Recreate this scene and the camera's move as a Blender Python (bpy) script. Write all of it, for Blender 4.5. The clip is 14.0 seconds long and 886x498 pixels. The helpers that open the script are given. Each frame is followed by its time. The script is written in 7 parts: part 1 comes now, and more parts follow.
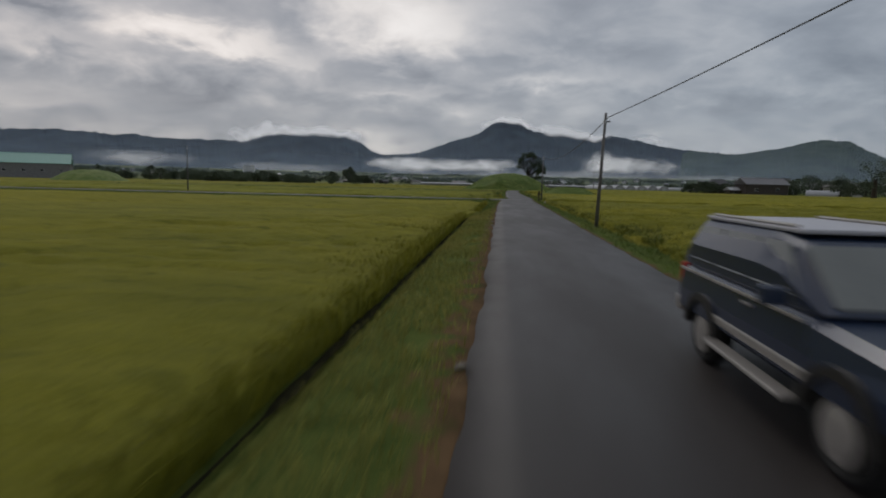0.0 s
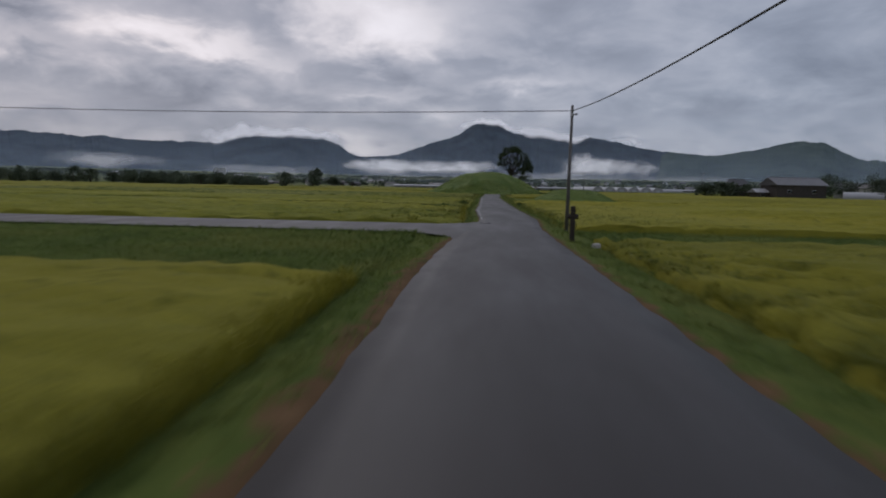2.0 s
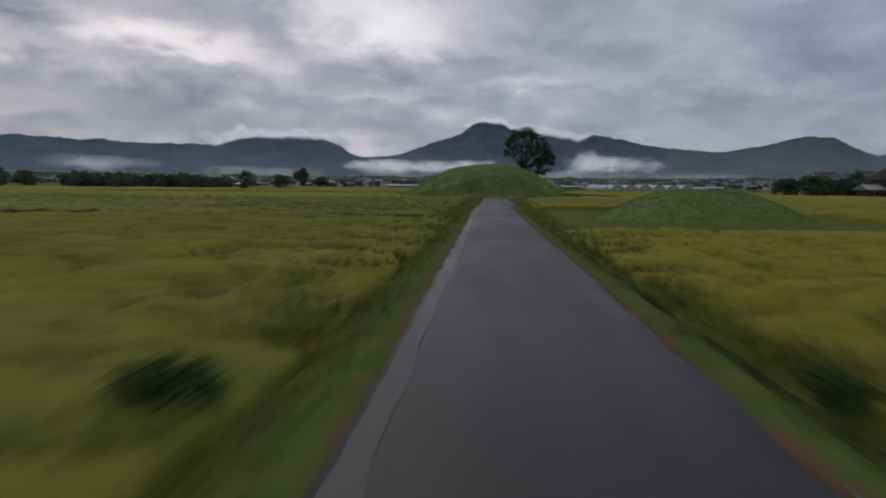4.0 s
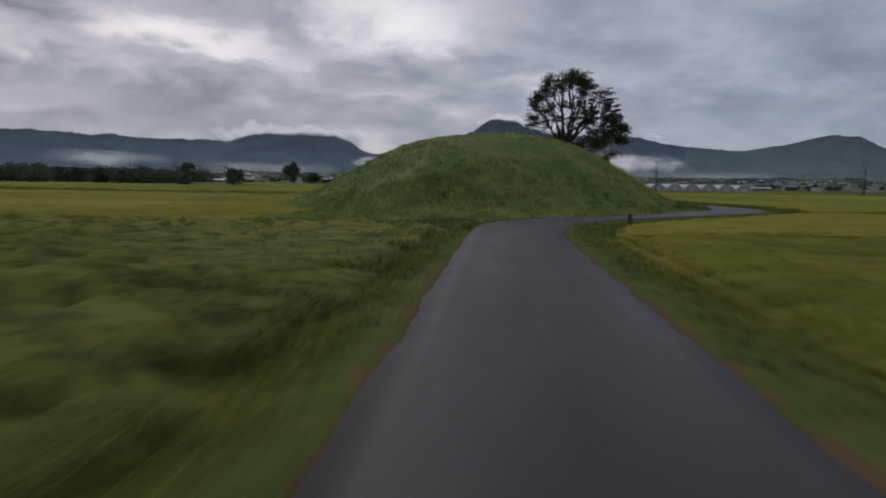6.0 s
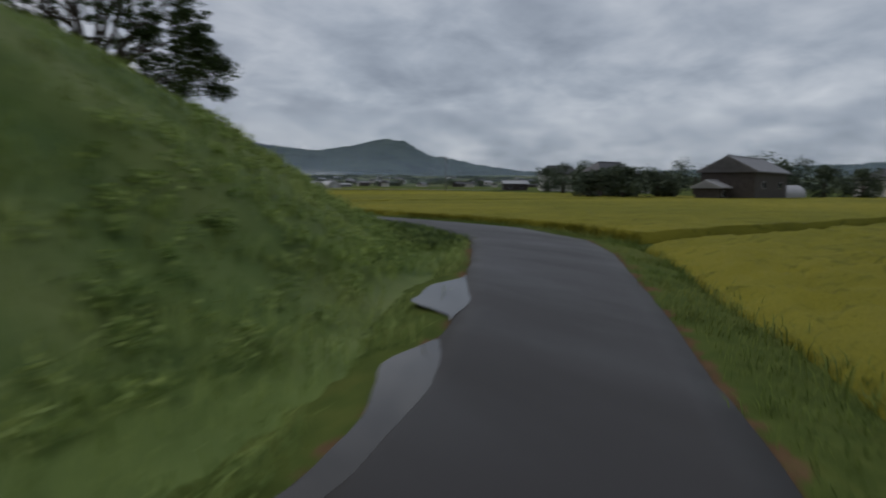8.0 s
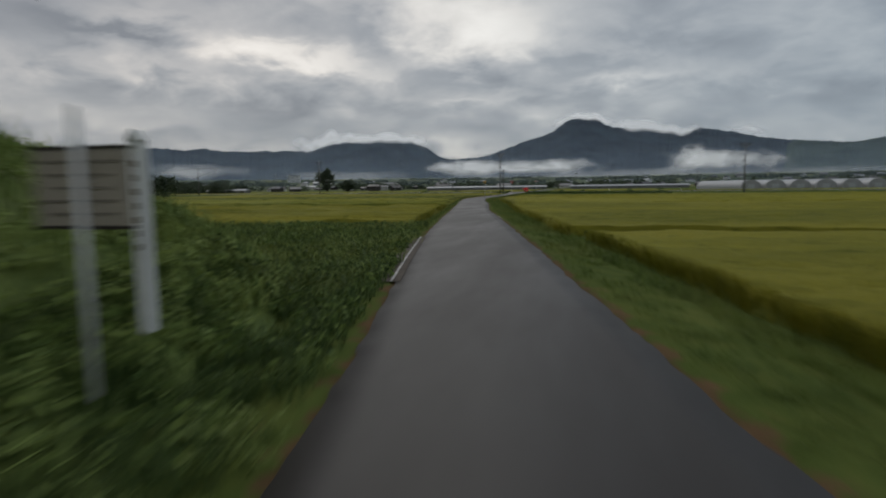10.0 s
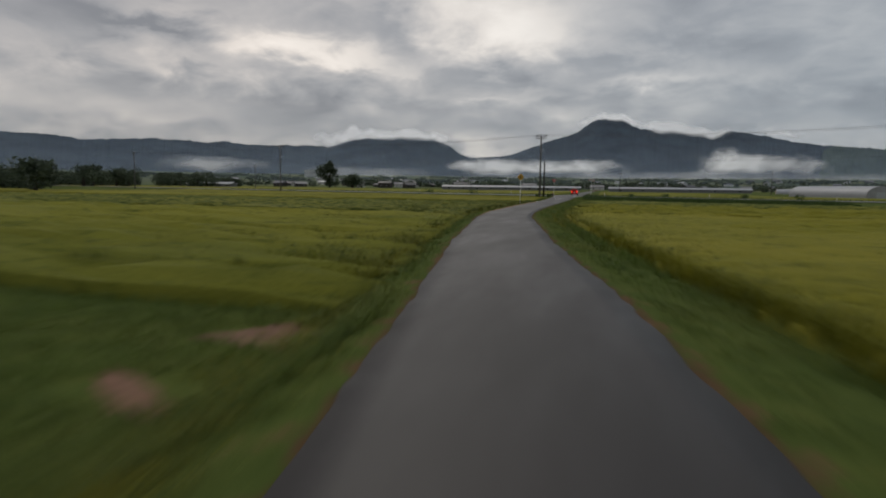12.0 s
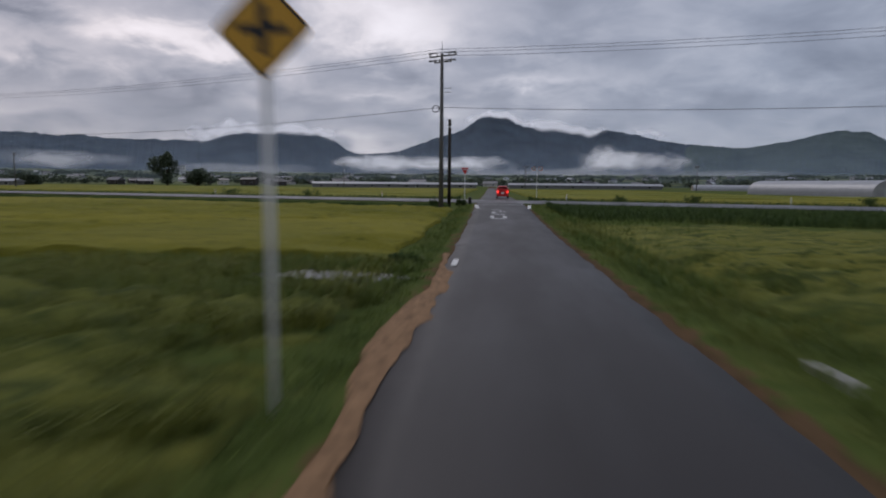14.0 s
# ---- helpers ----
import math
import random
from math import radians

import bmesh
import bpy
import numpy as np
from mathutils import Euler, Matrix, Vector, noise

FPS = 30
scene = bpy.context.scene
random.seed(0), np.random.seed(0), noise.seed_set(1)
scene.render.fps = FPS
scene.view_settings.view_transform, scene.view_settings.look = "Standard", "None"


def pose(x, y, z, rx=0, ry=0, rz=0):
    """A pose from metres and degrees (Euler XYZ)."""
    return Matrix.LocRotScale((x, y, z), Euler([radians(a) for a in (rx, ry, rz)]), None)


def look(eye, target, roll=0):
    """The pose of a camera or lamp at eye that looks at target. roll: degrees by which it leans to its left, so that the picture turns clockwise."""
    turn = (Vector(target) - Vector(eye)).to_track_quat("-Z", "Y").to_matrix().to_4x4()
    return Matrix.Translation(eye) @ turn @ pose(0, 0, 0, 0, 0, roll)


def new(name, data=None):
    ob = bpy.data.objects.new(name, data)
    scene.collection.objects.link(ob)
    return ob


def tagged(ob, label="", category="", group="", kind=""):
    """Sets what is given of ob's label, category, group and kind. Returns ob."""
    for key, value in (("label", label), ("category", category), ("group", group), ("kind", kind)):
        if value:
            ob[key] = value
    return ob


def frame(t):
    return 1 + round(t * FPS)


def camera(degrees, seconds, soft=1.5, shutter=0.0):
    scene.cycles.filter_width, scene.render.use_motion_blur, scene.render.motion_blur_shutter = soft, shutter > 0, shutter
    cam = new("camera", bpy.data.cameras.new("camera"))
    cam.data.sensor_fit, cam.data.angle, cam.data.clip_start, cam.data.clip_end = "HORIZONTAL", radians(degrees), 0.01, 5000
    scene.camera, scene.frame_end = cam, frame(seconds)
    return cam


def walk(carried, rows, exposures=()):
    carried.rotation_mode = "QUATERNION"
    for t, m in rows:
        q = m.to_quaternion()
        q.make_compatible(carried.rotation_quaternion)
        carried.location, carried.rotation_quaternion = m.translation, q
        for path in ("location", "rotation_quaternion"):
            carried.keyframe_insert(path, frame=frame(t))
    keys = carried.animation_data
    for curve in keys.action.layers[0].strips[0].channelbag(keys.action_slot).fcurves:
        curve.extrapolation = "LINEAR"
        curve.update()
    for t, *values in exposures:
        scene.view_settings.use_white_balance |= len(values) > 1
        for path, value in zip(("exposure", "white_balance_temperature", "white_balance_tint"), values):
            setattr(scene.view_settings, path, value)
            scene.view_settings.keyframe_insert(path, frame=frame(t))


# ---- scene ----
cam = camera(75, 14.0, soft=1.9, shutter=0.35)
PATH = [
    (0.0, pose(0.00, -0.00, 2.0, 83.52, -1.28, 5.81)),
    (0.5, pose(-0.22, 10.20, 2.0, 83.64, -2.35, 3.90)),
    (0.9, pose(0.25, 19.84, 2.0, 83.75, -1.54, 2.56)),
    (1.0, pose(0.45, 22.62, 2.0, 83.78, -1.42, 2.67)),
    (1.5, pose(0.76, 36.89, 2.0, 83.85, -1.40, 3.47)),
    (2.0, pose(1.16, 51.92, 2.0, 83.77, -1.10, 3.85)),
    (2.2, pose(1.20, 57.68, 2.0, 83.87, -1.14, 3.74)),
    (2.4, pose(1.31, 63.59, 2.0, 83.60, -0.70, 3.86)),
    (2.5, pose(1.30, 66.57, 2.0, 83.77, -1.06, 3.72)),
    (3.0, pose(2.01, 81.74, 2.0, 83.73, -1.07, 3.44)),
    (3.5, pose(1.84, 96.60, 2.0, 83.76, -0.61, 3.77)),
    (4.75, pose(2.45, 140.50, 2.0, 83.70, -0.70, 4.58)),
    (6.0, pose(2.95, 181.79, 2.0, 83.53, -0.88, 5.43)),
    (6.5, pose(2.62, 194.61, 2.0, 83.58, -1.89, 5.99)),
    (7.0, pose(2.74, 204.44, 2.0, 83.35, -2.81, -0.05)),
    (7.2, pose(3.49, 208.09, 2.0, 83.60, -1.30, -5.91)),
    (7.7, pose(6.60, 215.30, 2.0, 83.60, -0.60, -23.93)),
    (8.1, pose(10.20, 219.20, 2.0, 83.70, -0.20, -35.98)),
    (8.5, pose(14.60, 222.80, 2.0, 83.70, 0.20, -38.02)),
    (8.9, pose(19.90, 227.60, 2.0, 83.65, 0.50, -30.06)),
    (9.15, pose(23.60, 231.60, 2.0, 83.62, 0.55, -18.06)),
    (9.3, pose(24.81, 234.03, 2.0, 83.60, 0.61, -11.10)),
    (9.5, pose(25.19, 239.74, 2.0, 83.71, 1.22, -1.81)),
    (9.8, pose(24.44, 248.10, 2.0, 84.02, 1.51, 9.30)),
    (10.0, pose(23.80, 252.77, 2.0, 83.97, 0.76, 13.45)),
    (10.5, pose(21.18, 264.96, 2.0, 84.28, -0.17, 15.40)),
    (11.0, pose(17.94, 281.54, 2.0, 84.10, -0.27, 15.44)),
    (11.5, pose(14.70, 298.88, 2.0, 84.07, -0.64, 15.46)),
    (12.0, pose(11.80, 315.08, 2.0, 83.82, -0.70, 15.55)),
    (12.5, pose(8.41, 333.33, 2.0, 83.76, -0.31, 15.59)),
    (13.0, pose(5.74, 350.79, 2.0, 83.48, -0.92, 13.90)),
    (13.3, pose(4.05, 360.67, 2.0, 83.57, -0.36, 10.19)),
    (13.5, pose(3.59, 367.36, 2.0, 83.55, -0.61, 7.63)),
    (13.7, pose(3.60, 374.01, 2.0, 83.37, -0.68, 5.73)),
    (14.0, pose(3.54, 383.22, 2.0, 83.62, -0.45, 4.65)),
]
walk(cam, PATH, exposures=[(0.0, 0.07, 6600, 10), (1.0, 0.07, 6450, 11), (2.0, 0.07, 6200, 16), (3.7, 0.06, 6250, 15), (6.0, 0.06, 6230, 15), (6.6, 0.2, 6230, 15), (7.0, 0.32, 6250, 15), (7.6, 0.3, 6350, 13), (9.3, 0.10, 6500, 6), (12.5, 0.12, 6850, 10), (13.0, 0.13, 6500, 12), (14.0, 0.13, 6170, 17)])

# ---- world and light ----
def noded(name):
    m = bpy.data.materials.new(name)
    m.use_nodes = True
    nt = m.node_tree
    return m, nt, nt.nodes["Principled BSDF"]


def link(nt, a, b):
    nt.links.new(a, b)


def mathn(nt, op, a, b=None, c=None):
    n = nt.nodes.new("ShaderNodeMath")
    n.operation = op
    for i, v in enumerate((a, b, c)):
        if v is None:
            continue
        if isinstance(v, (int, float)):
            n.inputs[i].default_value = v
        else:
            nt.links.new(v, n.inputs[i])
    return n.outputs[0]


def noise_tex(nt, vec, scale, detail=4.0, rough=0.55, dist=0.0):
    n = nt.nodes.new("ShaderNodeTexNoise")
    n.inputs["Scale"].default_value = scale
    n.inputs["Detail"].default_value = detail
    n.inputs["Roughness"].default_value = rough
    n.inputs["Distortion"].default_value = dist
    nt.links.new(vec, n.inputs["Vector"])
    return n.outputs["Fac"]


def ramp(nt, fac, stops):
    r = nt.nodes.new("ShaderNodeValToRGB")
    e = r.color_ramp.elements
    while len(e) < len(stops):
        e.new(0.5)
    for i, (p, c) in enumerate(stops):
        e[i].position = p
        e[i].color = (*c, 1) if len(c) == 3 else c
    nt.links.new(fac, r.inputs[0])
    return r.outputs[0]


def mixc(nt, fac, a, b):
    n = nt.nodes.new("ShaderNodeMix")
    n.data_type = "RGBA"
    for s, v in ((n.inputs[0], fac), (n.inputs[6], a), (n.inputs[7], b)):
        if isinstance(v, (int, float)):
            s.default_value = v
        elif isinstance(v, tuple):
            s.default_value = (*v, 1)
        else:
            nt.links.new(v, s)
    return n.outputs[2]


def mapping(nt, vec, scale=(1, 1, 1), loc=(0, 0, 0)):
    n = nt.nodes.new("ShaderNodeMapping")
    n.inputs["Scale"].default_value = scale
    n.inputs["Location"].default_value = loc
    nt.links.new(vec, n.inputs["Vector"])
    return n.outputs[0]


SUN_EL, SUN_AZ = 48.0, -25.0


def build_world():
    w = bpy.data.worlds.new("overcast_sky")
    scene.world = w
    w.use_nodes = True
    nt = w.node_tree
    bg = nt.nodes["Background"]
    sky = nt.nodes.new("ShaderNodeTexSky")
    sky.sky_type = "NISHITA"
    sky.sun_disc = False
    sky.sun_elevation = radians(SUN_EL)
    sky.sun_rotation = radians(SUN_AZ)
    co = nt.nodes.new("ShaderNodeTexCoord").outputs["Generated"]
    sep = nt.nodes.new("ShaderNodeSeparateXYZ")
    link(nt, co, sep.inputs[0])
    x, y, z = sep.outputs
    # a cloud deck seen in perspective: the direction meets a level sheet overhead
    up = mathn(nt, "ADD", mathn(nt, "ABSOLUTE", z), 0.34)
    cp = nt.nodes.new("ShaderNodeCombineXYZ")
    link(nt, mathn(nt, "DIVIDE", x, up), cp.inputs[0])
    link(nt, mathn(nt, "DIVIDE", y, up), cp.inputs[1])
    deck = cp.outputs[0]
    big = noise_tex(nt, mapping(nt, deck, (1, 1, 1), (2.3, 0.4, 0.6)), 1.7, 3.0, 0.5, 0.2)
    mid = noise_tex(nt, mapping(nt, deck, (1, 1, 1), (1.7, 5.2, 0.2)), 3.6, 7.0, 0.54, 0.35)
    low = noise_tex(nt, mapping(nt, co, (12, 12, 27), (0.3, 0, 1.2)), 1.0, 6.0, 0.52, 0.3)
    az = mathn(nt, "ADD", mathn(nt, "ARCTAN2", x, y), mathn(nt, "MULTIPLY", mathn(nt, "SUBTRACT", mid, 0.5), 0.26))
    el = mathn(nt, "ADD", mathn(nt, "ARCSINE", z), mathn(nt, "MULTIPLY", mathn(nt, "SUBTRACT", low, 0.5), 0.11))

    def gap(a, e, wide, tall, amount, tilt=0.0):
        # a thinner or thicker place in the cloud deck, level or sloping
        da = mathn(nt, "SUBTRACT", az, radians(a))
        de = mathn(nt, "SUBTRACT", mathn(nt, "SUBTRACT", el, radians(e)), mathn(nt, "MULTIPLY", da, tilt))
        d = mathn(nt, "ADD", mathn(nt, "POWER", mathn(nt, "ABSOLUTE", mathn(nt, "DIVIDE", da, radians(wide))), 2.0),
                  mathn(nt, "POWER", mathn(nt, "ABSOLUTE", mathn(nt, "DIVIDE", de, radians(tall))), 2.0))
        return mathn(nt, "MULTIPLY", mathn(nt, "POWER", 2.718, mathn(nt, "MULTIPLY", d, -1.0)), amount)

    v = mathn(nt, "ADD", mathn(nt, "MULTIPLY", mathn(nt, "SUBTRACT", big, 0.5), 0.34), mathn(nt, "MULTIPLY", mathn(nt, "SUBTRACT", mid, 0.5), 0.46))
    near_low = mathn(nt, "POWER", 2.718, mathn(nt, "MULTIPLY", mathn(nt, "ABSOLUTE", z), -5.0))
    v = mathn(nt, "ADD", mathn(nt, "ADD", v, 0.458), mathn(nt, "MULTIPLY", mathn(nt, "MULTIPLY", mathn(nt, "SUBTRACT", low, 0.5), near_low), 0.62))
    for g in ((-28.0, 12.2, 8.5, 1.5, 0.34, -0.16), (-41, 10.6, 8, 1.1, 0.14, 0.02), (-9.0, 14.6, 6.5, 2.6, 0.32, 0.0), (-12, 18, 14, 2.5, 0.10, 0.0), (4, 9.7, 6, 0.8, 0.13, 0.05), (-9.8, 8.5, 3.0, 0.7, 0.12, 0.0),
              (-41, 13.6, 7, 0.9, -0.24, 0.03), (-20, 14.5, 2.2, 1.6, -0.12, 0.0), (24, 12, 14, 5, -0.05, 0.0), (-34, 7.6, 12, 1.3, -0.10, -0.05), (-15, 10.2, 6, 0.9, -0.10, 0.0), (0, 11.6, 7, 0.9, -0.07, 0.05), (20, 7.2, 10, 1.2, -0.06, 0.0),
              (-11.5, 4.1, 3.2, 0.9, 0.15, 0.0), (-3, 6.9, 2.5, 0.7, 0.10, 0.0), (14, 5.0, 2.0, 0.5, 0.12, 0.0), (-46, 5.6, 8, 0.9, 0.08, 0.0)):
        v = mathn(nt, "ADD", v, gap(*g))
    col = ramp(nt, v, [(0.28, (0.200, 0.215, 0.250)), (0.42, (0.300, 0.315, 0.352)), (0.56, (0.435, 0.437, 0.462)),
                       (0.72, (0.68, 0.655, 0.65)), (0.92, (0.88, 0.85, 0.84))])
    # warmer where the light breaks through, cooler away from it
    side = ramp(nt, mathn(nt, "ADD", mathn(nt, "MULTIPLY", az, 0.9), 0.62), [(0.0, (1.04, 0.995, 0.955)), (0.5, (1.0, 1.0, 0.99)), (1.0, (0.94, 1.0, 1.03))])
    tint = nt.nodes.new("ShaderNodeVectorMath")
    tint.operation = "MULTIPLY"
    link(nt, col, tint.inputs[0])
    link(nt, side, tint.inputs[1])
    col = tint.outputs[0]
    skyc = nt.nodes.new("ShaderNodeVectorMath")
    skyc.operation = "SCALE"
    skyc.inputs["Scale"].default_value = 0.1
    link(nt, sky.outputs[0], skyc.inputs[0])
    link(nt, mixc(nt, 0.94, skyc.outputs[0], col), bg.inputs[0])
    bg.inputs[1].default_value = 1.0
    return w


build_world()
sun = new("sun", bpy.data.lights.new("sun", "SUN"))
sun.data.energy, sun.data.angle, sun.data.color = 0.5, radians(25), (1.0, 0.96, 0.9)
_d = Vector((math.sin(radians(SUN_AZ)) * math.cos(radians(SUN_EL)), math.cos(radians(SUN_AZ)) * math.cos(radians(SUN_EL)), math.sin(radians(SUN_EL))))
sun.matrix_world = look(_d * 100, (0, 0, 0))


# ---- materials ----
def objco(nt):
    return nt.nodes.new("ShaderNodeTexCoord").outputs["Object"]


def bump(nt, bsdf, height, strength, distance):
    b = nt.nodes.new("ShaderNodeBump")
    b.inputs["Strength"].default_value = strength
    b.inputs["Distance"].default_value = distance
    link(nt, height, b.inputs["Height"])
    link(nt, b.outputs[0], bsdf.inputs["Normal"])


def plain(name, col, rough=0.6, metal=0.0, var=0.15, scale=6.0, spec=0.5, bumps=0.0):
    m, nt, b = noded(name)
    co = objco(nt)
    f = noise_tex(nt, co, scale, 6, 0.6)
    lo = tuple(c * (1 - var) for c in col)
    hi = tuple(min(1, c * (1 + var)) for c in col)
    link(nt, ramp(nt, f, [(0.3, lo), (0.7, hi)]), b.inputs["Base Color"])
    b.inputs["Metallic"].default_value = metal
    b.inputs["Specular IOR Level"].default_value = spec
    g = noise_tex(nt, co, scale * 3.7, 3)
    link(nt, mathn(nt, "ADD", mathn(nt, "MULTIPLY", g, 0.2), rough - 0.1), b.inputs["Roughness"])
    if bumps:
        bump(nt, b, g, bumps, 0.01)
    return m


def glow(name, col, strength):
    m, nt, b = noded(name)
    b.inputs["Base Color"].default_value = (*col, 1)
    b.inputs["Emission Color"].default_value = (*col, 1)
    b.inputs["Emission Strength"].default_value = strength
    return m


def leafy(name, dark, light, tip=None, scale=0.35, rough=0.65):
    """Foliage: colour varies from clump to clump and blade to blade."""
    m, nt, b = noded(name)
    co = objco(nt)
    a = noise_tex(nt, co, scale, 4, 0.6)
    geo = nt.nodes.new("ShaderNodeNewGeometry").outputs["Random Per Island"]
    f = mathn(nt, "ADD", mathn(nt, "MULTIPLY", a, 0.65), mathn(nt, "MULTIPLY", geo, 0.35))
    col = ramp(nt, f, [(0.28, dark), (0.72, light)])
    if tip:
        col = mixc(nt, mathn(nt, "MULTIPLY", ramp(nt, noise_tex(nt, co, scale * 0.31, 3), [(0.45, (0, 0, 0)), (0.7, (1, 1, 1))]), 0.7), col, tip)
    link(nt, col, b.inputs["Base Color"])
    b.inputs["Roughness"].default_value = rough
    b.inputs["Specular IOR Level"].default_value = 0.12
    tr = nt.nodes.new("ShaderNodeBsdfTranslucent")
    link(nt, col, tr.inputs[0])
    mx = nt.nodes.new("ShaderNodeMixShader")
    mx.inputs[0].default_value = 0.25
    link(nt, b.outputs[0], mx.inputs[1])
    link(nt, tr.outputs[0], mx.inputs[2])
    link(nt, mx.outputs[0], nt.nodes["Material Output"].inputs[0])
    return m


def asphalt_material(name="wet_asphalt", r0=0.43, r1=0.54):
    m, nt, b = noded(name)
    co = objco(nt)
    grain = noise_tex(nt, co, 70, 3, 0.7)
    patch = noise_tex(nt, mapping(nt, co, (1.0, 0.16, 1)), 0.8, 5, 0.55)
    wet = noise_tex(nt, mapping(nt, co, (1.0, 0.22, 1), (7, 3, 0)), 0.55, 5, 0.6)
    col = mixc(nt, patch, (0.0195, 0.0162, 0.0155), (0.032, 0.0280, 0.0272))
    col = mixc(nt, mathn(nt, "MULTIPLY", grain, 0.4), col, (0.054, 0.049, 0.048))
    link(nt, col, b.inputs["Base Color"])
    r = ramp(nt, wet, [(0.36, (r0, r0, r0)), (0.60, (r1, r1, r1))])
    link(nt, r, b.inputs["Roughness"])
    b.inputs["Specular IOR Level"].default_value = 0.27
    bump(nt, b, grain, 0.25, 0.006)
    return m


def ground_material():
    """Grass with bare soil where the attribute says so."""
    m, nt, b = noded("grass_ground")
    co = objco(nt)
    at = nt.nodes.new("ShaderNodeAttribute")
    at.attribute_name = "soil"
    big = noise_tex(nt, co, 0.09, 5, 0.6)
    mid = noise_tex(nt, co, 1.7, 6, 0.65)
    fin = noise_tex(nt, co, 22, 3, 0.7)
    g = ramp(nt, mathn(nt, "ADD", mathn(nt, "MULTIPLY", big, 0.4), mathn(nt, "MULTIPLY", mid, 0.6)),
             [(0.3, (0.044, 0.070, 0.018)), (0.5, (0.088, 0.116, 0.029)), (0.7, (0.145, 0.155, 0.042))])
    s = ramp(nt, mid, [(0.3, (0.058, 0.039, 0.022)), (0.7, (0.165, 0.104, 0.056))])
    edge = mathn(nt, "ADD", at.outputs["Fac"], mathn(nt, "MULTIPLY", mathn(nt, "SUBTRACT", mid, 0.5), 1.9))
    k = ramp(nt, edge, [(0.42, (0, 0, 0)), (0.6, (1, 1, 1))])
    link(nt, mixc(nt, k, g, s), b.inputs["Base Color"])
    b.inputs["Roughness"].default_value = 0.95
    b.inputs["Specular IOR Level"].default_value = 0.03
    bump(nt, b, fin, 0.6, 0.03)
    return m


def rice_material(name, dark, light, gold, gap_shade=0.6, knee=0.46):
    m, nt, b = noded(name)
    co = objco(nt)
    big = noise_tex(nt, mapping(nt, co, (0.5, 1, 1)), 0.06, 4, 0.6)
    mid = noise_tex(nt, mapping(nt, co, (0.6, 1, 1)), 0.55, 5, 0.6)
    fin = noise_tex(nt, co, 16, 4, 0.75)
    geo = nt.nodes.new("ShaderNodeNewGeometry").outputs["Random Per Island"]
    f = mathn(nt, "ADD", mathn(nt, "ADD", mathn(nt, "MULTIPLY", mid, 0.40), mathn(nt, "MULTIPLY", fin, 0.42)), mathn(nt, "MULTIPLY", geo, 0.18))
    col = ramp(nt, f, [(0.30, dark), (0.62, light)])
    col = mixc(nt, ramp(nt, big, [(0.4, (0, 0, 0)), (0.65, (0.8, 0.8, 0.8))]), col, gold)
    col = mixc(nt, ramp(nt, fin, [(0.25, (0.5, 0.5, 0.5)), (0.48, (0, 0, 0))]), col, dark)
    # dark green swathes: leaves laid bare, plus painted shade between flattened clumps
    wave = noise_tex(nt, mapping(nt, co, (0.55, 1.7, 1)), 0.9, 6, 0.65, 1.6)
    col = mixc(nt, ramp(nt, wave, [(knee - 0.12, (gap_shade, gap_shade, gap_shade)), (knee, (0, 0, 0))]), col, dark)
    link(nt, col, b.inputs["Base Color"])
    b.inputs["Roughness"].default_value = 0.85
    b.inputs["Specular IOR Level"].default_value = 0.08
    bump(nt, b, fin, 0.9, 0.06)
    return m


def forest_material(name, dark, light):
    m, nt, b = noded(name)
    co = objco(nt)
    a = noise_tex(nt, mapping(nt, co, (1, 1, 0.45)), 0.0045, 7, 0.62)
    f = noise_tex(nt, co, 0.045, 5, 0.7)
    link(nt, ramp(nt, mathn(nt, "ADD", mathn(nt, "MULTIPLY", a, 0.6), mathn(nt, "MULTIPLY", f, 0.4)), [(0.40, dark), (0.60, light)]), b.inputs["Base Color"])
    b.inputs["Roughness"].default_value = 0.9
    b.inputs["Specular IOR Level"].default_value = 0.1
    bump(nt, b, mathn(nt, "ADD", f, mathn(nt, "MULTIPLY", a, 2.0)), 1.0, 30)
    return m


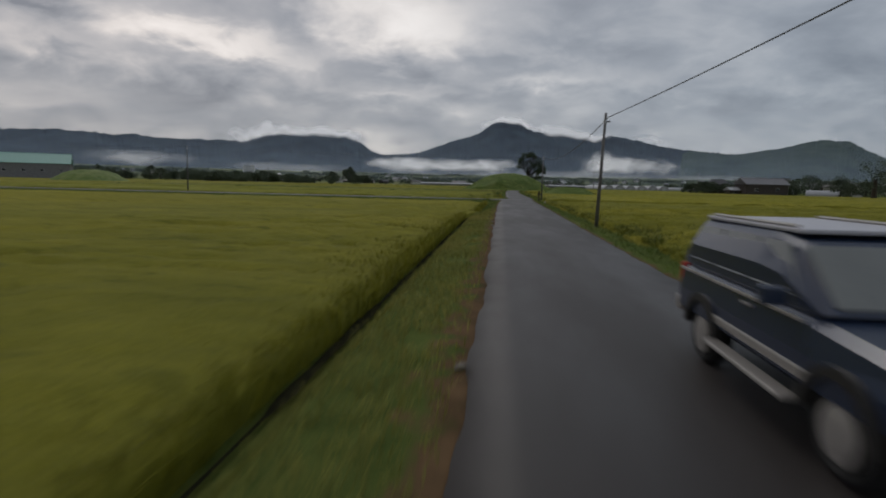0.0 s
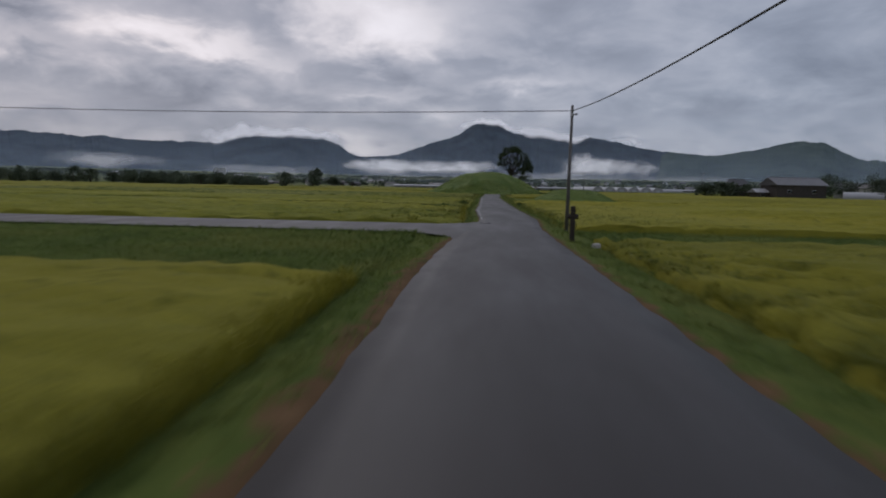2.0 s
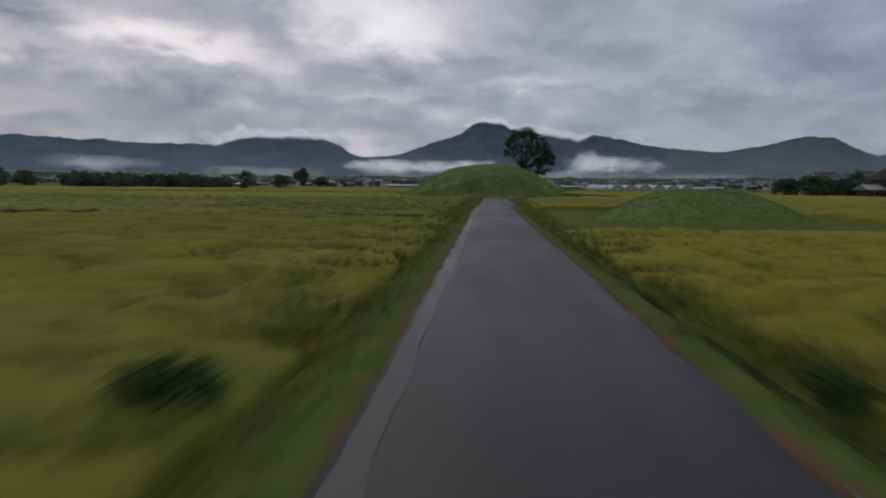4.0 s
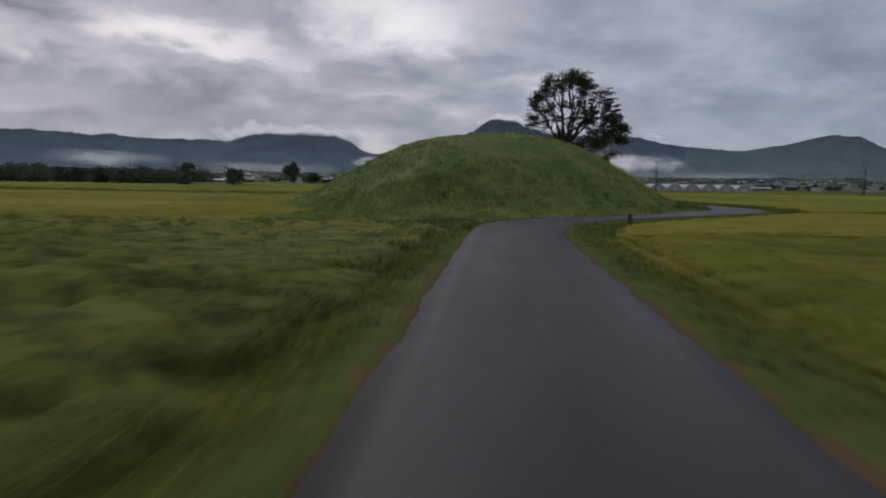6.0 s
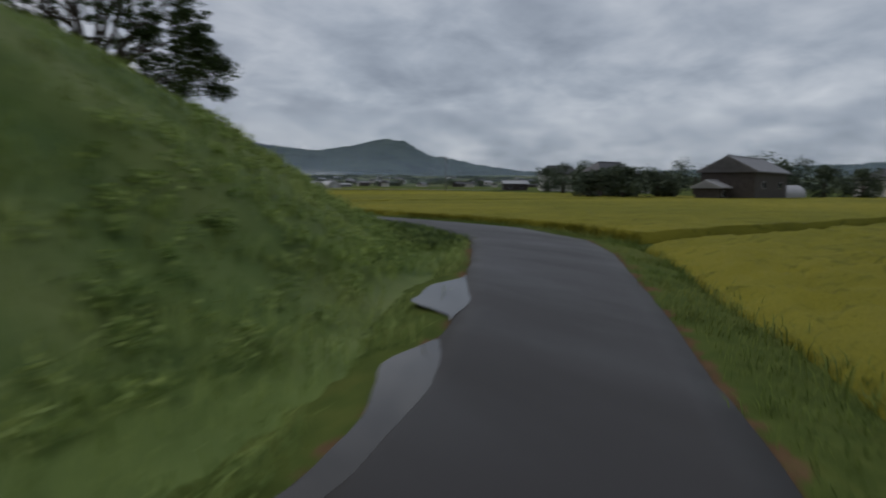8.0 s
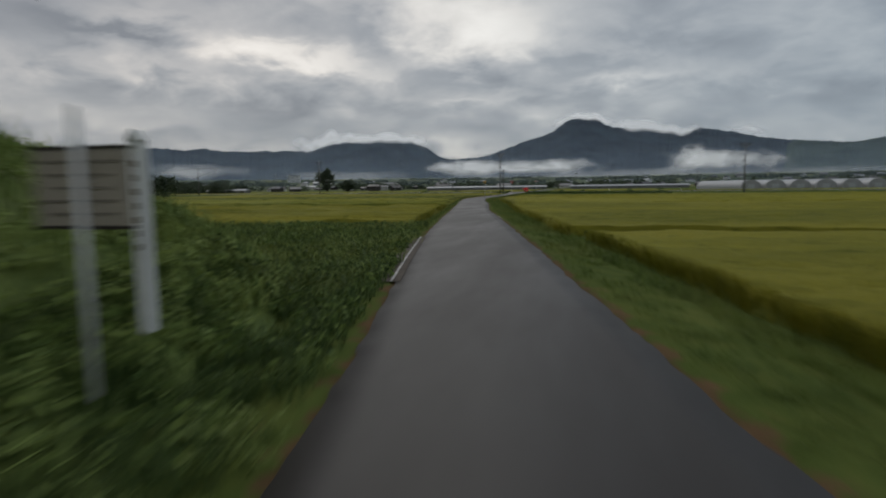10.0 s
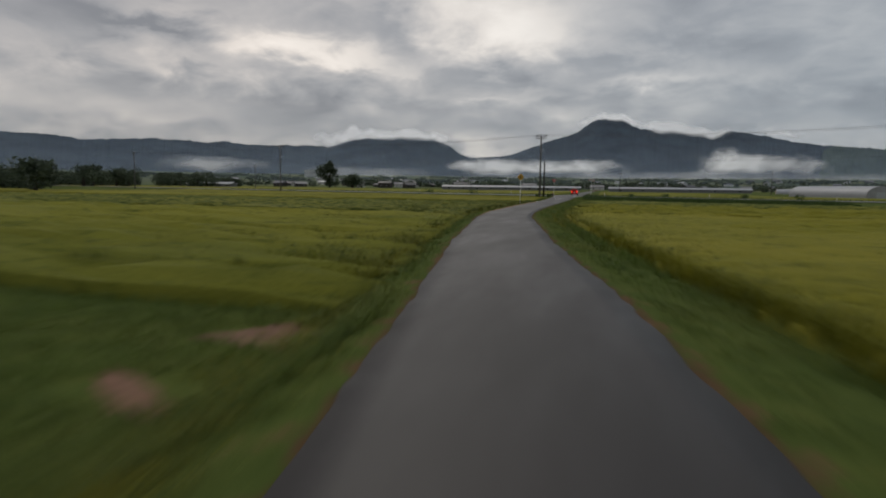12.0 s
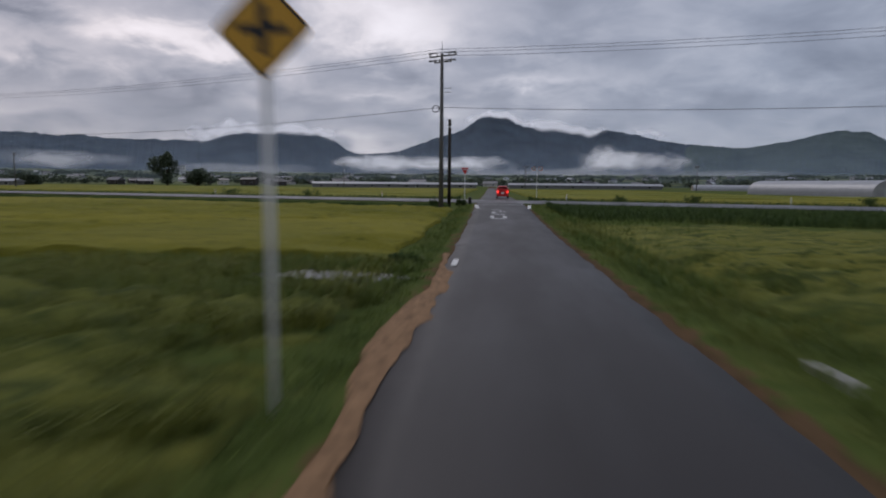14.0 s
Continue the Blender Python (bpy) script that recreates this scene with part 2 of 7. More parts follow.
def mist_material(name, scale, thick, rise, rag=0.55, gain=1.6, lift=1.0, glow_=0.17):
    """Cloud: white droplets with ragged gaps, thinning towards the rim of its sheet, brightened by an added glow."""
    m, nt, b = noded(name)
    co = objco(nt)
    at = nt.nodes.new("ShaderNodeAttribute")
    at.attribute_name = "fade"
    n = noise_tex(nt, mapping(nt, co, (scale, scale, scale * rise)), 1.0, 7, rag, 0.35)
    wide = noise_tex(nt, mapping(nt, co, (scale * 0.33, scale * 0.33, scale * 0.6)), 1.0, 3, 0.5, 0.2)
    n = mathn(nt, "ADD", mathn(nt, "MULTIPLY", mathn(nt, "SUBTRACT", n, 0.5), gain), mathn(nt, "MULTIPLY", mathn(nt, "SUBTRACT", wide, 0.5), 1.6))
    k = mathn(nt, "ADD", n, mathn(nt, "MULTIPLY", at.outputs["Fac"], lift))
    fac = ramp(nt, k, [(0.18, (0, 0, 0)), (0.60, (thick * 0.45, thick * 0.45, thick * 0.45)), (1.0, (thick, thick, thick))])
    fac = mathn(nt, "MULTIPLY", fac, mathn(nt, "MINIMUM", mathn(nt, "MULTIPLY", at.outputs["Fac"], 3.0), 1.0))
    d1 = nt.nodes.new("ShaderNodeBsdfDiffuse")
    d1.inputs[0].default_value = (0.93, 0.93, 0.95, 1)
    tl = nt.nodes.new("ShaderNodeBsdfTranslucent")
    tl.inputs[0].default_value = (0.93, 0.93, 0.95, 1)
    ad = nt.nodes.new("ShaderNodeMixShader")
    link(nt, d1.outputs[0], ad.inputs[1])
    link(nt, tl.outputs[0], ad.inputs[2])
    # added emission in place of daylight scattered inside the cloud
    em = nt.nodes.new("ShaderNodeEmission")
    em.inputs[0].default_value = (0.95, 0.97, 1.0, 1)
    em.inputs[1].default_value = glow_
    sm = nt.nodes.new("ShaderNodeAddShader")
    link(nt, ad.outputs[0], sm.inputs[0])
    link(nt, em.outputs[0], sm.inputs[1])
    tp = nt.nodes.new("ShaderNodeBsdfTransparent")
    mx = nt.nodes.new("ShaderNodeMixShader")
    link(nt, fac, mx.inputs[0])
    link(nt, tp.outputs[0], mx.inputs[1])
    link(nt, sm.outputs[0], mx.inputs[2])
    link(nt, mx.outputs[0], nt.nodes["Material Output"].inputs[0])
    return m


def water_material():
    m, nt, b = noded("puddle_water")
    b.inputs["Base Color"].default_value = (0.030, 0.023, 0.015, 1)
    b.inputs["Roughness"].default_value = 0.04
    b.inputs["Specular IOR Level"].default_value = 0.6
    bump(nt, b, noise_tex(nt, objco(nt), 5, 2), 0.03, 0.01)
    return m


def paint_material(name, col, wear=0.5):
    """Road paint, worn through to the asphalt."""
    m, nt, b = noded(name)
    co = objco(nt)
    f = noise_tex(nt, co, 9, 6, 0.7)
    k = ramp(nt, f, [(wear - 0.12, (0, 0, 0)), (wear + 0.02, (1, 1, 1))])
    link(nt, mixc(nt, k, (0.09, 0.088, 0.09), col), b.inputs["Base Color"])
    b.inputs["Roughness"].default_value = 0.45
    return m


M_ROAD = asphalt_material()
M_ROAD_WET = asphalt_material("soaked_asphalt", 0.30, 0.44)
# near-black, for the shade down in the narrow ditches
M_DITCH_SHADE = plain("ditch_shade", (0.020, 0.020, 0.012), 0.95, 0, 0.4, 3, 0.0, 0.6)
M_GROUND = ground_material()
M_RICE = rice_material("ripening_rice", (0.076, 0.087, 0.012), (0.234, 0.226, 0.028), (0.280, 0.254, 0.033))
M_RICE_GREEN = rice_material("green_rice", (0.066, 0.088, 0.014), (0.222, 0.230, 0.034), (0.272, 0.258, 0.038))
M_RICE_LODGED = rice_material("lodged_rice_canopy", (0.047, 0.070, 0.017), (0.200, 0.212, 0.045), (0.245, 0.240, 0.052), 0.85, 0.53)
M_RICE_BLADE = leafy("rice_blades", (0.094, 0.106, 0.014), (0.255, 0.246, 0.026), (0.30, 0.268, 0.034))
M_GRASS = leafy("verge_grass", (0.062, 0.102, 0.024), (0.174, 0.234, 0.054), (0.235, 0.240, 0.062), 0.6)
M_GRASS_DRY = leafy("dry_verge_grass", (0.132, 0.142, 0.034), (0.325, 0.312, 0.076), (0.38, 0.32, 0.09), 0.6)
M_RICE_GREEN_BLADE = leafy("green_rice_blades", (0.060, 0.082, 0.016), (0.190, 0.214, 0.040), (0.24, 0.235, 0.045), 0.5)
M_MOUND_GRASS = leafy("mound_grass", (0.080, 0.142, 0.040), (0.255, 0.335, 0.090), (0.32, 0.355, 0.12), 0.45)
M_SOD = leafy("mound_sod", (0.078, 0.132, 0.038), (0.210, 0.285, 0.078), (0.26, 0.30, 0.11), 0.8)
M_SLOPE = leafy("slope_weeds", (0.115, 0.190, 0.056), (0.360, 0.450, 0.135), (0.42, 0.46, 0.17), 0.5)
M_WEED = leafy("ditch_weeds", (0.032, 0.060, 0.018), (0.104, 0.156, 0.046))
M_LEAF = leafy("tree_leaves", (0.020, 0.038, 0.013), (0.066, 0.094, 0.030))
# distant foliage, paler and greyer to put haze into the leaf colour
M_LEAF_HAZED = leafy("hazed_leaves", (0.050, 0.070, 0.050), (0.110, 0.138, 0.086), None, 0.12)
M_BARK = plain("bark", (0.055, 0.045, 0.036), 0.85, 0, 0.4, 5, 0.2, 0.6)
M_CONC = plain("concrete", (0.42, 0.41, 0.39), 0.75, 0, 0.2, 4, 0.3, 0.3)
M_POLE = plain("pole_concrete", (0.13, 0.125, 0.12), 0.7, 0, 0.2, 4, 0.3)
M_WOOD = plain("dark_wood", (0.035, 0.028, 0.022), 0.7, 0, 0.35, 6, 0.3, 0.3)
M_STEEL = plain("galvanised_steel", (0.45, 0.46, 0.47), 0.4, 0.8, 0.1, 8)
M_WHITE = plain("white_paint", (0.72, 0.72, 0.70), 0.5, 0, 0.08, 5)
M_WIRE = plain("cable_black", (0.03, 0.03, 0.032), 0.6)
M_YELLOW = plain("sign_yellow", (0.62, 0.33, 0.012), 0.4, 0, 0.06, 3)
M_BLACK = plain("black_paint", (0.015, 0.014, 0.013), 0.5)
M_RED = plain("red_paint", (0.55, 0.012, 0.010), 0.3, 0, 0.05, 3)
M_NAVY = plain("navy_paint", (0.018, 0.030, 0.062), 0.22, 0.1, 0.1, 3, 0.6)
M_SILVER = plain("silver_paint", (0.40, 0.38, 0.36), 0.35, 0.5, 0.08, 3)
M_ROOFW = plain("pale_roof", (0.42, 0.42, 0.46), 0.4, 0.1, 0.05, 3)
M_RUBBER = plain("tyre_rubber", (0.02, 0.02, 0.02), 0.85)
M_GLASS = plain("dark_glass", (0.02, 0.025, 0.028), 0.06, 0, 0.02, 2, 0.8)
# car windows: grey base colour paints in the sky seen in the glass
M_GLASS_SKYLIT = plain("skylit_glass", (0.13, 0.14, 0.135), 0.12, 0, 0.1, 2, 0.8)
M_FILM = plain("greenhouse_film", (0.36, 0.37, 0.39), 0.35, 0, 0.08, 0.6)
M_TUNNEL_END = plain("dull_film", (0.32, 0.32, 0.32), 0.5, 0, 0.15, 0.8)
M_TILE = plain("roof_tiles", (0.05, 0.05, 0.056), 0.5, 0, 0.3, 2, 0.4, 0.4)
M_PLASTER = plain("pale_plaster", (0.50, 0.49, 0.46), 0.8, 0, 0.1, 1)
M_BARNWALL = plain("weathered_boards", (0.045, 0.038, 0.034), 0.8, 0, 0.35, 1.5)
M_ROOF_GREY = plain("grey_roof", (0.17, 0.17, 0.18), 0.55, 0.1, 0.2, 1)
M_ROOF_TEAL = plain("teal_roof", (0.16, 0.33, 0.29), 0.6, 0, 0.1, 1)
M_PAINT = paint_material("road_paint", (0.72, 0.72, 0.70), 0.46)
M_PAINT_WORN = paint_material("worn_road_paint", (0.62, 0.62, 0.60), 0.56)
M_GUTTER = plain("wet_concrete", (0.075, 0.060, 0.048), 0.75, 0, 0.4, 3, 0.15, 0.3)
M_SAND = plain("sandy_soil", (0.25, 0.152, 0.082), 0.9, 0, 0.5, 7.0, 0.15, 0.5)
M_CLAY = plain("red_clay", (0.19, 0.105, 0.066), 0.85, 0, 0.35, 2.5, 0.2, 0.5)
M_WATER = water_material()
M_LAMP = glow("tail_lamp", (1.0, 0.03, 0.02), 2.5)
M_ORANGE = plain("orange_paint", (0.65, 0.16, 0.03), 0.5)
M_CREAM = plain("board_cream", (0.34, 0.30, 0.24), 0.6, 0, 0.15, 3)


# ---- mesh helpers ----
def mesh_np(name, verts, faces, mat, smooth=False):
    me = bpy.data.meshes.new(name)
    if isinstance(faces, np.ndarray):
        nf, k = faces.shape
        me.vertices.add(len(verts))
        me.vertices.foreach_set("co", np.asarray(verts, np.float32).ravel())
        me.loops.add(nf * k)
        me.loops.foreach_set("vertex_index", faces.astype(np.int32).ravel())
        me.polygons.add(nf)
        me.polygons.foreach_set("loop_start", np.arange(0, nf * k, k, dtype=np.int32))
        if smooth:
            me.polygons.foreach_set("use_smooth", np.ones(nf, bool))
        me.update(calc_edges=True)
    else:
        me.from_pydata([tuple(v) for v in verts], [], faces)
        if smooth:
            me.polygons.foreach_set("use_smooth", np.ones(len(me.polygons), bool))
    me.materials.append(mat)
    return me


def part(name, bm, mat, parent, label="", smooth=False):
    """One mesh object under a thing or a part, from a bmesh or a mesh."""
    if isinstance(bm, bmesh.types.BMesh):
        me = bpy.data.meshes.new(name)
        bm.to_mesh(me)
        bm.free()
        me.materials.append(mat)
        if smooth:
            me.polygons.foreach_set("use_smooth", np.ones(len(me.polygons), bool))
    else:
        me = bm
    ob = new(name, me)
    if parent:
        ob.parent = parent
    if label:
        tagged(ob, label)
    return ob


def thing(name, m, label, category, group="", kind=""):
    e = new(name)
    e.empty_display_size = 0.3
    e.matrix_basis = m
    return tagged(e, label, category, group, kind)


def box(sx, sy, sz, at=(0, 0, 0), bevel=0.0, bm=None, rot=None):
    b = bmesh.new()
    bmesh.ops.create_cube(b, size=1)
    bmesh.ops.scale(b, vec=(sx, sy, sz), verts=b.verts)
    if bevel:
        bmesh.ops.bevel(b, geom=b.edges[:], offset=bevel, segments=2, affect="EDGES", profile=0.6)
    if rot:
        bmesh.ops.transform(b, matrix=Euler([radians(a) for a in rot]).to_matrix().to_4x4(), verts=b.verts)
    bmesh.ops.translate(b, vec=at, verts=b.verts)
    return merge(bm, b)


def merge(bm, b):
    if bm is None:
        return b
    me = bpy.data.meshes.new("tmp")
    b.to_mesh(me)
    b.free()
    bm.from_mesh(me)
    bpy.data.meshes.remove(me)
    return bm


def rod(p0, p1, r0, r1=None, seg=12, bm=None):
    r1 = r0 if r1 is None else r1
    p0, p1 = Vector(p0), Vector(p1)
    b = bmesh.new()
    bmesh.ops.create_cone(b, cap_ends=True, segments=seg, radius1=r0, radius2=r1, depth=(p1 - p0).length)
    q = (p1 - p0).to_track_quat("Z", "Y").to_matrix().to_4x4()
    bmesh.ops.transform(b, matrix=Matrix.Translation((p0 + p1) / 2) @ q, verts=b.verts)
    return merge(bm, b)


def prism(outline, depth, axis="y", bevel=0.0, bm=None, at=(0, 0, 0)):
    """A flat outline in two axes, given thickness along the third."""
    b = bmesh.new()
    vs = []
    for u, v in outline:
        vs.append(b.verts.new({"x": (-depth / 2, u, v), "y": (u, -depth / 2, v), "z": (u, v, -depth / 2)}[axis]))
    f = b.faces.new(vs)
    ex = bmesh.ops.extrude_face_region(b, geom=[f])
    bmesh.ops.translate(b, vec={"x": (depth, 0, 0), "y": (0, depth, 0), "z": (0, 0, depth)}[axis], verts=[g for g in ex["geom"] if isinstance(g, bmesh.types.BMVert)])
    bmesh.ops.recalc_face_normals(b, faces=b.faces[:])
    if bevel:
        bmesh.ops.bevel(b, geom=b.edges[:], offset=bevel, segments=2, affect="EDGES", profile=0.6)
    bmesh.ops.translate(b, vec=at, verts=b.verts)
    return merge(bm, b)


def cable(name, pts, r, mat, label, group=""):
    cu = bpy.data.curves.new(name, "CURVE")
    cu.dimensions = "3D"
    cu.bevel_depth = r
    cu.bevel_resolution = 1
    sp = cu.splines.new("POLY")
    sp.points.add(len(pts) - 1)
    for p, q in zip(sp.points, pts):
        p.co = (*q, 1)
    cu.materials.append(mat)
    return tagged(new(name, cu), label, "cable", group)


def sag(a, b, drop, n=24):
    a, b = Vector(a), Vector(b)
    return [a.lerp(b, i / n) - Vector((0, 0, drop * 4 * (i / n) * (1 - i / n))) for i in range(n + 1)]


# smooth lattice noise for shapes
_lat = np.random.RandomState(5).rand(256, 256)


def vnoise(x, y, seed=0):
    x = np.asarray(x, float) + seed * 17.3
    y = np.asarray(y, float) + seed * 9.1
    xi, yi = np.floor(x).astype(int), np.floor(y).astype(int)
    u, v = x - xi, y - yi
    u, v = u * u * (3 - 2 * u), v * v * (3 - 2 * v)
    g = lambda a, b: _lat[a % 256, b % 256]
    return (g(xi, yi) * (1 - u) + g(xi + 1, yi) * u) * (1 - v) + (g(xi, yi + 1) * (1 - u) + g(xi + 1, yi + 1) * u) * v - 0.5


def fbm(x, y, seed=0, octaves=4, gain=0.5):
    s, a, f = 0, 1.0, 1.0
    for i in range(octaves):
        s = s + a * vnoise(np.asarray(x) * f, np.asarray(y) * f, seed + i)
        a, f = a * gain, f * 2.03
    return s


def smooth(a, b, v):
    t = np.clip((np.asarray(v, float) - a) / (b - a), 0, 1)
    return t * t * (3 - 2 * t)


# ---- the lie of the land ----
LEFT = [(-0.3, -60), (-0.25, 0), (-0.3, 20), (-0.35, 45), (-0.3, 66), (0.2, 76), (1, 84), (1.1, 88), (0.7, 101), (0.85, 114), (1.1, 165), (1.7, 186), (1.75, 200), (1.85, 208), (2.3, 212), (3.3, 214), (4.6, 216), (6.8, 218.9), (10, 221.5), (12.1, 223.2), (14.1, 225.3), (18.3, 230.5), (22.2, 235.6), (23.8, 242), (23.4, 246), (22.5, 252), (21.5, 257.5), (18.9, 269), (17.3, 276.5), (14.3, 292.6), (8.9, 323), (6.3, 336.5), (5, 344.7), (3.6, 353), (2.8, 362), (2.5, 377), (2.4, 426), (2.4, 706)]
RIGHT = [(3.8, -60), (3.9, 0), (3.85, 20), (4, 45), (4.05, 66), (4.1, 80), (4.65, 88), (4.4, 104), (4.35, 118), (4.4, 160), (5.55, 186), (5.5, 200), (5.6, 205), (6, 209), (6.7, 211.5), (7.6, 213.5), (10, 217.1), (11.4, 218.3), (15.2, 221.9), (19.4, 226), (23, 229.6), (25.6, 233), (27.65, 239), (27.4, 244), (25.9, 254), (24.5, 261), (22.5, 271.2), (19.5, 286), (15.8, 303.6), (12.2, 326), (9.9, 337.5), (8.3, 347.5), (7.1, 354.3), (6.4, 362), (6.1, 370), (6.05, 379), (6.2, 406), (6.4, 426), (6.4, 706)]
_L, _R = np.array(LEFT, float), np.array(RIGHT, float)


def xl(y):
    return np.interp(y, _L[:, 1], _L[:, 0])


def xr(y):
    return np.interp(y, _R[:, 1], _R[:, 0])


def rise(y):
    """The main road at the crossing lies a little higher."""
    return 0.35 * smooth(406, 436, y) * (1 - 0.6 * smooth(452, 486, y))


MOUND = (3.5, 235.6, 21.4, 6.75)
CROSS0, CROSS1 = 436.0, 447.0
SLANT = 0.34


def slant(x, y):
    """The main road crosses at a slant: y counted square to it, as on the middle of the farm road."""
    return np.asarray(y, float) + SLANT * (np.clip(x, -330, 160) - 4.4)

SIDE0, SIDE1 = 77.0, 82.6


def left_ditch(y):
    return 1.84 + 0.0 * np.asarray(y, float) - 0.75 * smooth(39, 45, y)


def right_ditch(y):
    return np.where(np.asarray(y, float) < 250, 1.0, 1.55)


def land(x, y):
    x, y = np.asarray(x, float), np.asarray(y, float)
    dl, dr = xl(y) - x, x - xr(y)
    wob = 0.35 * fbm(x * 0 + 3, y * 0.35, 2, 3)
    z = np.full(x.shape, -0.07)
    # left: verge, ditch, paddy
    vl = np.where(y < 75, left_ditch(y) - 0.10, np.where(y < 250, np.where(y < 150, 1.0, 1.4), 1.0) + wob * 0.4)
    pl = -0.02 - 0.13 * smooth(0.1, vl, dl) - (0.23 - 0.15 * smooth(39, 45, y)) * smooth(vl - 0.25, vl + 0.12, dl)
    # right: verge sloping to the paddy
    vr = np.where(y < 160, 1.5, 2.2) + wob * 0.4
    dc = right_ditch(y)
    pr = -0.30 * np.exp(-((dr - dc) / 0.22) ** 2) * smooth(84, 88, y) * (1 - smooth(415, 420, y)) * (1 - smooth(150, 170, y) + smooth(325, 340, y)) - 0.02 - 0.16 * smooth(0.1, vr, dr) - (0.16 - 0.08 * (1 - smooth(222, 232, y)) - 0.06 * smooth(345, 356, y)) * smooth(vr - 0.5, vr + 0.15, dr)
    z = np.where(dl > 0.0, pl, np.where(dr > 0.0, pr, z))
    off = np.maximum(dl, dr)
    z = np.where(off > 0.1, z + 0.05 * fbm(x * 1.3, y * 1.3, 7, 3), z)
    # lane that leaves to the left, with its banks
    lane = (x < xl(y) + 0.2) & (y > SIDE0 - 5) & (y < SIDE1 + 4)
    s = np.maximum(SIDE0 - y, y - SIDE1)
    zs = np.where(s < 0, -0.07, -0.03 - 0.42 * smooth(0.5, 2.6, s) + 0.05 * fbm(x * 1.3, y * 1.3, 7, 3))
    z = np.where(lane & (s < 3.0), np.maximum(z * 0 + zs, np.where(s < 0, zs, z)), z)
    # crossing
    ys_ = slant(x, y)
    c = np.maximum(CROSS0 - ys_, ys_ - CROSS1)
    z = np.where((c < 6), np.maximum(z, -0.07 - 0.4 * smooth(0.6, 5, c)), z)
    z = np.where(c < 0, -0.07, z)
    z = z + rise(np.where(np.abs(x - 4.4) < 3.0, y, ys_))
    return z


def axis(dense0, dense1, step, far0, far1, grow=1.28):
    a = list(np.arange(dense0, dense1 + step / 2, step))
    d, v = step, a[-1]
    while v < far1:
        d *= grow
        v += d
        a.append(min(v, far1))
    d, v, pre = step, a[0], []
    while v > far0:
        d *= grow
        v -= d
        pre.append(max(v, far0))
    return np.array(pre[::-1] + a)


def grid_faces(nx, ny):
    i = np.arange((nx - 1) * (ny - 1))
    c = (i // (nx - 1)) * nx + i % (nx - 1)
    return np.stack([c, c + 1, c + nx + 1, c + nx], 1)


def build_ground():
    X, Y = axis(-6, 31, 0.22, -4900, 4900), axis(-12, 455, 0.55, -4900, 4900)
    gx, gy = np.meshgrid(X, Y)
    gz = land(gx, gy)
    v = np.stack([gx.ravel(), gy.ravel(), gz.ravel()], 1)
    me = mesh_np("ground", v, grid_faces(len(X), len(Y)), M_GROUND, True)
    off = np.maximum(xl(gy) - gx, gx - xr(gy))
    left = gx < xl(gy)
    soil = np.where(left, 0.62, 0.78) * np.exp(-np.maximum(off, 0) / np.where(left, 0.42, 0.32))
    soil += left * 0.26 * smooth(1.0, 0.3, off) * (smooth(-20, 0, gy) * (1 - smooth(72, 76, gy)))
    soil += (~left) * 0.22 * smooth(0.55, 0.1, off) * smooth(364, 376, gy) * (1 - smooth(424, 430, gy))
    soil += left * 0.12 * smooth(0.9, 0.4, off) * smooth(358, 366, gy) * (1 - smooth(404, 410, gy))
    a = me.attributes.new("soil", "FLOAT", "POINT")
    a.data.foreach_set("value", np.clip(soil, 0, 1).ravel().astype(np.float32))
    return tagged(new("ground", me), "flat green farmland with grassy verges and ditches", "ground", kind="structure")


build_ground()


def strip(name, ya, yb, step, lo, hi, zoff, mat, label, category, wobble=0.0, taper=0.0):
    """A strip of surface along the road between two offsets: lo and hi run from 0 at the left edge to 1 at the right."""
    ys = np.arange(ya, yb + step / 2, step)
    n = 9
    us = np.linspace(lo, hi, n)
    a, b = xl(ys), xr(ys)
    k = np.clip(np.minimum(ys - ya, yb - ys) / taper, 0.02, 1)[:, None] ** 0.6 if taper else np.ones((len(ys), 1))
    gu = lo + (us - lo)[None, :] * k
    gx = a[:, None] * (1 - gu) + b[:, None] * gu
    if wobble:
        gx[:, 0] += wobble * (fbm(ys * 0.8, ys * 0 + 1, 3, 4) + 0.5 * fbm(ys * 2.7, ys * 0 + 4, 8, 3))
        gx[:, -1] += wobble * (fbm(ys * 0.8, ys * 0 + 7, 5, 4) + 0.5 * fbm(ys * 2.7, ys * 0 + 2, 9, 3))
    gy = np.repeat(ys[:, None], n, 1)
    camber = 0.03 * (1 - (2 * gu - 1) ** 2)
    gz = rise(gy) + zoff + camber
    if mat is M_ROAD:
        # the broken edge of the asphalt, down into the verge
        gx = np.concatenate([gx[:, :1] - 0.03, gx, gx[:, -1:] + 0.03], 1)
        gz = np.concatenate([gz[:, :1] - 0.16, gz, gz[:, -1:] - 0.16], 1)
        gy = np.concatenate([gy[:, :1], gy, gy[:, -1:]], 1)
        n += 2
    v = np.stack([gx.ravel(), gy.ravel(), gz.ravel()], 1)
    return tagged(new(name, mesh_np(name, v, grid_faces(n, len(ys)), mat, True)), label, category, kind="structure")


strip("road", -55, CROSS0 + 0.5, 0.25, 0, 1, 0.0, M_ROAD, "narrow wet grey asphalt farm road", "road", 0.10)
strip("road_beyond", CROSS1 - 0.5, 690, 2.0, 0, 1, 0.0, M_ROAD, "narrow asphalt road beyond the crossing", "road", 0.2)


strip("wet_margin", 86, 158, 0.25, 0.02, 0.10, 0.005, M_ROAD_WET, "soaked shining margin of the asphalt", "road", 0.08, 22.0)


